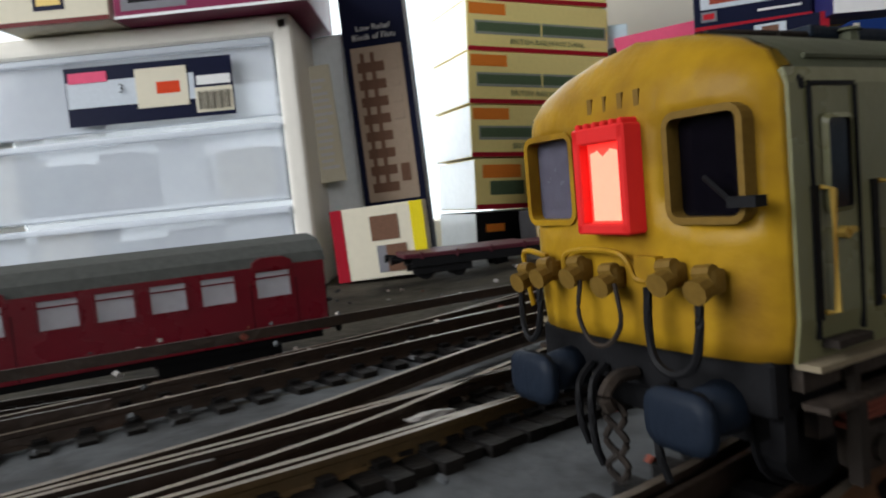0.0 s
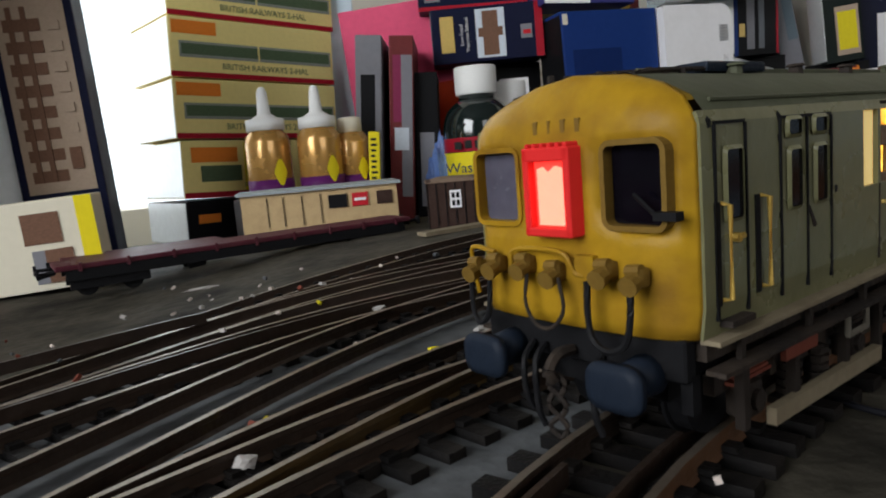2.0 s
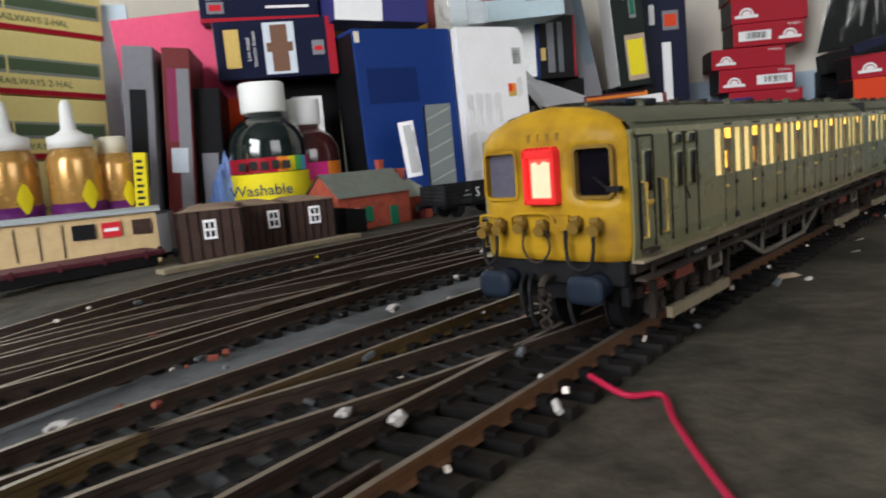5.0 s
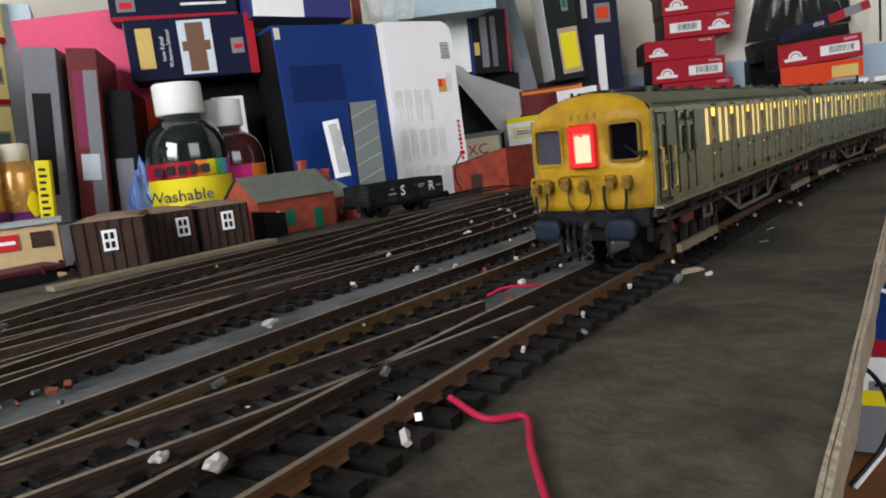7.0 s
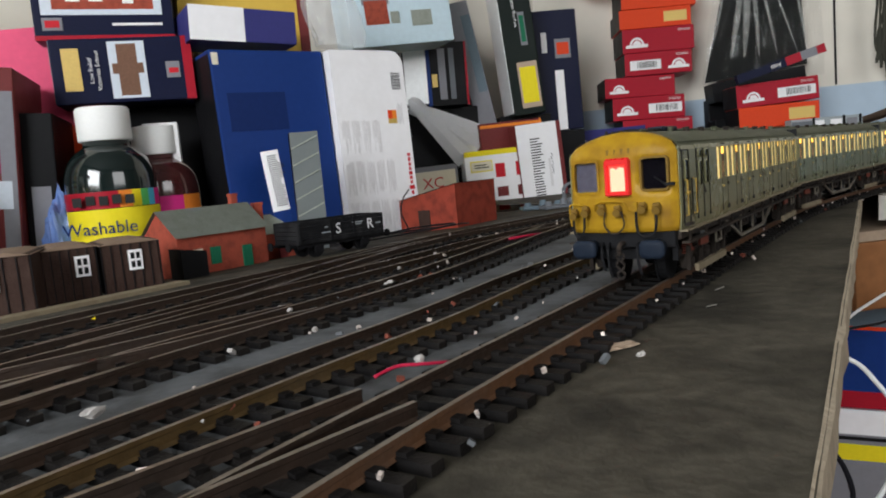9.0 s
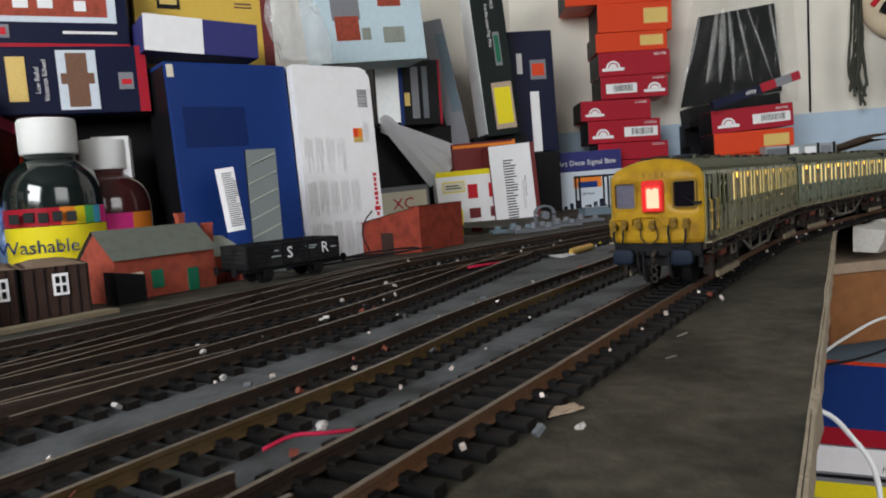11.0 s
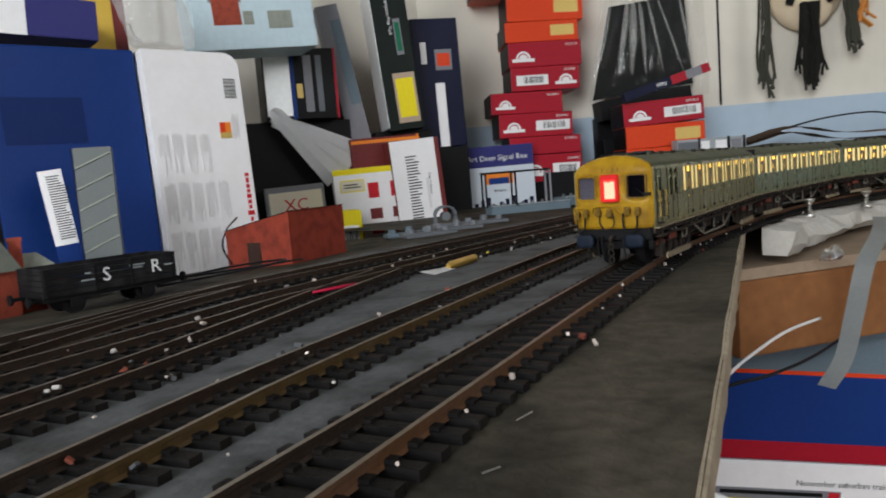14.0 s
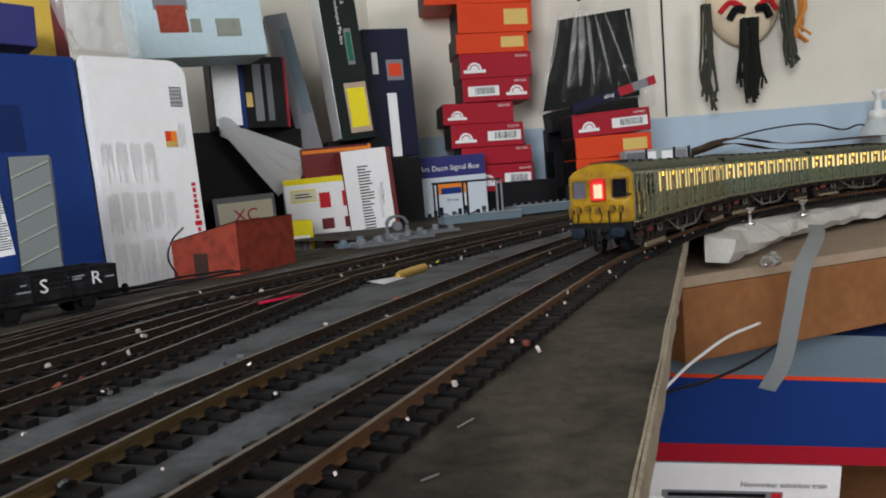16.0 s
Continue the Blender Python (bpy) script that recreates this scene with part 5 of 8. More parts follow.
# large blue and white box, with its two printed faces
carton("large_blue_box", "large royal blue card box standing on end", (0.4765, 0.704, -0.020), 0.115, 0.196, 0.05, -90, 1.0, BLUE, [(0.10, 0.62, 0.60, 0.80, BLUE_DARK), (0.02, 0.93, 0.07, 0.985, CREAM)], side=DARK_CARD, wear=0.002, lean=-2)


def white_panel_box():
    """White back of a box: rounded top corner, columns of faint print, a red and yellow patch and a red script line."""
    w, h, d = 0.085, 0.197, 0.045
    e = root("white_printed_box", pose(0.5770, 0.692, -0.0200, 0, 0, -2) @ pose(0, 0, 0, -2, -0.6, 0), "white card box back printed with rows of small text", "box")
    bm = bmesh.new()
    r = 0.014
    out = [(-w / 2, 0), (w / 2, 0)] + [(w / 2 - r + r * math.cos(radians(a)), h - r + r * math.sin(radians(a))) for a in range(0, 91, 15)] + [(-w / 2, h)]
    prism(bm, out, 0, d)
    part("body", bm, WHITE, e)
    lift = 0.0
    for x0, z0, x1, z1, mm in ((0, 0.0, 1, 0.022, YELLOW_CARD), (0.70, 0.62, 0.76, 0.69, ORANGE_CARD), (0.76, 0.62, 0.82, 0.69, ORANGE), (0.70, 0.62, 0.82, 0.645, GOLD_PRINT)):
        bm = bmesh.new()
        lift += 0.00015
        box(bm, ((x0 + x1) / 2 - 0.5) * w, -lift / 2, (z0 + z1) / 2 * h, (x1 - x0) * w, 0.0003 + lift, (z1 - z0) * h)
        part("printed_panel", bm, mm, e)
    bm = bmesh.new()
    rng = random.Random(8)
    for cx, z0, z1 in [(0.04 + 0.14 * k, lo, lo + 0.17) for k in range(5) for lo in (0.06, 0.27, 0.48)]:
        if cx > 0.5 and z0 > 0.4:
            continue
        for k in range(9):
            ln = (z1 - z0) * rng.choice((1.0, 0.96, 0.9, 0.72, 0.5))
            box(bm, (cx + 0.0125 * k - 0.5) * w, -0.0002, (z1 - ln / 2 - rng.uniform(0, 0.02)) * h, 0.0045 * w, 0.0005, ln * h)
    for k in range(7):
        box(bm, (0.84 + 0.012 * k - 0.5) * w, -0.0002, 0.67 * h, 0.005 * w, 0.0005, 0.12 * h * rng.uniform(0.6, 1))
    tagged(part("small_print", bm, GREY_TEXT, e), kind="stuff")
    bm = bmesh.new()
    for k in range(16):
        box(bm, 0.83 / 2 * w - 0.004 + 0.0, -0.0002, (0.80 + 0.0055 * k) * h, 0.011, 0.0005, (0.0016 + 0.0018 * (k % 3 == 0)) * h)
    tagged(part("barcode", bm, BLACK_INK, e), kind="stuff")
    bm = bmesh.new()
    zz = 0.03
    for k in range(15):
        ln = rng.uniform(0.020, 0.034)
        if k in (2, 6):
            zz += 0.018
        box(bm, (0.93 - 0.5) * w, -0.0002, (zz + ln / 2) * h, w * (0.075 if k in (3, 7) else rng.uniform(0.030, 0.055)), 0.0005, ln * h * 0.72)
        zz += ln
    part("script_bars", bm, RED_INK, e, "red script line along the edge")


white_panel_box()
carton("ochre_kit_box", "ochre yellow kit box with a dark round badge and brown end", (0.489, 0.785, 0.188), 0.132, 0.085, 0.05, -100, 0.5, OCHRE_CARD, [(0.16, 0.62, 0.32, 0.82, DARK_CARD), (0.18, 0.67, 0.30, 0.77, GOLD_PRINT), (0.92, 0, 1, 1, MAROON_CARD)], [], bars=[(0.72, 0.66, 0.86, 0.74, 2, BROWN_PRINT)])
carton("violet_tray", "open box with a white end and blue-violet side", (0.455, 0.716, 0.1835), 0.100, 0.031, 0.06, -97, -2.0, PURPLE, [(0.0, 0, 0.50, 1.0, WHITE)])


def crumpled(name, label, p, w, h, d, material, seed, category, m=None, n=10):
    bm = bmesh.new()
    bmesh.ops.create_icosphere(bm, subdivisions=4, radius=1.0)
    for v in bm.verts:
        k = 0.78 + 0.30 * noise.noise(v.co * 1.3 + Vector((seed, 0, 0))) + 0.16 * noise.noise(v.co * 4.0 + Vector((seed, 3, 0)))
        v.co = Vector((v.co.x * w / 2 * k, v.co.y * d / 2 * k, max(-0.5, v.co.z * k) * h / 1.45 + h * 0.34))
    return solid(name, bm, material, m or Matrix.Translation(p), label, category)


crumpled("clear_plastic_bag", "crumpled clear plastic bag lying on the boxes", (0.562, 0.735, 0.186), 0.075, 0.085, 0.05, CLEAR, 3, "plastic bag")
carton("garden_sheds_box", "pale blue box with pictures of small model sheds", (0.760, 0.882, 0.225), 0.150, 0.130, 0.07, -105, 4, LIGHT_BLUE, [(0.14, 0.42, 0.40, 0.72, GREY_CARD), (0.16, 0.22, 0.38, 0.46, BRICK_RED), (0.58, 0.55, 0.80, 0.80, BRICK_RED), (0.56, 0.70, 0.82, 0.86, SLATE), (0.60, 0.18, 0.80, 0.34, SLATE), (0.40, 0.22, 0.48, 0.34, SLATE)])
carton("black_display_box", "glossy dark box with a clear lid and silver stripes", (0.850, 0.935, 0.146), 0.100, 0.095, 0.07, -115, 0, DARK_CARD, [(0.02, 0.05, 0.36, 0.95, BOX_SHINE), (0.36, 0.0, 0.42, 1.0, BLUE), (0.55, 0.10, 0.66, 0.90, GREY_CARD), (0.72, 0.10, 0.80, 0.9, CASTING), (0.44, 0.30, 0.52, 0.50, GOLD_PRINT), (0.97, 0, 1, 1, RED_CARD)])
carton("dark_store_box", "plain black box under the display box", (0.86, 0.965, -0.04), 0.15, 0.186, 0.05, -115, 0, DARK_CARD)


def folded_paper(p, seed):
    e = root("folded_paper_sheets", pose(*p, 0, 0, -38), "folded white paper sheets leaning on a box", "paper")
    for k in range(3):
        bm = bmesh.new()
        rows_ = []
        an = radians(-52 + 13 * k)
        for i in range(9):
            s = i / 8
            cx, cz = -0.046 + 0.125 * s * math.cos(an), 0.098 + 0.125 * s * math.sin(an) - 0.006 * k
            wd = 0.010 + 0.006 * s
            y = 0.005 * k + 0.012 * s * s - 0.004 * math.sin(s * 3)
            rows_.append([bm.verts.new((cx + math.sin(an) * wd, y, cz - math.cos(an) * wd)), bm.verts.new((cx, y - 0.003, cz)), bm.verts.new((cx - math.sin(an) * wd, y + 0.003, cz + math.cos(an) * wd))])
        for a, b in zip(rows_, rows_[1:]):
            bm.faces.new((a[0], b[0], b[1], a[1]))
            bm.faces.new((a[1], b[1], b[2], a[2]))
        bmesh.ops.solidify(bm, geom=bm.faces[:], thickness=0.0005)
        part("sheet", bm, PAPER, e)


folded_paper((0.848, 0.925, 0.062), 1)
carton("open_card_box", "open grey card box with red lettering inside", (0.800, 0.895, -0.034), 0.075, 0.090, 0.06, -120, 2, GREY_CARD, [(0.05, 0.55, 0.95, 0.92, CREAM)], [(0.5, 0.72, 0.022, "XC", RED_INK, 0)])
carton("small_yellow_box", "small bright yellow box with a barcode", (0.822, 0.842, -0.031), 0.060, 0.050, 0.04, -120, 0, YELLOW_CARD, [(0.55, 0.12, 0.92, 0.62, WHITE)], bars=[(0.58, 0.55, 0.90, 0.22, 10, BLACK_INK)])
SK2 = [(0, 0.93, 1, 1.0, YELLOW_CARD), (0.44, 0.60, 0.58, 0.80, RED_INK), (0.74, 0.60, 0.88, 0.80, RED_INK)] + [(0.44 + 0.30 * i, 0.32 - 0.20 * k, 0.60 + 0.30 * i, 0.46 - 0.20 * k, RED_INK if k else MAROON_CARD) for i in range(2) for k in range(2)] + [(0.08, 0.70, 0.40, 0.86, YELLOW_CARD), (0.09, 0.715, 0.39, 0.845, CREAM), (0.06, 0.06, 0.32, 0.36, GREY_CARD), (0.08, 0.08, 0.30, 0.34, WHITE)]
carton("white_model_box", "white and yellow model building box with red gable pictures", (0.905, 0.866, -0.031), 0.104, 0.104, 0.07, -125, 1.5, WHITE, SK2, bars=[(0.13, 0.745, 0.36, 0.815, 2, BLACK_INK)], top=YELLOW_CARD)
C71 = [(0.0, 0.0, 0.90, 1.0, WHITE), (0.36, 0.04, 0.58, 0.92, WHITE)]
carton("electric_loco_box", "white locomotive box with a tall barcode and brown frame", (0.962, 0.828, -0.033), 0.072, 0.140, 0.05, -115, 3.5, MAROON_CARD, C71, [(0.72, 0.55, 0.0046, "Class 71 Electric", BLACK_INK, -90)], bars=[(0.28, 0.10, 0.56, 0.85, 26, BLACK_INK), (0.64, 0.12, 0.70, 0.8, 1, GREY_TEXT)])
carton("brown_framed_box", "brown box with an orange-lined edge", (0.945, 0.872, -0.035), 0.100, 0.150, 0.05, -115, 2, MAROON_CARD, [(0, 0.95, 1, 0.98, ORANGE), (0.96, 0, 0.99, 1.0, ORANGE)])
carton("signal_box_kit", "blue-topped card box reading Art Deco Signal Box with a skyline", (1.190, 0.880, -0.036), 0.125, 0.132, 0.06, -125, 0.7, SKY_PRINT, [(0, 0.74, 1, 1, PURPLE), (0.30, 0.52, 0.70, 0.66, ORANGE), (0.36, 0.52, 0.64, 0.60, BLUE), (0, 0.0, 1, 0.22, NAVY)] + [(0.06 + 0.085 * i, 0.2, 0.11 + 0.085 * i, 0.26 + 0.10 * ((i * 5) % 4) / 3, NAVY) for i in range(11)], [(0.5, 0.85, 0.0125, "Art Deco Signal Box", WHITE_INK, 0), (0.5, 0.44, 0.006, "'00' Scale", NAVY, 0)])
carton("black_flat_box", "plain black box beside the signal box kit", (1.305, 0.800, -0.03), 0.115, 0.075, 0.06, -130, 0, DARK_CARD)
carton("play_park_box", "black-green kit box tilted upright with a yellow picture", (0.992, 0.881, 0.125), 0.052, 0.255, 0.07, -120, 4.6, DARK_GREEN, [(0.30, 0.04, 0.92, 0.32, TAN), (0.36, 0.07, 0.86, 0.29, YELLOW_CARD), (0.54, 0.42, 0.74, 0.62, GREY_CARD), (0.57, 0.44, 0.71, 0.60, DOOR_GREEN), (0.30, 0.82, 0.55, 0.92, RED_INK)], [(0.62, 0.80, 0.0075, "GM416", WHITE_INK, -90), (0.44, 0.66, 0.0069, "Fordhampton Play Park", WHITE_INK, -90)], side=BOX_SHINE)
carton("dark_prop_box", "dark box holding up the tilted kit box", (1.005, 0.905, -0.040), 0.085, 0.166, 0.06, -120, 0, DARK_CARD)
carton("grey_sleeve_card", "pale grey sleeve leaning beside the kit box", (0.944, 0.925, 0.090), 0.032, 0.220, 0.035, -120, 10, GREY_CARD, [(0.5, 0.35, 0.95, 0.9, BLUE_CAST)])
carton("red_spine_box", "narrow red box leaning behind the grey sleeve", (0.962, 0.955, -0.04), 0.030, 0.30, 0.03, -120, 5, RED_CARD)
carton("loco_kit_box", "navy locomotive box with a red arch badge", (1.075, 0.889, 0.0985), 0.074, 0.195, 0.05, -120, 1, NAVY, [(0.46, 0.60, 0.82, 0.76, GREY_CARD), (0.50, 0.63, 0.78, 0.73, ORANGE_CARD), (0.42, 0.0, 0.62, 0.50, WHITE)], bars=[(0.16, 0.55, 0.30, 0.92, 1, GREY_TEXT)])
carton("dark_base_box", "plain dark box under the navy locomotive box", (1.075, 0.895, -0.042), 0.085, 0.139, 0.05, -120, 0, DARK_CARD)

# red wagon boxes, stacked against the end wall
RED_STACK = [(1.285, 0.838, 0.0300, 0.102, 0.046, 0), (1.281, 0.848, 0.0775, 0.124, 0.030, 0), (1.274, 0.860, 0.1085, 0.128, 0.040, 0), (1.269, 0.873, 0.1495, 0.125, 0.036, 0), (1.294, 0.849, 0.1865, 0.119, 0.040, 1), (1.299, 0.850, 0.2275, 0.127, 0.042, 0), (1.300, 0.855, 0.2705, 0.127, 0.034, 2), (1.308, 0.852, 0.3055, 0.132, 0.050, 2), (1.290, 0.872, 0.3565, 0.190, 0.040, 3)]


def arch_badge(e, cx, cz, r, y):
    """White domed badge with a ring in it, on a flat base bar."""
    for rr, mm, lift, name in ((r, WHITE_INK, 0.0, "badge"), (r * 0.72, RED_CARD, 0.0002, "badge_ring"), (r * 0.58, WHITE_INK, 0.0004, "badge_disc")):
        bm = bmesh.new()
        pts = [(cx + rr * math.cos(radians(a)), cz + rr * math.sin(radians(a))) for a in range(0, 181, 15)]
        prism(bm, pts, y - 0.0004 - lift, y)
        part(name, bm, mm, e)
    cell("badge_base", cx, y - 0.0002, cz - r * 0.22, r * 3.1, 0.0006, r * 0.42, WHITE_INK, e)


def wagon_box(x, y, z, w, h, kind, phi=-132, tilt=0.0, depth=0.09):
    if kind >= 2:
        return carton("orange_wagon_box", "orange-red wagon box with a gold end label", (x, y, z), w, h, depth, phi, tilt, ORANGE_CARD, [(0.62, 0.25, 0.94, 0.78, GOLD_PRINT)] if kind == 2 else [], group="stacked wagon boxes", side=DARK_CARD)
    left = kind == 0
    pr, ba = [], []
    if not left or int(z * 1000) % 2 == 0:
        x0 = 0.50 if left else 0.08
        pr = [(x0, 0.24, x0 + 0.46, 0.66, WHITE_INK)]
        ba = [(x0 + 0.10, 0.60, x0 + 0.40, 0.32, 16, BLACK_INK)]
    e = carton("red_wagon_box", "crimson wagon box with a white arch badge", (x, y, z), w, h, depth, phi, tilt, RED_CARD, pr, [(0.86, 0.82, 0.0062, "OO/HO", WHITE_INK, 0)], bars=ba, group="stacked wagon boxes", side=DARK_CARD)
    arch_badge(e, (-0.30 if left else 0.30) * w, 0.34 * h, 0.30 * h, -0.0003)
    return e


for x, y, z, w, h, kind in RED_STACK:
    wagon_box(x, y, z, w, h, kind, tilt=random.uniform(-1.2, 0.4))
carton("stack_plinth", "dark box at the foot of the red stack", (1.285, 0.842, -0.04), 0.12, 0.069, 0.08, -132, 0, DARK_CARD)
for x, y, z, w, h, kind, tl in ((1.356, 0.667, 0.030, 0.126, 0.042, 3, 0), (1.361, 0.666, 0.073, 0.131, 0.036, 2, 1.0), (1.363, 0.668, 0.1105, 0.134, 0.038, 0, 2.6)):
    wagon_box(x, y, z, w, h, kind, tilt=tl, depth=0.07)
carton("low_dark_crate", "dark crate under the smaller stack of wagon boxes", (1.37, 0.68, -0.035), 0.16, 0.064, 0.08, -132, 0, DARK_CARD)
carton("black_square_box", "black square box between the stacks", (1.375, 0.745, -0.02), 0.075, 0.115, 0.05, -132, 2, DARK_CARD, [(0.35, 0.15, 0.92, 0.8, BLACK)])
carton("black_long_box", "long black box under the bagged card", (1.435, 0.735, 0.135), 0.165, 0.035, 0.05, -132, 6, DARK_CARD)
carton("black_rear_box", "black box standing behind the stacks", (1.460, 0.765, -0.03), 0.16, 0.165, 0.03, -132, 0, DARK_CARD)


def hanging_bag():
    e = root("bagged_black_card", pose(1.452, 0.752, 0.165, 0, 0, -42), "black card in a glossy clear bag hung on the wall", "bag")
    bm = bmesh.new()
    v = [bm.verts.new(c) for c in ((-0.092, 0, 0.0), (0.092, 0, 0.018), (0.082, 0, 0.175), (-0.055, 0, 0.160))]
    f = bm.faces.new(v)
    bmesh.ops.solidify(bm, geom=[f], thickness=0.002)
    part("black_sheet", bm, DARK_CARD, e)
    bm = bmesh.new()
    n = 26
    rows_ = []
    for k in range(13):
        z = -0.004 + 0.205 * k / 12
        row = []
        for i in range(n + 1):
            u = i / n
            half = 0.098 - 0.000 * k + (0.018 if i > n / 2 else -0.028 * k / 12)
            x = -0.100 + 0.034 * k / 12 + u * (0.218 - 0.040 * k / 12)
            y = -0.006 - 0.0090 * abs(math.sin(u * 13 + 0.6 * math.sin(k * 0.5))) * (0.4 + 0.6 * math.sin(math.pi * k / 12)) + 0.002 * noise.noise((x * 40, z * 30, 0))
            row.append(bm.verts.new((x, y, z)))
        rows_.append(row)
    for a, b in zip(rows_, rows_[1:]):
        for i in range(n):
            bm.faces.new((a[i], a[i + 1], b[i + 1], b[i]))
    part("film", bm, FILM, e, "glossy creased clear film", True)
    # pale ridges along the folds put the film's window highlights into colour
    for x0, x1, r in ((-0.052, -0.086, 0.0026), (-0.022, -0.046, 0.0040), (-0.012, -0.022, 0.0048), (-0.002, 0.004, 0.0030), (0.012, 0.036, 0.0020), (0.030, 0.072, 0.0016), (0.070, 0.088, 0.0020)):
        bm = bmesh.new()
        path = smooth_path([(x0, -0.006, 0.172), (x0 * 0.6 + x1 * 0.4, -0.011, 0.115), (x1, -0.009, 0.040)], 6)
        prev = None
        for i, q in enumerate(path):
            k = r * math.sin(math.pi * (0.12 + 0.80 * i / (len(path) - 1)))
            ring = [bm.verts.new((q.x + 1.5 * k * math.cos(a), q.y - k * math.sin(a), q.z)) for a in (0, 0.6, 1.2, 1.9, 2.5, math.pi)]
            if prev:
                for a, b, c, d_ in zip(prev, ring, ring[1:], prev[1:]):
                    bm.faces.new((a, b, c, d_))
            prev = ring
        part("crease", bm, CREASE_GLINT, e, "", True)
    bm = bmesh.new()
    cyl(bm, (-0.01, -0.006, 0.196), (-0.01, 0.012, 0.196), 0.003, seg=10)
    part("peg", bm, BLACK, e)


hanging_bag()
e = root("rolled_tube", pose(1.350, 0.655, 0.1735, 0, 0, -42) @ pose(0, 0, 0, 0, -15.5, 0), "slim blue and red printed box resting across the stacks", "box")
for x0, x1, mm in ((-0.075, 0.005, NAVY), (0.005, 0.030, RED_CARD), (0.030, 0.056, GREY_CARD), (0.056, 0.070, RED_CARD)):
    bm = bmesh.new()
    box(bm, (x0 + x1) / 2, 0, 0, x1 - x0, 0.014, 0.014)
    part("section", bm, mm, e)
lettering("tility", 0.010, WHITE_INK, e, Matrix.Translation((-0.012, -0.0075, 0)) @ pose(0, 0, 0, 90, 0, 0))
# grey cabin kit on the far board
e = root("grey_cabin_model", pose(1.393, 0.605, -0.002, 0, 0, -42), "pale grey model cabin with square windows", "model building")
bm = bmesh.new()
box(bm, 0, 0.012, 0.041, 0.113, 0.024, 0.082)
part("wall", bm, GREY_ROOF, e)
for x0, x1, mm in ((-0.055, -0.022, CASTING), (-0.018, -0.004, WHITE), (0.006, 0.024, WHITE), (0.032, 0.048, GREY_CARD)):
    bm = bmesh.new()
    box(bm, (x0 + x1) / 2, -0.0006, 0.068, x1 - x0, 0.001, 0.020)
    part("panel", bm, mm, e)
bm = bmesh.new()
for xx in (-0.021, 0.027, 0.0525):
    box(bm, xx, -0.001, 0.069, 0.003, 0.003, 0.028)
part("post", bm, BLACK, e)


def card_pile():
    e = root("brown_card_pile", pose(1.55, 0.50, 0.0, 0, 0, -49), "pile of warped brown card sheets by the wall", "card pile")
    for k in range(4):
        bm = bmesh.new()
        n = 14
        rows_ = []
        for i in range(n + 1):
            u = i / n
            x = -0.17 + 0.36 * u + 0.01 * k
            z = 0.046 + 0.0065 * k + 0.020 * math.exp(-((u - 0.28) / 0.16) ** 2) * (1 if k > 1 else 0.4) + 0.006 * u * (k == 3)
            rows_.append([bm.verts.new((x, y, z + 0.004 * (y > 0))) for y in (-0.05 + 0.006 * k, 0.03)])
        for a, b in zip(rows_, rows_[1:]):
            bm.faces.new((a[0], b[0], b[1], a[1]))
        bmesh.ops.solidify(bm, geom=bm.faces[:], thickness=0.0035)
        part("sheet", bm, KRAFT, e)
    bm = bmesh.new()
    box(bm, 0, -0.005, 0.022, 0.30, 0.06, 0.044)
    part("stack_base", bm, KRAFT, e)


card_pile()
bm = bmesh.new()
tube(bm, smooth_path([(1.53, 0.55, 0.085), (1.60, 0.50, 0.100), (1.66, 0.44, 0.104), (1.71, 0.40, 0.090), (1.74, 0.375, 0.096), (1.78, 0.34, 0.070)], 8), 0.0016)
solid("black_cable", bm, WIRE_BLACK, Matrix(), "black cable looping along the wall over the card", "cable", smooth=True)


def soap_pump():
    e = root("pump_bottle", pose(1.740, 0.350, 0.0), "clear grey pump bottle with a white nozzle", "bottle")
    bm = bmesh.new()
    lathe(bm, [(0.030, 0.0), (0.031, 0.03), (0.030, 0.085), (0.018, 0.098), (0.014, 0.104)], 24)
    part("bottle", bm, PUMP, e, "", True)
    bm = bmesh.new()
    lathe(bm, [(0.015, 0.102), (0.015, 0.118), (0.006, 0.120), (0.005, 0.146), (0.009, 0.147), (0.009, 0.153), (0.004, 0.155)], 16)
    tube(bm, smooth_path([(0.0, 0.0, 0.152), (0.018, -0.020, 0.151), (0.026, -0.030, 0.144)], 5), 0.0032)
    part("pump", bm, CAP, e, "white pump head", True)


soap_pump()


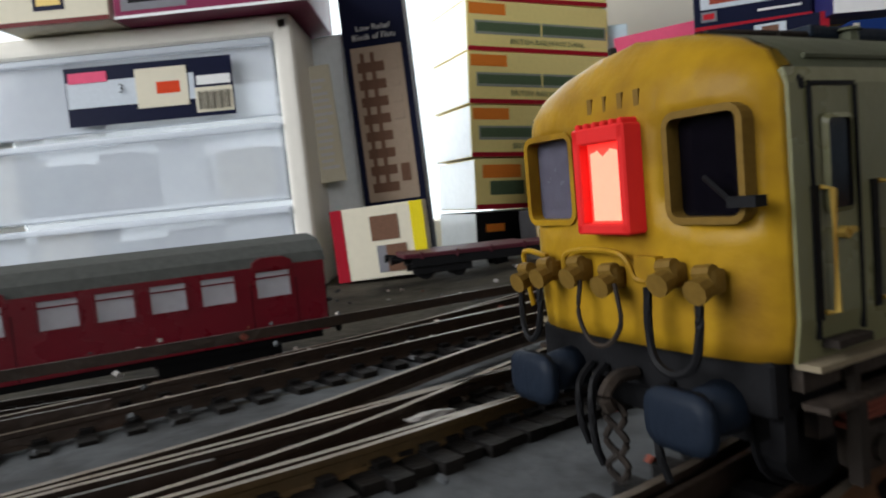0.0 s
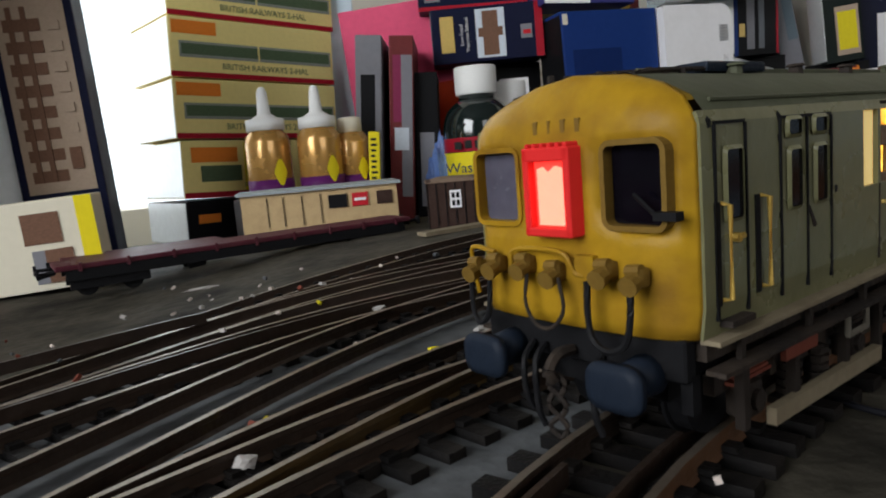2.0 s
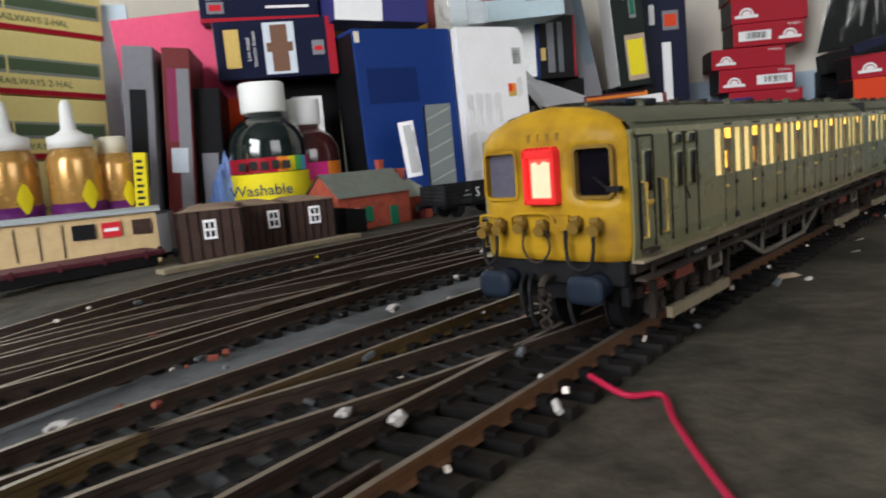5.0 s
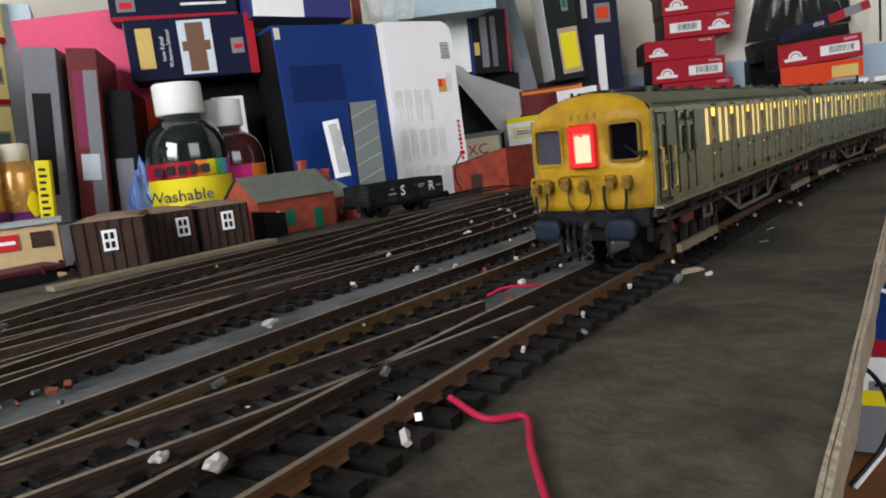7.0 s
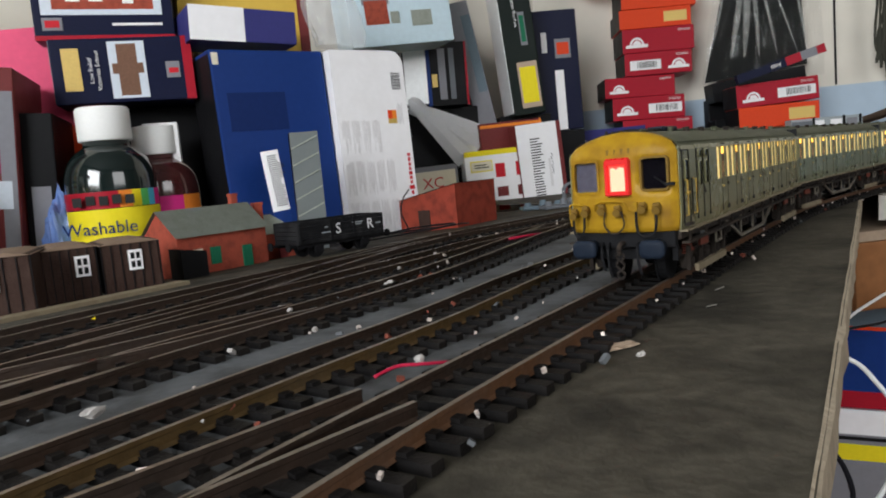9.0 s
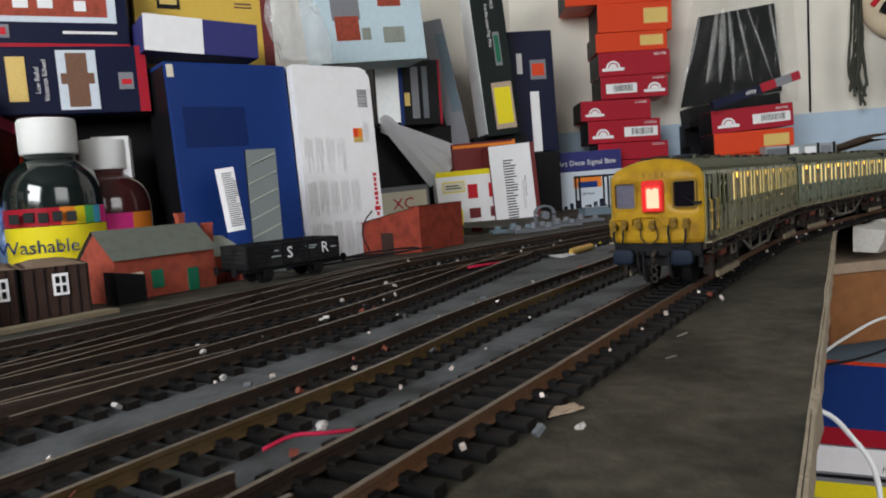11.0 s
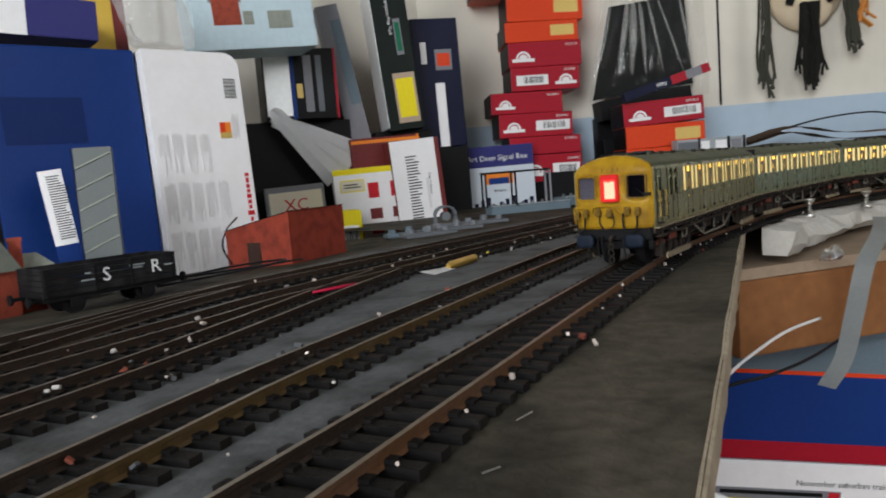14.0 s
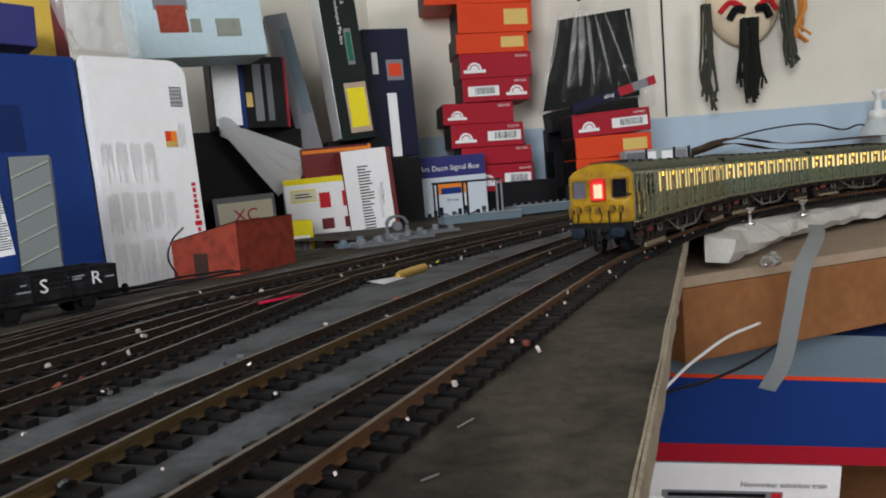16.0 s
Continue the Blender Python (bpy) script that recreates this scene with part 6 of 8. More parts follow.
def mask():
    e = root("wall_mask", east_pose(0.690, 0.272, 0.012), "painted carnival mask with hanging yarn locks", "wall mask")
    bm = bmesh.new()
    bmesh.ops.create_uvsphere(bm, u_segments=24, v_segments=14, radius=1.0)
    for v in bm.verts:
        v.co = Vector((v.co.x * 0.068, min(v.co.y, 0.1) * 0.030, v.co.z * 0.09 + 0.075))
    part("face_shell", bm, MASK, e, "cream painted shell", True)
    for pts, mm, r in (([(-0.050, -0.020, 0.045), (-0.034, -0.029, 0.060), (-0.014, -0.031, 0.050)], RED_INK, 0.005), ([(0.050, -0.020, 0.045), (0.034, -0.029, 0.060), (0.014, -0.031, 0.050)], RED_INK, 0.005),
                       ([(-0.036, -0.027, 0.030), (-0.026, -0.031, 0.046), (-0.010, -0.033, 0.044)], BLACK, 0.007), ([(0.036, -0.027, 0.030), (0.026, -0.031, 0.046), (0.010, -0.033, 0.044)], BLACK, 0.007)):
        bm = bmesh.new()
        tube(bm, smooth_path(pts, 5), r)
        part("painted_line", bm, mm, e)
    for x0, z0, ln, mm, n, sp in ((-0.078, 0.060, 0.175, YARN_GREY, 12, 0.006), (0.0, 0.03, 0.14, YARN, 26, 0.016), (0.066, 0.065, 0.12, YARN_GREY, 14, 0.010), (0.088, 0.07, 0.085, YARN_ORANGE, 8, 0.006)):
        bm = bmesh.new()
        for i in range(n):
            xx = x0 + random.uniform(-sp, sp)
            yy = -0.030 + random.uniform(-0.008, 0.006)
            ll = ln * random.uniform(0.8, 1.08)
            tube(bm, smooth_path([(xx, yy, z0), (xx + random.uniform(-0.006, 0.006), yy - 0.004, z0 - ll * 0.4), (xx + random.uniform(-0.01, 0.01), yy, z0 - ll * 0.75), (xx + random.uniform(-0.014, 0.014), yy, z0 - ll)], 4), 0.0024, 5)
        tagged(part("yarn_lock", bm, mm, e), kind="stuff")


mask()

# ---- bottles ----


def paint_bottle(p, paint, scale, label, bands, face):
    e = root("paint_bottle", pose(*p, 0, 0, face) @ Matrix.Diagonal((scale, scale, scale, 1)), label, "paint bottle", "paint bottles")
    bm = bmesh.new()
    lathe(bm, [(0.027, 0), (0.0295, 0.003), (0.0295, 0.070), (0.0290, 0.0755), (0.0275, 0.0815), (0.0248, 0.0870), (0.0205, 0.0915), (0.0165, 0.0942), (0.0148, 0.0955), (0.0148, 0.101)], 40)
    part("bottle", bm, paint, e, "", True)
    bm = bmesh.new()
    lathe(bm, [(0.0168, 0.099), (0.0172, 0.100), (0.0172, 0.120), (0.0162, 0.1215), (0.010, 0.122)], 28)
    part("cap", bm, CAP, e, "plain white screw cap", True)
    for z0, z1, mm, a0, a1 in bands:
        bm = bmesh.new()
        n = 18
        ring = []
        for i in range(n + 1):
            a = radians(a0 + (a1 - a0) * i / n)
            ring.append([bm.verts.new((0.0299 * math.cos(a), 0.0299 * math.sin(a), z)) for z in (z0, z1)])
        for a, b in zip(ring, ring[1:]):
            bm.faces.new((a[0], b[0], b[1], a[1]))
        part("label_band", bm, mm, e, "", True)
    return e


RAINBOW = [(0.0, 0.0535, YELLOW_CARD, -175, -5), (0.0540, 0.0650, RED_CARD, -175, -72), (0.0540, 0.0650, ORANGE, -72, -56), (0.0540, 0.0650, YELLOW_CARD, -56, -44), (0.0540, 0.0650, GREEN_STRIPE, -44, -32), (0.0540, 0.0650, CYAN, -32, -20), (0.0540, 0.0650, MAGENTA, -20, -5), (0.0030, 0.0120, CYAN, -172, -8)]
b1 = paint_bottle((0.325, 0.728, -0.024), BLACK_PAINT, 1.235, "squeezy bottle of black paint with a rainbow-topped yellow label", RAINBOW, -25)
for txt, sz, zz, mm, dd in (("Washable", 0.0115, 0.0410, BLUE_DARK, 0.0), ("Kids Paint", 0.0115, 0.0280, BLUE_DARK, 0.0)):
    lettering(txt, sz, mm, b1, Matrix.Translation((-0.004, -0.0304, zz)) @ pose(0, 0, 0, 90, 0, 0))
for k in range(5):
    cell("name_bar", -0.016 + 0.008 * k, -0.0303, 0.0590 + 0.0006 * (k % 2), 0.0055, 0.0008, 0.0060, BLACK_INK, b1)
paint_bottle((0.372, 0.752, -0.027), BROWN_PAINT, 1.14, "squeezy bottle of brown paint with a magenta-topped label", [(0.0520, 0.0660, MAGENTA, -170, -50), (0.0520, 0.0660, ORANGE, -50, -10), (0.0440, 0.0515, ORANGE, -170, -10), (0.002, 0.0435, YELLOW_CARD, -170, -10)], -25)
crumpled("blue_plastic_bag", "crumpled translucent blue bag beside the paint", (0.284, 0.738, -0.026), 0.034, 0.090, 0.026, BLUE_FILM, 7, "plastic bag")


def glue_bottle(p, h, label, cone=True):
    e = root("glue_bottle", pose(*p, 0, 0, -20) @ Matrix.Diagonal((h, h, h, 1)), label, "glue bottle", "gold glue bottles")
    bm = bmesh.new()
    lathe(bm, [(0.019, 0), (0.0205, 0.002), (0.0205, 0.050), (0.019, 0.056), (0.0155, 0.060), (0.0155, 0.062)], 28)
    part("bottle", bm, GOLD, e, "", True)
    bm = bmesh.new()
    lathe(bm, [(0.0208, 0.001), (0.0208, 0.017)], 28)
    part("violet_band", bm, VIOLET, e, "", True)
    bm = bmesh.new()
    if cone:
        lathe(bm, [(0.0172, 0.061), (0.0172, 0.071), (0.012, 0.072), (0.0060, 0.076), (0.0045, 0.095), (0.0030, 0.099), (0.0015, 0.100)], 24)
    else:
        lathe(bm, [(0.0130, 0.061), (0.0130, 0.076), (0.0100, 0.078)], 20)
    part("nozzle", bm, CAP if cone else CREAM, e, "white cone nozzle", True)
    bm = bmesh.new()
    n = 10
    ring = []
    for i in range(n + 1):
        a = radians(-66 + 34 * i / n)
        ring.append([bm.verts.new((0.0210 * math.cos(a), 0.0210 * math.sin(a), z)) for z in (0.022 - 0.011 * math.sin(math.pi * i / n), 0.024 + 0.011 * math.sin(math.pi * i / n))])
    for a, b in zip(ring, ring[1:]):
        bm.faces.new((a[0], b[0], b[1], a[1]))
    part("yellow_label", bm, YELLOW_CARD, e, "", True)


carton("grey_riser_block", "grey block carrying the glue bottles behind the station", (0.150, 0.720, -0.025), 0.15, 0.041, 0.06, -105, 0, GREY_CARD)
glue_bottle((0.112, 0.712, 0.0162), 0.99, "gold glue bottle with a violet band and white nozzle")
glue_bottle((0.156, 0.696, 0.0162), 0.97, "gold glue bottle with a violet band and white nozzle")
glue_bottle((0.187, 0.706, 0.0162), 0.86, "smaller gold bottle with a pale cap", False)
carton("yellow_strip_card", "narrow bright yellow printed card standing by the bottles", (0.196, 0.676, -0.022), 0.010, 0.090, 0.012, -105, -4, YELLOW_CARD, bars=[(0.2, 0.08, 0.8, 0.95, 16, BLACK_INK)], category="card")

# ---- model buildings and rolling stock ----


def model_school():
    p = (0.352, 0.592, ground_z(0.352, 0.6) - 0.0005)
    e = root("model_school_building", pose(*p, 0, 0, 12), "red brick model building with a grey-green slate roof", "model building")
    w, d, h, r = 0.072, 0.044, 0.030, 0.047
    bm = bmesh.new()
    prism(bm, [(-d / 2, 0), (d / 2, 0), (d / 2, h), (0, r), (-d / 2, h)], -w / 2, w / 2, pose(0, 0, 0, 0, 0, 90))
    part("wall", bm, BRICK_RED, e)
    for sgn in (-1, 1):
        bm = bmesh.new()
        v = [bm.verts.new((x, sgn * y, z)) for x, y, z in ((-w / 2 - 0.002, 0, r + 0.001), (w / 2 + 0.002, 0, r + 0.001), (w / 2 + 0.002, d / 2 + 0.003, h - 0.001), (-w / 2 - 0.002, d / 2 + 0.003, h - 0.001))]
        f = bm.faces.new(v)
        bmesh.ops.solidify(bm, geom=[f], thickness=0.0012)
        part("roof", bm, SLATE, e)
    for x0, x1, z0, z1, mm in ((0.014, 0.022, 0.001, 0.018, DOOR_GREEN), (-0.012, -0.004, 0.008, 0.020, DOOR_GREEN), (-0.026, -0.018, 0.008, 0.020, CREAM)):
        bm = bmesh.new()
        box(bm, (x0 + x1) / 2, -d / 2 - 0.0004, (z0 + z1) / 2, x1 - x0, 0.0012, z1 - z0)
        part("door" if z0 < 0.005 else "window", bm, mm, e)
    bm = bmesh.new()
    box(bm, 0.028, 0.004, 0.047, 0.005, 0.005, 0.014)
    box(bm, 0.028, 0.004, 0.0545, 0.006, 0.006, 0.002)
    part("chimney", bm, BRICK_RED, e)


model_school()
bm = bmesh.new()
prism(bm, [(-0.009, 0), (0.009, 0), (0.009, 0.017), (-0.009, 0.020)], -0.008, 0.008)
solid("black_lamp_hut", bm, BLACK, pose(0.322, 0.545, ground_z(0.322, 0.545), 0, 0, 10), "small dark blue-black model hut", "model building")


def model_house():
    p = (0.406, 0.612, ground_z(0.406, 0.612) - 0.0005)
    e = root("model_house", pose(*p, 0, 0, -8), "small red model house with a hipped grey roof", "model building")
    bm = bmesh.new()
    box(bm, 0, 0, 0.011, 0.036, 0.034, 0.022)
    part("wall", bm, BRICK_RED, e)
    bm = bmesh.new()
    a = [bm.verts.new(c) for c in ((-0.021, -0.020, 0.0215), (0.021, -0.020, 0.0215), (0.021, 0.020, 0.0215), (-0.021, 0.020, 0.0215))]
    t = [bm.verts.new(c) for c in ((-0.006, 0, 0.036), (0.006, 0, 0.036))]
    for f in ((a[0], a[1], t[1], t[0]), (a[2], a[3], t[0], t[1]), (a[1], a[2], t[1]), (a[3], a[0], t[0]), (a[3], a[2], a[1], a[0])):
        bm.faces.new(f)
    part("roof", bm, SLATE, e)
    bm = bmesh.new()
    box(bm, -0.006, -0.008, 0.036, 0.0065, 0.006, 0.018)
    box(bm, -0.006, -0.008, 0.0455, 0.0078, 0.0072, 0.0022)
    part("chimney", bm, BRICK_RED, e)
    bm = bmesh.new()
    box(bm, 0.008, -0.0172, 0.008, 0.007, 0.001, 0.015)
    part("door", bm, MAROON_CARD, e)


model_house()


def brick_shed():
    p = (0.598, 0.615, ground_z(0.598, 0.615) - 0.001)
    e = root("model_brick_shed", pose(*p, 0, 0, 18), "plain brick-red model shed with a sloping flat roof", "model building")
    w, d, front_h, back_h = 0.072, 0.064, 0.0435, 0.0300
    bm = bmesh.new()
    prism(bm, [(-d / 2, 0), (d / 2, 0), (d / 2, back_h), (-d / 2, front_h)], -w / 2, w / 2, pose(0, 0, 0, 0, 0, 90))
    for v in bm.verts:
        v.co.x, v.co.y = -v.co.x, v.co.y
    part("wall", bm, SHED_RED, e)
    bm = bmesh.new()
    v = [bm.verts.new((sx * (w / 2 + 0.0016), sy * (d / 2 + 0.0016), (front_h if sy < 0 else back_h) + 0.0003)) for sx, sy in ((-1, -1), (1, -1), (1, 1), (-1, 1))]
    f = bm.faces.new(v)
    bmesh.ops.solidify(bm, geom=[f], thickness=-0.0012)
    part("roof", bm, VAN_BROWN, e, "thin dark roof sheet")
    bm = bmesh.new()
    box(bm, -w / 2 - 0.0003, 0.004, 0.0105, 0.0008, 0.013, 0.020)
    part("door", bm, VAN_BROWN, e, "dark plank door")
    bm = bmesh.new()
    for k in range(26):
        a = random.uniform(0, 6.28)
        rr = random.uniform(0.0008, 0.0022)
        box(bm, random.uniform(-w / 2, w / 2), random.choice((-d / 2 - 0.002, -d / 2 - 0.004)), rr / 2, rr, rr, rr, pose(0, 0, 0, 0, 0, 0))
    part("rubble", bm, SHED_RED, e)


brick_shed()


def van_body(p, w, d, h, turn, windows, label):
    e = root("grounded_van_body", pose(*p, 0, 0, turn), label, "model building", "grounded van bodies")
    bm = bmesh.new()
    box(bm, 0, d / 2, h / 2, w, d, h)
    bevel(bm, 0.0008, 1)
    part("body", bm, VAN_BROWN, e)
    bm = bmesh.new()
    for i in range(7):
        box(bm, -w / 2 + w * i / 6, -0.0003, h / 2, 0.0005, 0.0008, h * 0.96)
    part("plank_joint", bm, BLACK, e)
    bm = bmesh.new()
    pts = [(-w / 2 - 0.0008, h - 0.0008), (-w / 4, h + 0.0012), (w / 4, h + 0.0012), (w / 2 + 0.0008, h - 0.0008)]
    prism(bm, pts, -0.001, d + 0.001)
    part("roof", bm, KRAFT, e)
    for cx, cz in windows:
        bm = bmesh.new()
        box(bm, cx, -0.0006, cz, 0.0074, 0.0012, 0.0115)
        win = part("window", bm, WHITE, e, "white-framed window")
        bm = bmesh.new()
        for ix in (-1, 1):
            for iz in (-1, 1):
                box(bm, cx + ix * 0.0015, -0.0013, cz + iz * 0.0025, 0.0020, 0.0004, 0.0036)
        part("pane", bm, DARK_CARD, win)


gz = ground_z(0.24, 0.49)
van_body((0.207, 0.489, gz - 0.001), 0.037, 0.05, 0.0315, -17, [(0.000, 0.0195)], "dark brown grounded van body with a white window")
van_body((0.247, 0.512, gz - 0.001), 0.027, 0.05, 0.0300, -5, [(0.006, 0.019)], "dark brown grounded van body with a white window")
van_body((0.278, 0.508, gz - 0.001), 0.031, 0.05, 0.0295, -5, [(0.002, 0.019)], "dark brown grounded van body with a white window")
bm = bmesh.new()
box(bm, 0, 0, 0.0012, 0.135, 0.010, 0.0024)
solid("wood_strip", bm, SHOE, pose(0.235, 0.470, ground_z(0.235, 0.47), 0, 0, 16), "pale wooden strip lying along the van bodies", "wood strip")


def station_hut():
    p = (0.135, 0.592, ground_z(0.135, 0.592) - 0.001)
    e = root("model_station_building", pose(*p, 0, 0, -8), "cream model station building with a flat grey roof", "model building")
    bm = bmesh.new()
    box(bm, 0, 0.020, 0.019, 0.118, 0.040, 0.038)
    part("wall", bm, OCHRE_WALL, e)
    bm = bmesh.new()
    box(bm, 0, 0.020, 0.0392, 0.124, 0.046, 0.0022)
    part("roof", bm, GREY_ROOF, e)
    for x0, x1, mm, nm in ((0.006, 0.020, BLACK, "window"), (0.043, 0.055, VAN_BROWN, "window"), (0.024, 0.036, RED_INK, "sign")):
        bm = bmesh.new()
        box(bm, (x0 + x1) / 2, -0.0005, 0.0285, x1 - x0, 0.0014, 0.010)
        part(nm, bm, mm, e)
    bm = bmesh.new()
    box(bm, 0.030, -0.0014, 0.0285, 0.009, 0.0004, 0.0022)
    part("sign_bar", bm, WHITE_INK, e)
    bm = bmesh.new()
    for xx in (-0.040, -0.028, -0.014, 0.0):
        box(bm, xx, -0.0004, 0.0240, 0.0006, 0.0010, 0.022)
    part("door_gap", bm, UNDER, e)


station_hut()


def bogie_flat():
    s = T5.s[T5.near(0.10, 0.36)]
    h = math.degrees(T5.head(s))
    e = root("maroon_bogie_wagon", pose(0.075, 0.522, ground_z(0.075, 0.522) - 0.003, 0, 0, 14), "long maroon flat wagon with black bogies", "wagon")
    bm = bmesh.new()
    box(bm, 0, 0, 0.0175, 0.225, 0.032, 0.0030)
    bevel(bm, 0.0006, 1)
    part("deck", bm, MAROON, e)
    bm = bmesh.new()
    for sgn in (-1, 1):
        box(bm, 0, sgn * 0.0145, 0.0130, 0.215, 0.002, 0.0060)
    box(bm, 0, 0, 0.013, 0.11, 0.02, 0.006)
    part("side_frame", bm, BLACK, e)
    for i in range(9):
        bm = bmesh.new()
        box(bm, -0.10 + i * 0.025, -0.0165, 0.0175, 0.0016, 0.0010, 0.005)
        part("stake", bm, MAROON, e)
    for cx in (-0.085, 0.085):
        bm = bmesh.new()
        for sgn in (-1, 1):
            box(bm, cx, sgn * 0.0125, 0.0072, 0.042, 0.002, 0.005)
        bo = part("bogie", bm, BLACK, e)
        for dx in (-0.012, 0.012):
            bm = bmesh.new()
            for sgn in (-1, 1):
                cyl(bm, (cx + dx, sgn * 0.0072, 0.0060), (cx + dx, sgn * 0.0095, 0.0060), 0.0060, seg=16)
            cyl(bm, (cx + dx, -0.008, 0.006), (cx + dx, 0.008, 0.006), 0.001, seg=6)
            part("wheelset", bm, BLACK, bo)
    for sgn in (-1, 1):
        bm = bmesh.new()
        for yy in (-0.0114, 0.0114):
            cyl(bm, (sgn * 0.112, yy, 0.0155), (sgn * 0.121, yy, 0.0155), 0.0010, seg=8)
            cyl(bm, (sgn * 0.120, yy, 0.0155), (sgn * 0.1215, yy, 0.0155), 0.0030, seg=14)
        cyl(bm, (sgn * 0.112, 0, 0.0145), (sgn * 0.120, 0, 0.0130), 0.0016, seg=8)
        part("buffer", bm, BLACK, e)


bogie_flat()


def open_wagon():
    e = root("open_plank_wagon", pose(0.4215, 0.533, ground_z(0.42, 0.533), 0, 0, 6), "black five-plank open wagon with white letters", "wagon")
    w, d = 0.074, 0.031
    for sgn in (-1, 1):
        bm = bmesh.new()
        for k in range(5):
            box(bm, 0, sgn * (d / 2 - 0.0006), 0.0125 + k * 0.0030, w, 0.0012, 0.0027)
        part("side_planks", bm, WAGON_BLACK, e)
        bm = bmesh.new()
        for k in range(5):
            box(bm, sgn * (w / 2 - 0.0006), 0, 0.0125 + k * 0.0030, 0.0012, d - 0.003, 0.0027)
        part("end_planks", bm, WAGON_BLACK, e)
        for xx in (-0.0355, -0.010, 0.010, 0.0355):
            cell("strapping", xx, sgn * (d / 2 + 0.0003), 0.0182, 0.0015, 0.0010, 0.0142, BLACK, e)
        bm = bmesh.new()
        box(bm, 0, sgn * 0.0125, 0.0098, w, 0.0016, 0.0030)
        part("solebar", bm, BLACK, e)
        for xx in (-0.020, 0.020):
            bm = bmesh.new()
            box(bm, xx, sgn * 0.0132, 0.0066, 0.0070, 0.0014, 0.0050)
            part("axleguard", bm, BLACK, e)
            bm = bmesh.new()
            cyl(bm, (xx, sgn * 0.0070, 0.0062), (xx, sgn * 0.0094, 0.0062), 0.0062, seg=20)
            part("wheel", bm, BLACK, e)
        bm = bmesh.new()
        for yy in (-0.0114, 0.0114):
            cyl(bm, (sgn * w / 2, yy, 0.0100), (sgn * (w / 2 + 0.006), yy, 0.0100), 0.0010, seg=8)
            cyl(bm, (sgn * (w / 2 + 0.0055), yy, 0.0100), (sgn * (w / 2 + 0.0068), yy, 0.0100), 0.0029, seg=14)
        part("buffer", bm, BLACK, e)
    bm = bmesh.new()
    box(bm, 0, 0, 0.0112, w, d - 0.001, 0.0010)
    part("floor_pan", bm, WAGON_BLACK, e)
    lettering("S", 0.0105, WHITE_INK, e, Matrix.Translation((-0.004, -d / 2 - 0.0003, 0.0185)) @ pose(0, 0, 0, 90, 0, 0))
    lettering("R", 0.0105, WHITE_INK, e, Matrix.Translation((0.0245, -d / 2 - 0.0003, 0.0190)) @ pose(0, 0, 0, 90, 0, 0))
    for xx, zz, ww in ((-0.0140, 0.0208, 0.0030), (-0.0140, 0.0172, 0.0075), (0.0135, 0.0215, 0.0090), (0.0135, 0.0200, 0.0060), (0.0325, 0.0190, 0.0055)):
        cell("lettering_bar", xx, -d / 2 - 0.0001, zz, ww, 0.0004, 0.0008, GREY_ROOF, e)


open_wagon()


def slab_tower():
    e = root("ribbed_grey_panel", pose(0.458, 0.628, ground_z(0.458, 0.63), 0, 0, -26) @ pose(0, 0, 0, -4, 0, 0), "tall grey ribbed panel standing on end", "panel")
    w, d, h = 0.024, 0.012, 0.102
    bm = bmesh.new()
    box(bm, 0, d / 2, h / 2, w, d, h)
    part("panel_body", bm, CORRUGATED, e)
    bm = bmesh.new()
    for k in range(7):
        z = 0.006 + k * 0.0145
        box(bm, 0, -0.0004, z, w * 1.05, 0.0010, 0.0011, Matrix.Translation((0, 0, z)) @ pose(0, 0, 0, 0, -24, 0) @ Matrix.Translation((0, 0, -z)))
    part("diagonal_rib", bm, SLATE, e)
    bm = bmesh.new()
    for k in range(48):
        box(bm, -w / 2 - 0.0004, d / 2, 0.002 + k * 0.0021, 0.0012, d, 0.0010)
    part("edge_teeth", bm, BLACK, e)


slab_tower()
carton("barcode_card", "white barcode card leaning behind the grey panel", (0.4500, 0.660, -0.012), 0.015, 0.092, 0.002, -110, 6, BLUE, [(0.0, 0.42, 1.0, 1.0, WHITE)], bars=[(0.30, 0.46, 1.2, 0.96, 26, BLACK_INK)], category="card")


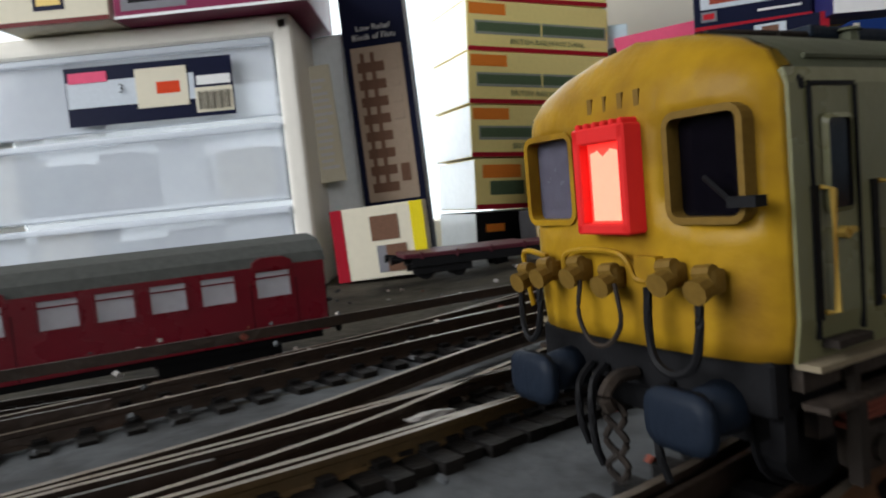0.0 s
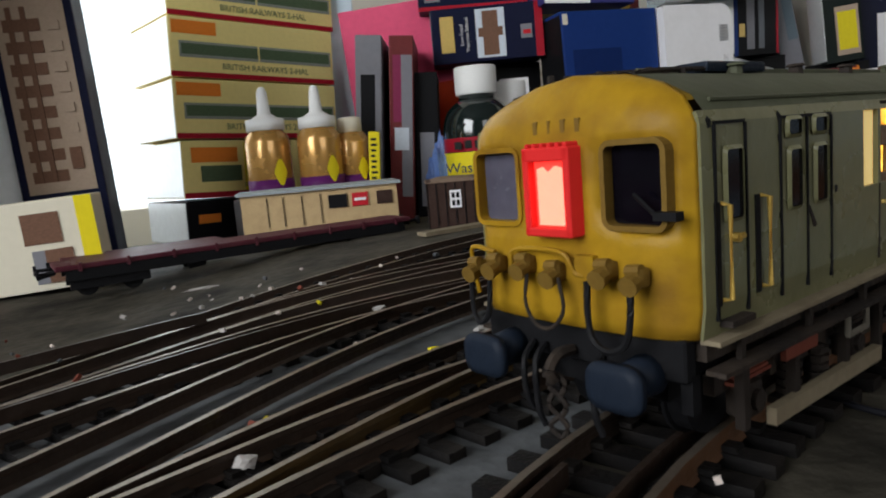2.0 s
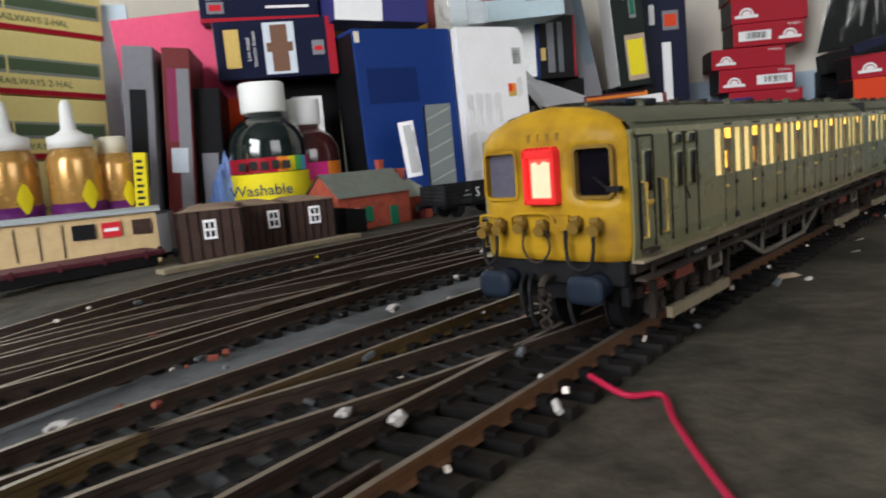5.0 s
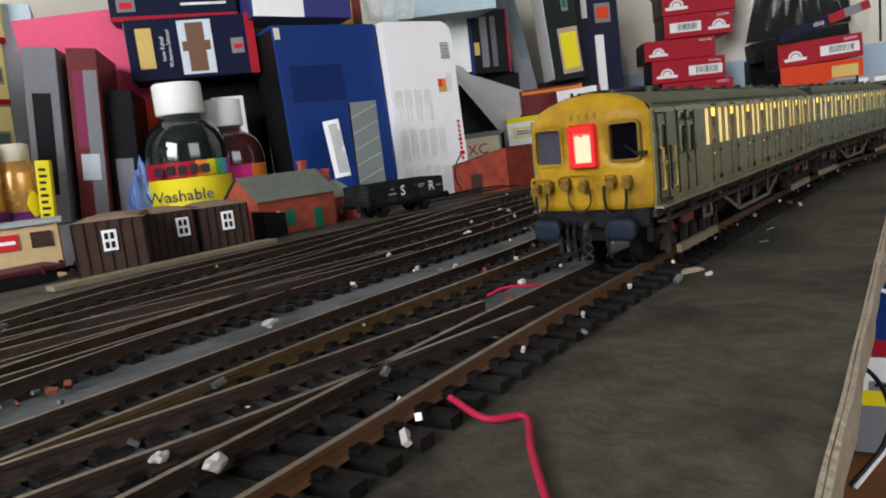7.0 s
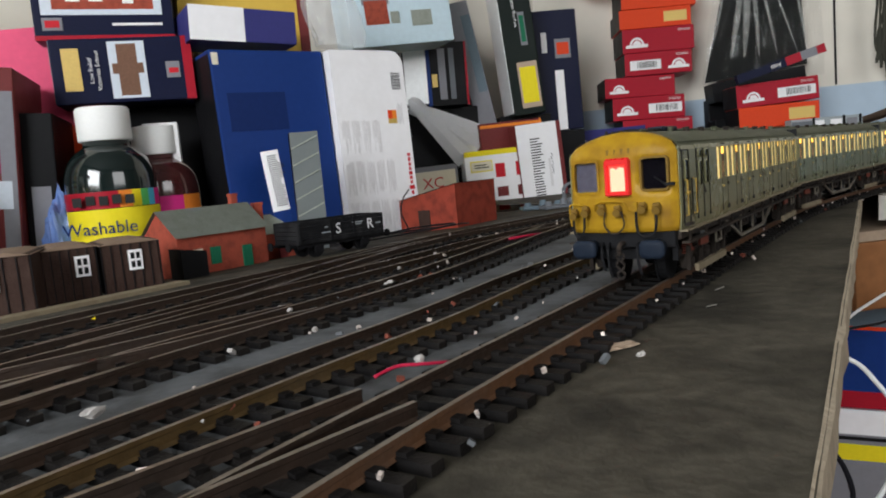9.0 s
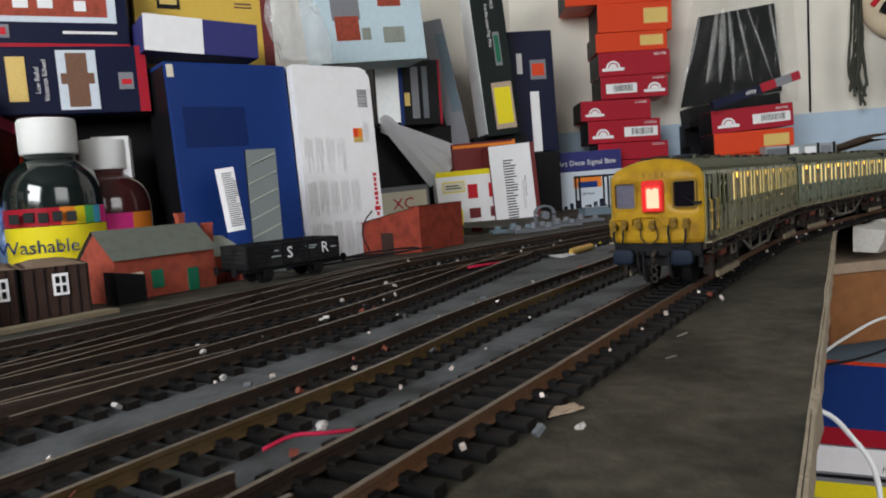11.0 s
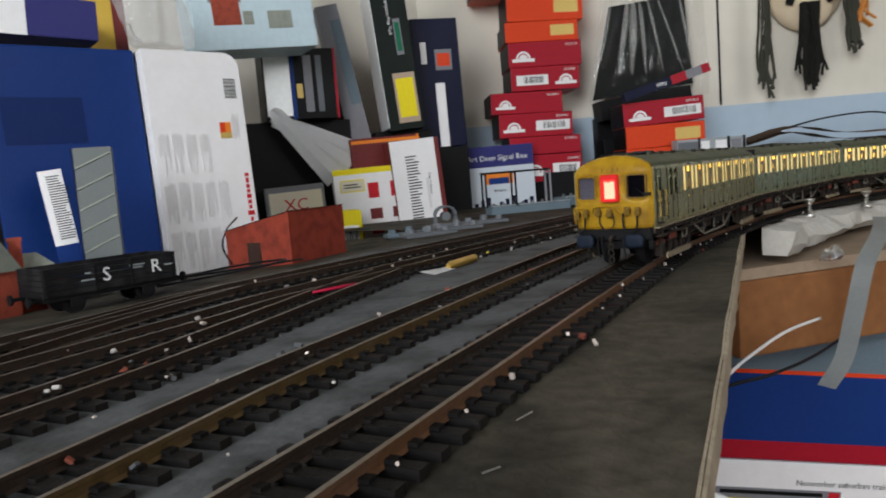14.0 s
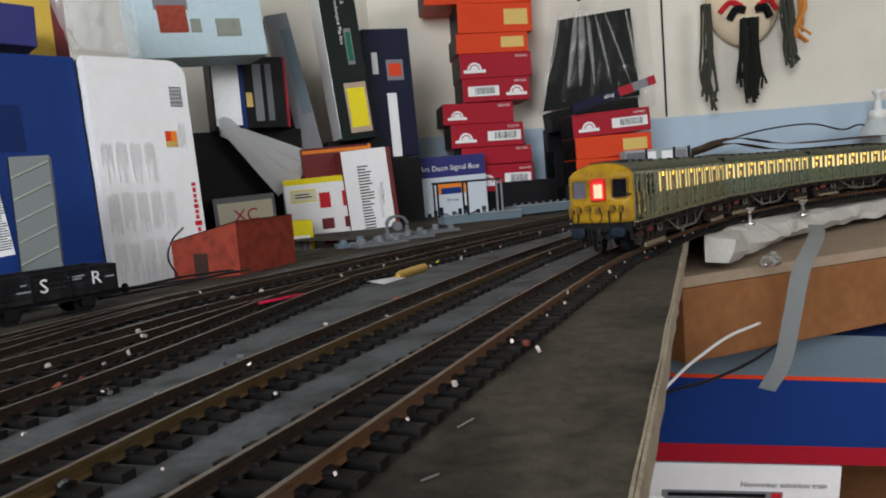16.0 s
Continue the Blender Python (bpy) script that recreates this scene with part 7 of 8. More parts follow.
def red_coach():
    s_end = T5.s[T5.near(-0.072, 0.330)]
    p, h = T5.at(s_end), T5.head(s_end)
    L = 0.235
    e = root("crimson_coach", Matrix.Translation((p.x - 0.008, p.y - 0.007, 0.0056 + ground_z(p.x, p.y))) @ pose(0, 0, 0, 0, 0, math.degrees(h)), "crimson coach with a dark grey roof on the rear track", "train coach")
    doors = [(-0.0267, -0.0127), (-0.1200, -0.1045), (-0.1410, -0.1262), (-0.2290, -0.2160)]
    wins = sorted(doors + [(-0.0460 - 0.0168 * k, -0.0330 - 0.0168 * k) for k in range(4)] + [(-0.1620 - 0.0168 * k, -0.1490 - 0.0168 * k) for k in range(4)])
    cuts = sorted({0.0, -L} | {v for w in wins for v in w})
    for sgn in (-1, 1):
        bm = bmesh.new()
        zs = [0.0115, 0.0262, 0.0364, 0.0384]
        cols = [[bm.verts.new((cx, sgn * 0.0182, z)) for z in zs] for cx in cuts]
        for i in range(len(cuts) - 1):
            for k in range(3):
                if k == 1 and any(abs(cuts[i] - a) < 1e-6 for a, b in wins):
                    continue
                bm.faces.new((cols[i][k], cols[i + 1][k], cols[i + 1][k + 1], cols[i][k + 1]))
        sw = part("side_wall", bm, COACH_RED, e)
        so = sw.modifiers.new("thick", "SOLIDIFY")
        so.thickness, so.offset = 0.0009, 0
        for a, b in wins:
            bm = bmesh.new()
            box(bm, (a + b) / 2, sgn * 0.0176, 0.0313, b - a, 0.0004, 0.0102)
            part("window_pane", bm, COACH_GLASS, sw)
        for a, b in wins:
            bm = bmesh.new()
            for xx in (a + 0.0004, b - 0.0004):
                box(bm, xx, sgn * 0.0185, 0.0313, 0.0007, 0.0006, 0.0102)
            box(bm, (a + b) / 2, sgn * 0.0185, 0.0266, b - a, 0.0006, 0.0007)
            box(bm, (a + b) / 2, sgn * 0.0180, 0.0342, b - a, 0.0006, 0.0005)
            part("window_frame", bm, COACH_RED, sw)
        cell("door_gap", -0.1231, sgn * 0.0185, 0.0248, 0.0012, 0.0006, 0.0262, BLACK, sw)
        for a, b in doors:
            for xx in (a - 0.0014, b + 0.0014):
                cell("door_gap", xx, sgn * 0.0185, 0.0225, 0.0003, 0.0005, 0.0210, BLACK, sw)
            bm = bmesh.new()
            hood = [(a - 0.0008, 0.0372), (b + 0.0008, 0.0372), (b + 0.0002, 0.0400), ((a + b) / 2 + 0.004, 0.0416), ((a + b) / 2 - 0.004, 0.0416), (a - 0.0002, 0.0400)]
            prism(bm, hood, sgn * 0.0160, sgn * 0.0190)
            part("door_hood", bm, COACH_RED, sw)
    bm = bmesh.new()
    prism(bm, [(-0.0186, 0.0380), (0.0186, 0.0380), (0.0172, 0.0420), (0.0120, 0.0460), (0.0, 0.0482), (-0.0120, 0.0460), (-0.0172, 0.0420)], 0.001, -L - 0.001 + 0.002, pose(0, 0, 0, 0, 0, -90) @ pose(0, 0, 0, 0, 0, 0))
    for v in bm.verts:
        v.co = Vector((min(0.001, max(-L, v.co.x if abs(v.co.x) > 0.1 or abs(v.co.x) < 0.01 else v.co.x)), v.co.y, v.co.z))
    part("roof", bm, COACH_ROOF, e, "dusty dark grey roof")
    for xx in (0.0, -L):
        bm = bmesh.new()
        box(bm, xx, 0, 0.0250, 0.0010, 0.0360, 0.027)
        part("end_wall", bm, COACH_RED if xx < 0 else BLACK, e)
    bm = bmesh.new()
    box(bm, -L / 2, 0, 0.0102, L - 0.004, 0.033, 0.0030)
    part("solebar", bm, BLACK, e)
    for cx in (-0.04, -L + 0.04):
        bm = bmesh.new()
        for sgn in (-1, 1):
            box(bm, cx, sgn * 0.0135, 0.0065, 0.044, 0.002, 0.005)
            for dx in (-0.0155, 0.0155):
                cyl(bm, (cx + dx, sgn * 0.0070, 0.0062), (cx + dx, sgn * 0.0094, 0.0062), 0.0062, seg=16)
        part("bogie", bm, BLACK, e)
    bm = bmesh.new()
    for yy in (-0.0114, 0.0114):
        cyl(bm, (0, yy, 0.0115), (0.006, yy, 0.0115), 0.0011, seg=8)
        cyl(bm, (0.0056, yy, 0.0115), (0.0066, yy, 0.0115), 0.0030, seg=14)
    part("buffer", bm, BLACK, e)


red_coach()

# dark bogie wagon end seen behind the train
e = root("dark_chassis", pose(0.010, 0.560, ground_z(0.01, 0.56), 0, 0, 14), "dark wagon chassis stored behind the tracks", "wagon")
bm = bmesh.new()
box(bm, 0, 0, 0.018, 0.10, 0.030, 0.004)
part("deck", bm, MAROON, e)
bm = bmesh.new()
for xx in (-0.03, 0.03):
    for sgn in (-1, 1):
        cyl(bm, (xx, sgn * 0.007, 0.0062), (xx, sgn * 0.0095, 0.0062), 0.0062, seg=16)
box(bm, 0, 0, 0.012, 0.09, 0.024, 0.007)
part("running_gear", bm, BLACK, e)
for yy in (-0.0105, 0.0105):
    bm = bmesh.new()
    cyl(bm, (-0.058, yy, 0.0155), (-0.05, yy, 0.0155), 0.0028, 0.0014, seg=12)
    part("buffer", bm, BLACK, e)

# ---- grey castings and platform pieces by the far tracks ----


def castings():
    for p, turn, mm, lab in (((0.770, 0.655, 0), -30, BLUE_CAST, "blue-grey unpainted casting of a hoist base"), ((0.800, 0.615, 0), -25, CASTING, "dark grey unpainted machine casting"), ((0.865, 0.635, 0), -30, CASTING, "dark grey casting with round lugs"), ((0.745, 0.600, 0), -20, CASTING, "dark flat casting lying by the tracks")):
        z = ground_z(p[0], p[1])
        e = root("metal_casting", pose(p[0], p[1], z, 0, 0, turn), lab, "casting", "unpainted castings")
        bm = bmesh.new()
        box(bm, 0, 0, 0.002, 0.052, 0.020, 0.004)
        bevel(bm, 0.0008, 1)
        part("base_plate", bm, mm, e)
        for k in range(3):
            bm = bmesh.new()
            cyl(bm, (-0.018 + 0.018 * k, 0, 0.004), (-0.018 + 0.018 * k, 0, 0.008 + 0.002 * (k % 2)), 0.0045, 0.0035, 12)
            part("boss", bm, mm, e)
    e = root("cast_winch", pose(0.838, 0.668, ground_z(0.838, 0.668), 0, 0, -35), "dark grey cast winch with a round hoop", "casting", "unpainted castings")
    bm = bmesh.new()
    box(bm, 0, 0, 0.003, 0.030, 0.016, 0.006)
    part("base_plate", bm, CASTING, e)
    for yy in (-0.005, 0.005):
        bm = bmesh.new()
        tube(bm, smooth_path([(-0.011, yy, 0.005), (-0.011, yy, 0.018), (-0.005, yy, 0.024), (0.005, yy, 0.024), (0.011, yy, 0.018), (0.011, yy, 0.005)], 5), 0.0014)
        part("hoop", bm, CASTING, e)
    bm = bmesh.new()
    cyl(bm, (0, -0.007, 0.014), (0, 0.007, 0.014), 0.005, seg=14)
    part("drum", bm, CASTING, e)


castings()


def platform():
    for p, L, turn, lab in (((1.030, 0.700, 0), 0.110, -32, "grey model platform section with small details"), ((1.125, 0.665, 0), 0.10, -20, "grey model platform ramp with pale edge")):
        e = root("platform_section", pose(p[0], p[1], ground_z(p[0], p[1]), 0, 0, turn), lab, "model platform", "platform sections")
        bm = bmesh.new()
        box(bm, 0, 0, 0.006, L, 0.030, 0.012)
        bevel(bm, 0.001, 1)
        part("platform_deck", bm, BLUE_CAST, e)
        bm = bmesh.new()
        box(bm, 0, -0.0145, 0.0125, L, 0.003, 0.001)
        part("edge_stone", bm, GREY_ROOF, e)
        for k in range(8):
            bm = bmesh.new()
            cyl(bm, (-L / 2 + 0.008 + k * L / 8, 0.002, 0.012), (-L / 2 + 0.008 + k * L / 8, 0.002, 0.0155), 0.0026, 0.002, 8)
            part("detail_casting", bm, CASTING, e)
    e = root("signal_gantry", pose(1.010, 0.700, ground_z(1.01, 0.70) + 0.012, 0, 0, -35), "black model gantry of slender posts on a platform", "model gantry")
    for x in (-0.045, -0.005, 0.042):
        bm = bmesh.new()
        for yy in (-0.010, 0.010):
            box(bm, x, yy, 0.022, 0.0022, 0.0022, 0.044)
        box(bm, x, 0, 0.043, 0.0022, 0.022, 0.0022)
        part("post", bm, BLACK if x < 0.02 else GREY_CARD, e)
    bm = bmesh.new()
    for yy in (-0.010, 0.010):
        box(bm, -0.002, yy, 0.0440, 0.090, 0.0022, 0.0026)
    part("beam", bm, BLACK, e)


platform()

# ---- odds and ends on the board ----
e = root("craft_knife", pose(0.560, 0.397, 0.0, 0, 0, 16), "brass-handled craft knife with a white paper tip", "knife")
bm = bmesh.new()
cyl(bm, (0.006, 0, 0.0026), (0.036, 0.0, 0.0026), 0.0026, seg=10)
cyl(bm, (0.002, 0, 0.0026), (0.006, 0, 0.0026), 0.0016, 0.0026, 10)
part("handle", bm, BRASS, e)
bm = bmesh.new()
v = [bm.verts.new(c) for c in ((0.004, -0.004, 0.0012), (0.006, 0.004, 0.0016), (-0.022, 0.006, 0.0034), (-0.018, -0.002, 0.0010))]
f = bm.faces.new(v)
bmesh.ops.solidify(bm, geom=[f], thickness=0.0006)
part("paper_tip", bm, PAPER, e)
bm = bmesh.new()
tube(bm, smooth_path([(0.470, 0.575, 0.0008), (0.495, 0.548, 0.0030), (0.540, 0.552, 0.002), (0.560, 0.563, 0.0025), (0.520, 0.566, 0.003), (0.485, 0.560, 0.002), (0.450, 0.545, 0.0012)], 8), 0.0008)
tube(bm, smooth_path([(0.455, 0.540, 0.0012), (0.500, 0.540, 0.002), (0.550, 0.548, 0.0025), (0.572, 0.556, 0.0012)], 8), 0.0008)
solid("black_wire", bm, WIRE_BLACK, Matrix(), "loose coil of thin black wire on the board", "wire", smooth=True)
bm = bmesh.new()
tube(bm, smooth_path([(0.541, 0.605, 0.0), (0.535, 0.605, 0.014), (0.545, 0.615, 0.026), (0.562, 0.628, 0.034)], 8), 0.0007)
solid("thin_wire", bm, WIRE_BLACK, Matrix(), "thin dark wire bent up beside the shed", "wire", smooth=True)
bm = bmesh.new()
tube(bm, smooth_path([(0.1996, 0.1613, 0.004), (0.2006, 0.1528, 0.002), (0.2061, 0.1492, 0.0015), (0.1987, 0.1398, 0.0012), (0.1881, 0.1248, 0.0012), (0.1792, 0.1107, 0.001), (0.1752, 0.1038, 0.0012), (0.172, 0.088, -0.004), (0.170, 0.078, -0.03)], 8), 0.00065)
solid("red_wire", bm, WIRE_RED, Matrix(), "crimson wire running from the track over the edge", "wire", smooth=True)
bm = bmesh.new()
tube(bm, smooth_path([(0.2566, 0.2202, 0.003), (0.2629, 0.22, 0.004), (0.2676, 0.2167, 0.004), (0.275, 0.2151, 0.003)], 6), 0.00045)
solid("red_wire", bm, WIRE_RED, Matrix(), "short crimson wire between the tracks", "wire", smooth=True)
bm = bmesh.new()
tube(bm, smooth_path([(0.4604, 0.4027, 0.003), (0.471, 0.3911, 0.005), (0.4863, 0.3897, 0.005), (0.5009, 0.3949, 0.003)], 6), 0.0008)
solid("red_wire", bm, WIRE_RED, Matrix(), "crimson wire lying across the far tracks", "wire", smooth=True)


bm = bmesh.new()
tube(bm, smooth_path([(0.1466, 0.1422, 0.0009), (0.1475, 0.1357, 0.0009), (0.1497, 0.1286, 0.0009), (0.1514, 0.1184, 0.0009)], 6), 0.0006)
solid("black_wire", bm, WIRE_BLACK, Matrix(), "black wire lying across the bare board", "wire", smooth=True)
bm = bmesh.new()
bmesh.ops.create_icosphere(bm, subdivisions=3, radius=1.0)
for v in bm.verts:
    k = 0.6 + 0.5 * noise.noise(v.co * 1.7 + Vector((4, 2, 0)))
    v.co = Vector((v.co.x * 0.0095 * k, v.co.y * 0.0032 * k, max(v.co.z, -0.3) * 0.0016 * k))
solid("dirt_flake", bm, WOOD_TOP, pose(0.3161, 0.1946, 0.0007, 0, 0, -8), "curled brown flake of dirt on the bare board", "debris")


def debris():
    """Pale crumbs, chips and pins scattered over tracks and board."""
    rng = random.Random(5)
    for mm, n, lo, hi, nm, lab in ((WHITE_BIT, 100, 0.0006, 0.0016, "white_crumbs", "scattered white plaster crumbs on the tracks"), (PIN, 220, 0.0005, 0.0013, "brass_pins", "track pins and solder crumbs along the sleepers"), (RUSTRED, 90, 0.0006, 0.0018, "rust_crumbs", "brown-red crumbs between the rails"), (YELLOW_CARD, 14, 0.0008, 0.0018, "yellow_crumbs", "small yellow chips between the rails"), (BALLAST, 220, 0.0006, 0.0016, "grey_grit", "grey grit on the board")):
        bm = bmesh.new()
        for _ in range(n):
            line = rng.choice((T1, T2, T2, T3, T3, T4, T4, T5))
            s = rng.uniform(0.40, line.length - 0.15)
            p, h = line.at(s), line.head(s)
            o = rng.uniform(-0.024, 0.024)
            x, y = p.x - math.sin(h) * o, p.y + math.cos(h) * o
            r = rng.uniform(lo, hi)
            box(bm, 0, 0, 0, r * rng.uniform(0.8, 2.0), r * rng.uniform(0.6, 1.2), r * 0.8, Matrix.Translation((x, y, 0.0018 + r * 0.4 + (0.002 if abs(abs(o) - 0.008) < 0.003 else 0))) @ pose(0, 0, 0, rng.uniform(0, 40), rng.uniform(0, 40), rng.uniform(0, 360)))
        tagged(part(nm, bm, mm), lab, "debris", "", "stuff")
    bm = bmesh.new()
    s = 0.3
    while s < 1.5:
        p, h = T1.at(s), T1.head(s)
        o = -0.0125
        x, y = p.x - math.sin(h) * o, p.y + math.cos(h) * o
        r = rng.uniform(0.0004, 0.0009)
        box(bm, 0, 0, 0, r * 1.4, r, r * 1.6, Matrix.Translation((x, y, 0.0036)) @ pose(0, 0, 0, rng.uniform(-30, 30), rng.uniform(-30, 30), rng.uniform(0, 360)))
        s += rng.uniform(0.018, 0.045)
    tagged(part("rail_clips", bm, PIN), "pale rail clips along the outer sleepers", "debris", "", "stuff")


debris()
for x, y, w, d, hh, tn in ((0.1105, 0.2096, 0.010, 0.005, 0.004, 20), (0.1544, 0.1775, 0.006, 0.005, 0.004, 10), (0.160, 0.1668, 0.007, 0.005, 0.005, 30), (0.0944, 0.252, 0.007, 0.005, 0.003, 0), (0.2014, 0.2471, 0.010, 0.004, 0.004, 18), (0.2696, 0.2196, 0.005, 0.004, 0.004, 0), (-0.0052, 0.1209, 0.016, 0.004, 0.003, 20), (-0.004, 0.114, 0.018, 0.004, 0.003, 20), (0.0503, 0.1606, 0.006, 0.005, 0.004, 0), (0.3646, 0.3653, 0.004, 0.003, 0.003, 0), (0.4084, 0.3928, 0.004, 0.003, 0.003, 0), (0.4774, 0.433, 0.006, 0.003, 0.002, 10), (0.3039, 0.1797, 0.006, 0.003, 0.002, 10), (0.045, 0.335, 0.022, 0.009, 0.0015, 20)):
    bm = bmesh.new()
    bmesh.ops.create_icosphere(bm, subdivisions=2, radius=1.0)
    for v in bm.verts:
        k = 0.55 + 0.4 * noise.noise(v.co * 2 + Vector((x * 90, y * 90, 0)))
        v.co = Vector((v.co.x * w / 2 * k, v.co.y * d / 2 * k, v.co.z * hh / 2 * k))
    solid("white_chip", bm, WHITE_BIT, pose(x, y, 0.0030 + hh / 3, 0, 0, tn), "white plaster chip lying on the track", "debris", "white chips")
bm = bmesh.new()
cyl(bm, (0.0, 0, 0.0006), (0.006, 0.0, 0.0006), 0.00022, seg=6)
solid("steel_pin", bm, STEEL, pose(0.3919, 0.2132, 0, 0, 0, 4), "bright steel pin lying on the bare board", "pin")
bm = bmesh.new()
cyl(bm, (0.0, 0, 0.0005), (0.004, 0.0, 0.0005), 0.00022, seg=6)
solid("steel_pin", bm, STEEL, pose(0.3676, 0.2018, 0, 0, 0, -13), "bright steel pin lying on the bare board", "pin")

# screws along the edge where the board ends
for x, y in ((0.783, 0.321), (0.905, 0.312), (0.985, 0.290)):
    e = root("edge_screw", pose(x, y, -0.004), "bright cup-headed screw standing at the board edge", "screw", "edge screws")
    bm = bmesh.new()
    lathe(bm, [(0.0046, 0), (0.0042, 0.003), (0.0016, 0.004), (0.0016, 0.012)], 14)
    part("shank", bm, STEEL, e, "", True)
    bm = bmesh.new()
    lathe(bm, [(0.0016, 0.011), (0.0042, 0.0145), (0.0046, 0.0152), (0.0030, 0.0150)], 16)
    part("head", bm, STEEL, e, "", True)

# ---- the wooden bench beside the board, and what lies below ----
VIEW = pose(0, 0, 0, 0, 0, -49)


def bench():
    e = root("wooden_bench", pose(0.8755, 0.271, -0.030, 0, 0, -28.2), "pine bench top with a varnished front board", "bench")
    bm = bmesh.new()
    box(bm, 0.40, 0.20, -0.004, 1.02, 0.40, 0.008)
    part("bench_top", bm, WOOD_TOP, e, "dusty plywood top")
    bm = bmesh.new()
    box(bm, 0.40, 0.008, -0.0365, 1.02, 0.020, 0.056)
    bevel(bm, 0.0015, 2)
    part("front_board", bm, WOOD, e, "varnished pine front board")


bench()


def filler_ledge():
    """Rough white ledge that carries the track where the board ends."""
    bm = bmesh.new()
    prev = None
    s = next(v * 0.01 for v in range(400) if T1.at(v * 0.01).x > 0.80)
    while s < T1.length - 0.3:
        p, h = T1.at(s), T1.head(s)
        row = []
        for o, z in ((-0.012, -0.0225), (-0.012, -0.0020), (-0.022, -0.0030), (-0.032, -0.0055), (-0.036, -0.0160), (-0.030, -0.0225)):
            j = 0.010 * noise.noise((s * 25, o * 30, z * 90)) if o < -0.02 else 0.0
            k = 0.0030 * noise.noise((s * 60, o * 90, 3))
            row.append(bm.verts.new((p.x - math.sin(h) * (o + j), p.y + math.cos(h) * (o + j), z + k)))
        if prev:
            for i in range(len(row)):
                i2 = (i + 1) % len(row)
                bm.faces.new((prev[i], row[i], row[i2], prev[i2]))
        else:
            bm.faces.new(row)
        prev = row
        s += 0.008
    bm.faces.new(prev)
    bmesh.ops.recalc_face_normals(bm, faces=bm.faces)
    solid("filler_slab", bm, FOAM, Matrix(), "rough white filler slab carrying the track past the board", "filler", smooth=False)


filler_ledge()
crumpled("foil_scrap", "crumpled scrap of bright foil on the bench", (0.822, 0.272, -0.026), 0.035, 0.010, 0.016, FOIL, 11, "foil")
bm = bmesh.new()
prev = None
drop = smooth_path([(0.8962, 0.2589, -0.0035), (0.860, 0.2500, -0.0060), (0.827, 0.2444, -0.0100), (0.7887, 0.2435, -0.0240), (0.7784, 0.2474, -0.0537), (0.7757, 0.2536, -0.0846), (0.7716, 0.2632, -0.1043)], 6)
for q in drop:
    q = Vector(q)
    ring = [bm.verts.new((q.x + 0.0021, q.y + 0.0062, q.z)), bm.verts.new((q.x - 0.0021, q.y - 0.0062, q.z))]
    if prev:
        bm.faces.new((prev[0], ring[0], ring[1], prev[1]))
    prev = ring
bmesh.ops.solidify(bm, geom=bm.faces[:], thickness=0.0004)
solid("grey_tape", bm, TAPE, Matrix(), "grey cloth tape strip hanging over the bench front", "tape")

carton("train_set_box", "large train set box with grey, blue and red bands", (0.945, 0.265, -0.221), 0.36, 0.116, 0.10, -139, -6.1, BLUE, [(0, 0.68, 1, 1.0, BLUE_CAST), (0, 0.65, 1, 0.68, ORANGE_CARD), (0, 0.0, 0.86, 0.14, RED_CARD), (0.62, 0.72, 0.94, 0.97, GREY_CARD)])
carton("suburban_train_box", "white train box with a grey train picture and yellow edge", (0.8635, 0.3605, -0.3100), 0.256, 0.0995, 0.06, -139, -6.0, WHITE, [(0, 0, 1, 0.50, GREY_CARD), (0, 0.50, 1, 0.66, YELLOW_CARD), (0.38, 0.66, 0.80, 0.755, GREY_CARD), (0.40, 0.70, 0.74, 0.735, DARK_CARD), (0.76, 0.665, 0.795, 0.745, RED_INK)], [(0.80, 0.82, 0.0072, "Networker suburban train", BLACK_INK, 0)])
slab("shelf", [(0.3, -0.35), (1.6, -0.35), (1.6, 0.5), (0.75, 0.5), (0.55, 0.05)], -0.340, -0.316, WOOD, "wooden shelf under the bench", "shelf")
bm = bmesh.new()
tube(bm, smooth_path([(0.66, 0.305, -0.098), (0.7041, 0.2979, -0.082), (0.7355, 0.2935, -0.0751), (0.7693, 0.2862, -0.0685), (0.8154, 0.2794, -0.0682)], 8), 0.0011)
solid("white_cable", bm, WIRE_WHITE, Matrix(), "white cable running from under the board", "cable", smooth=True)
bm = bmesh.new()
tube(bm, smooth_path([(0.66, 0.315, -0.092), (0.7029, 0.2982, -0.0898), (0.7287, 0.2841, -0.0883), (0.7571, 0.2679, -0.0815), (0.7946, 0.2565, -0.0735)], 8), 0.0011)
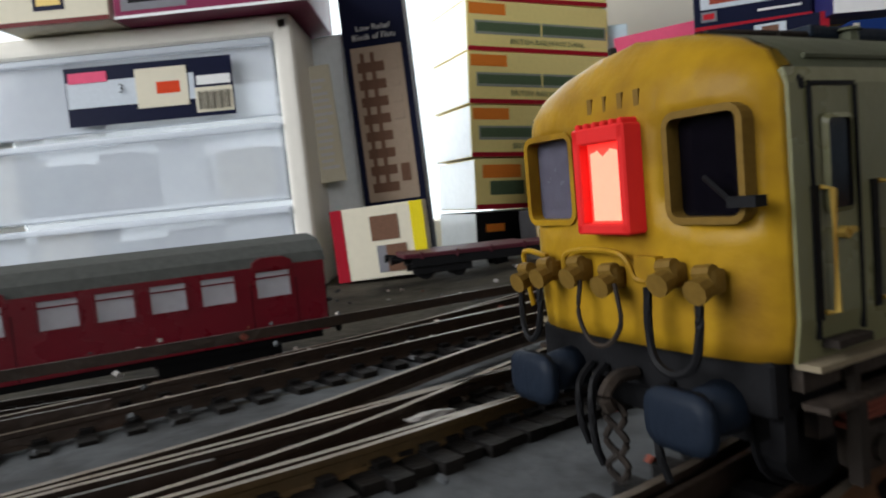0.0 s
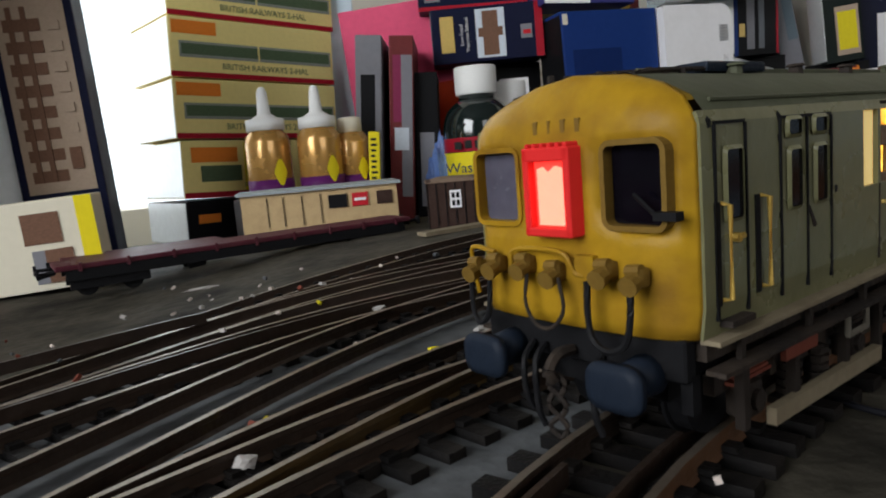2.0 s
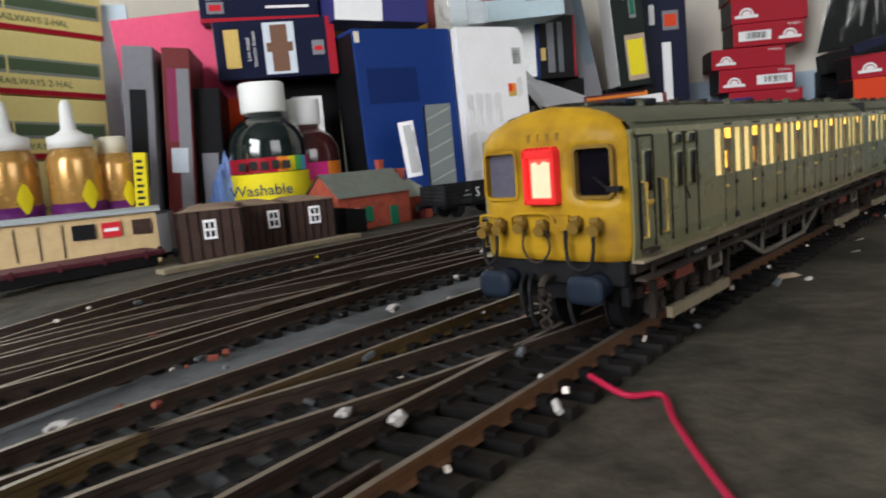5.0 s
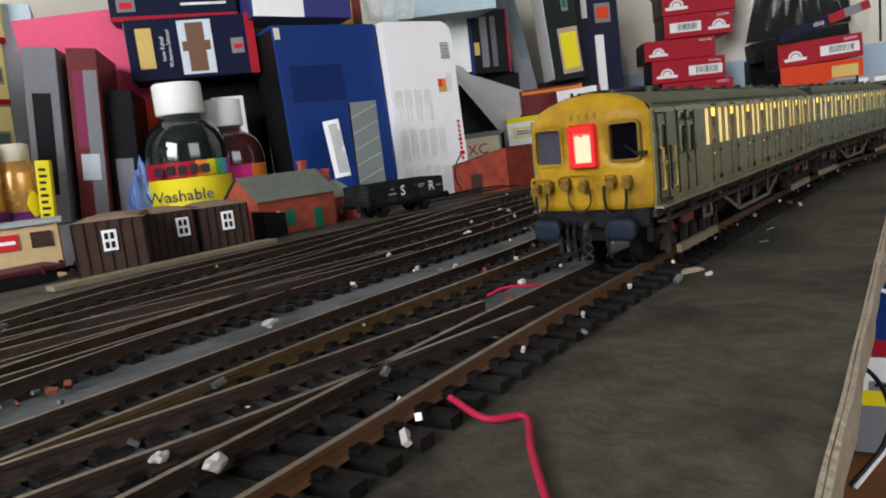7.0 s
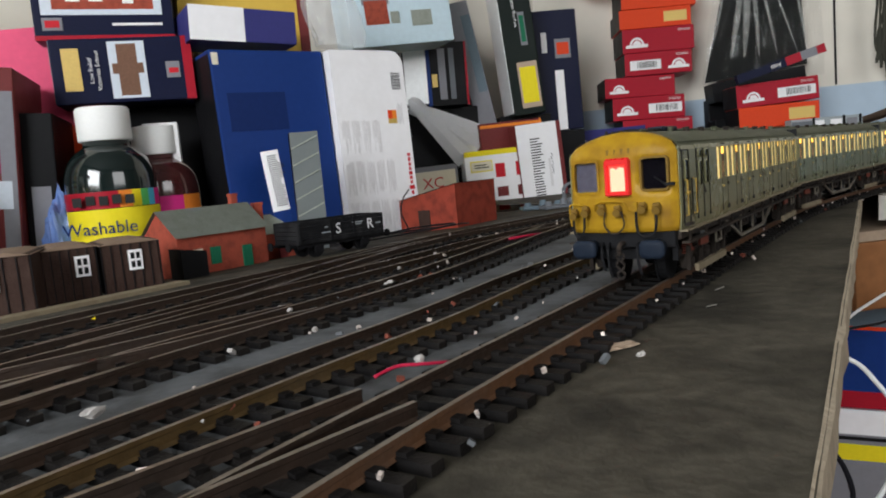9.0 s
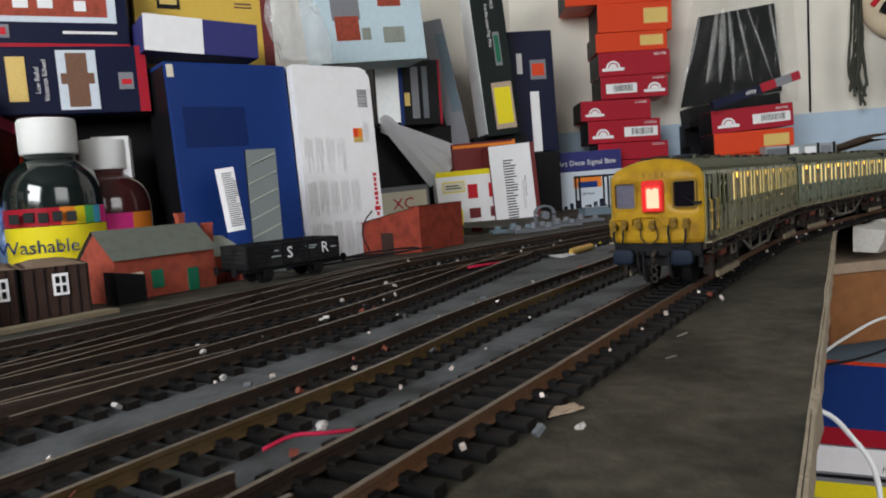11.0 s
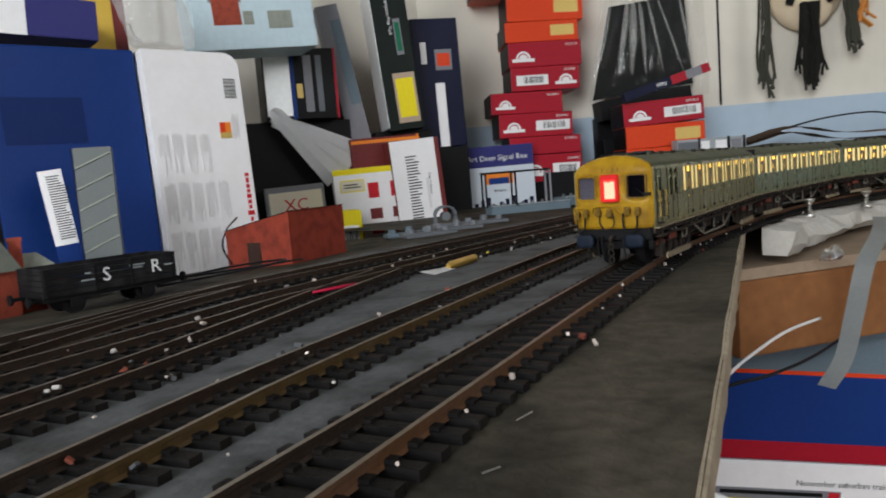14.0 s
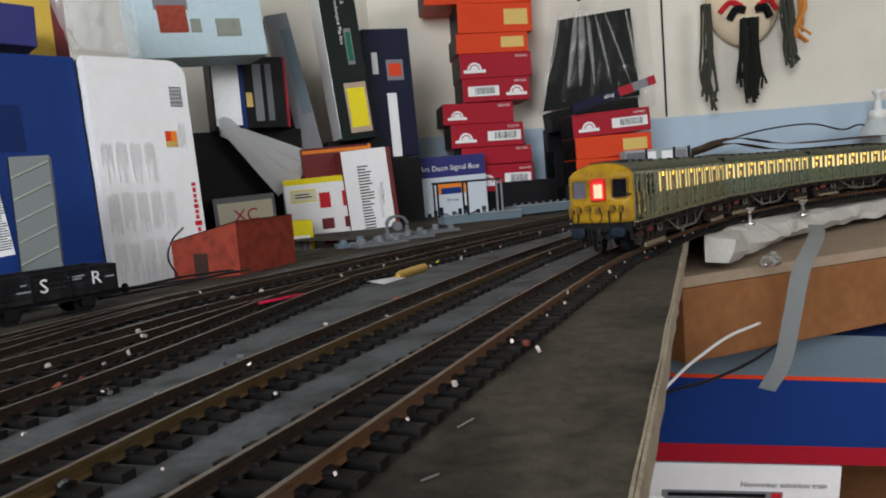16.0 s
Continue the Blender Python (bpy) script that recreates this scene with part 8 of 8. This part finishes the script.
solid("black_cable", bm, WIRE_BLACK, Matrix(), "black cable running from under the board", "cable", smooth=True)
bm = bmesh.new()
tube(bm, smooth_path([(0.425, 0.215, -0.030), (0.4482, 0.1958, -0.0339), (0.4567, 0.1872, -0.0448), (0.4607, 0.1818, -0.0573), (0.4590, 0.1804, -0.0720), (0.4504, 0.1844, -0.0860), (0.4413, 0.1895, -0.0972), (0.425, 0.198, -0.115)], 8), 0.0010)
solid("white_wire", bm, WIRE_WHITE, Matrix(), "thin white wire curling below the board edge", "wire", smooth=True)
bm = bmesh.new()
tube(bm, smooth_path([(0.425, 0.210, -0.060), (0.4379, 0.1978, -0.0666), (0.4424, 0.1913, -0.0825), (0.4379, 0.1919, -0.0983), (0.425, 0.200, -0.115)], 8), 0.0011)
solid("black_wire", bm, WIRE_BLACK, Matrix(), "thin black wire hanging below the board edge", "wire", smooth=True)

# ---- sleepers, last: objects of their own on one mesh ----
SLEEPER_MESH = sleeper_mesh()


def lay_sleepers():
    for e, line, s0, s1, pitch, yes, keep in TRACKS:
        if not yes:
            continue
        n = int((s1 - s0) / pitch)
        for i in range(n):
            s = s0 + (i + 0.5) * pitch
            p, h = line.at(s), line.head(s)
            if p.x < -0.32 or p.x > 1.55:
                continue
            ob = new("sleeper", SLEEPER_MESH)
            ob.parent = e
            ob.matrix_basis = Matrix.Translation((p.x, p.y, 0.0003 + (keep or 0.0) + ground_z(p.x, p.y))) @ pose(0, 0, 0, 0, 0, math.degrees(h) + random.uniform(-1.2, 1.2))


lay_sleepers()


def motions():
    for ob, offset, length in COACHES:
        rows = []
        for k in range(33):
            t = k * 0.5
            s = front_at(t) + offset
            a, b = T1.at(s + length * 0.16), T1.at(s + length * 0.84)
            d = b - a
            h = math.atan2(d.y, d.x)
            o = a - Vector((math.cos(h), math.sin(h), 0)) * length * 0.16
            rows.append((t, Matrix.Translation((o.x, o.y, 0.0056)) @ pose(0, 0, 0, 0, 0, math.degrees(h))))
        walk(ob, rows)


motions()
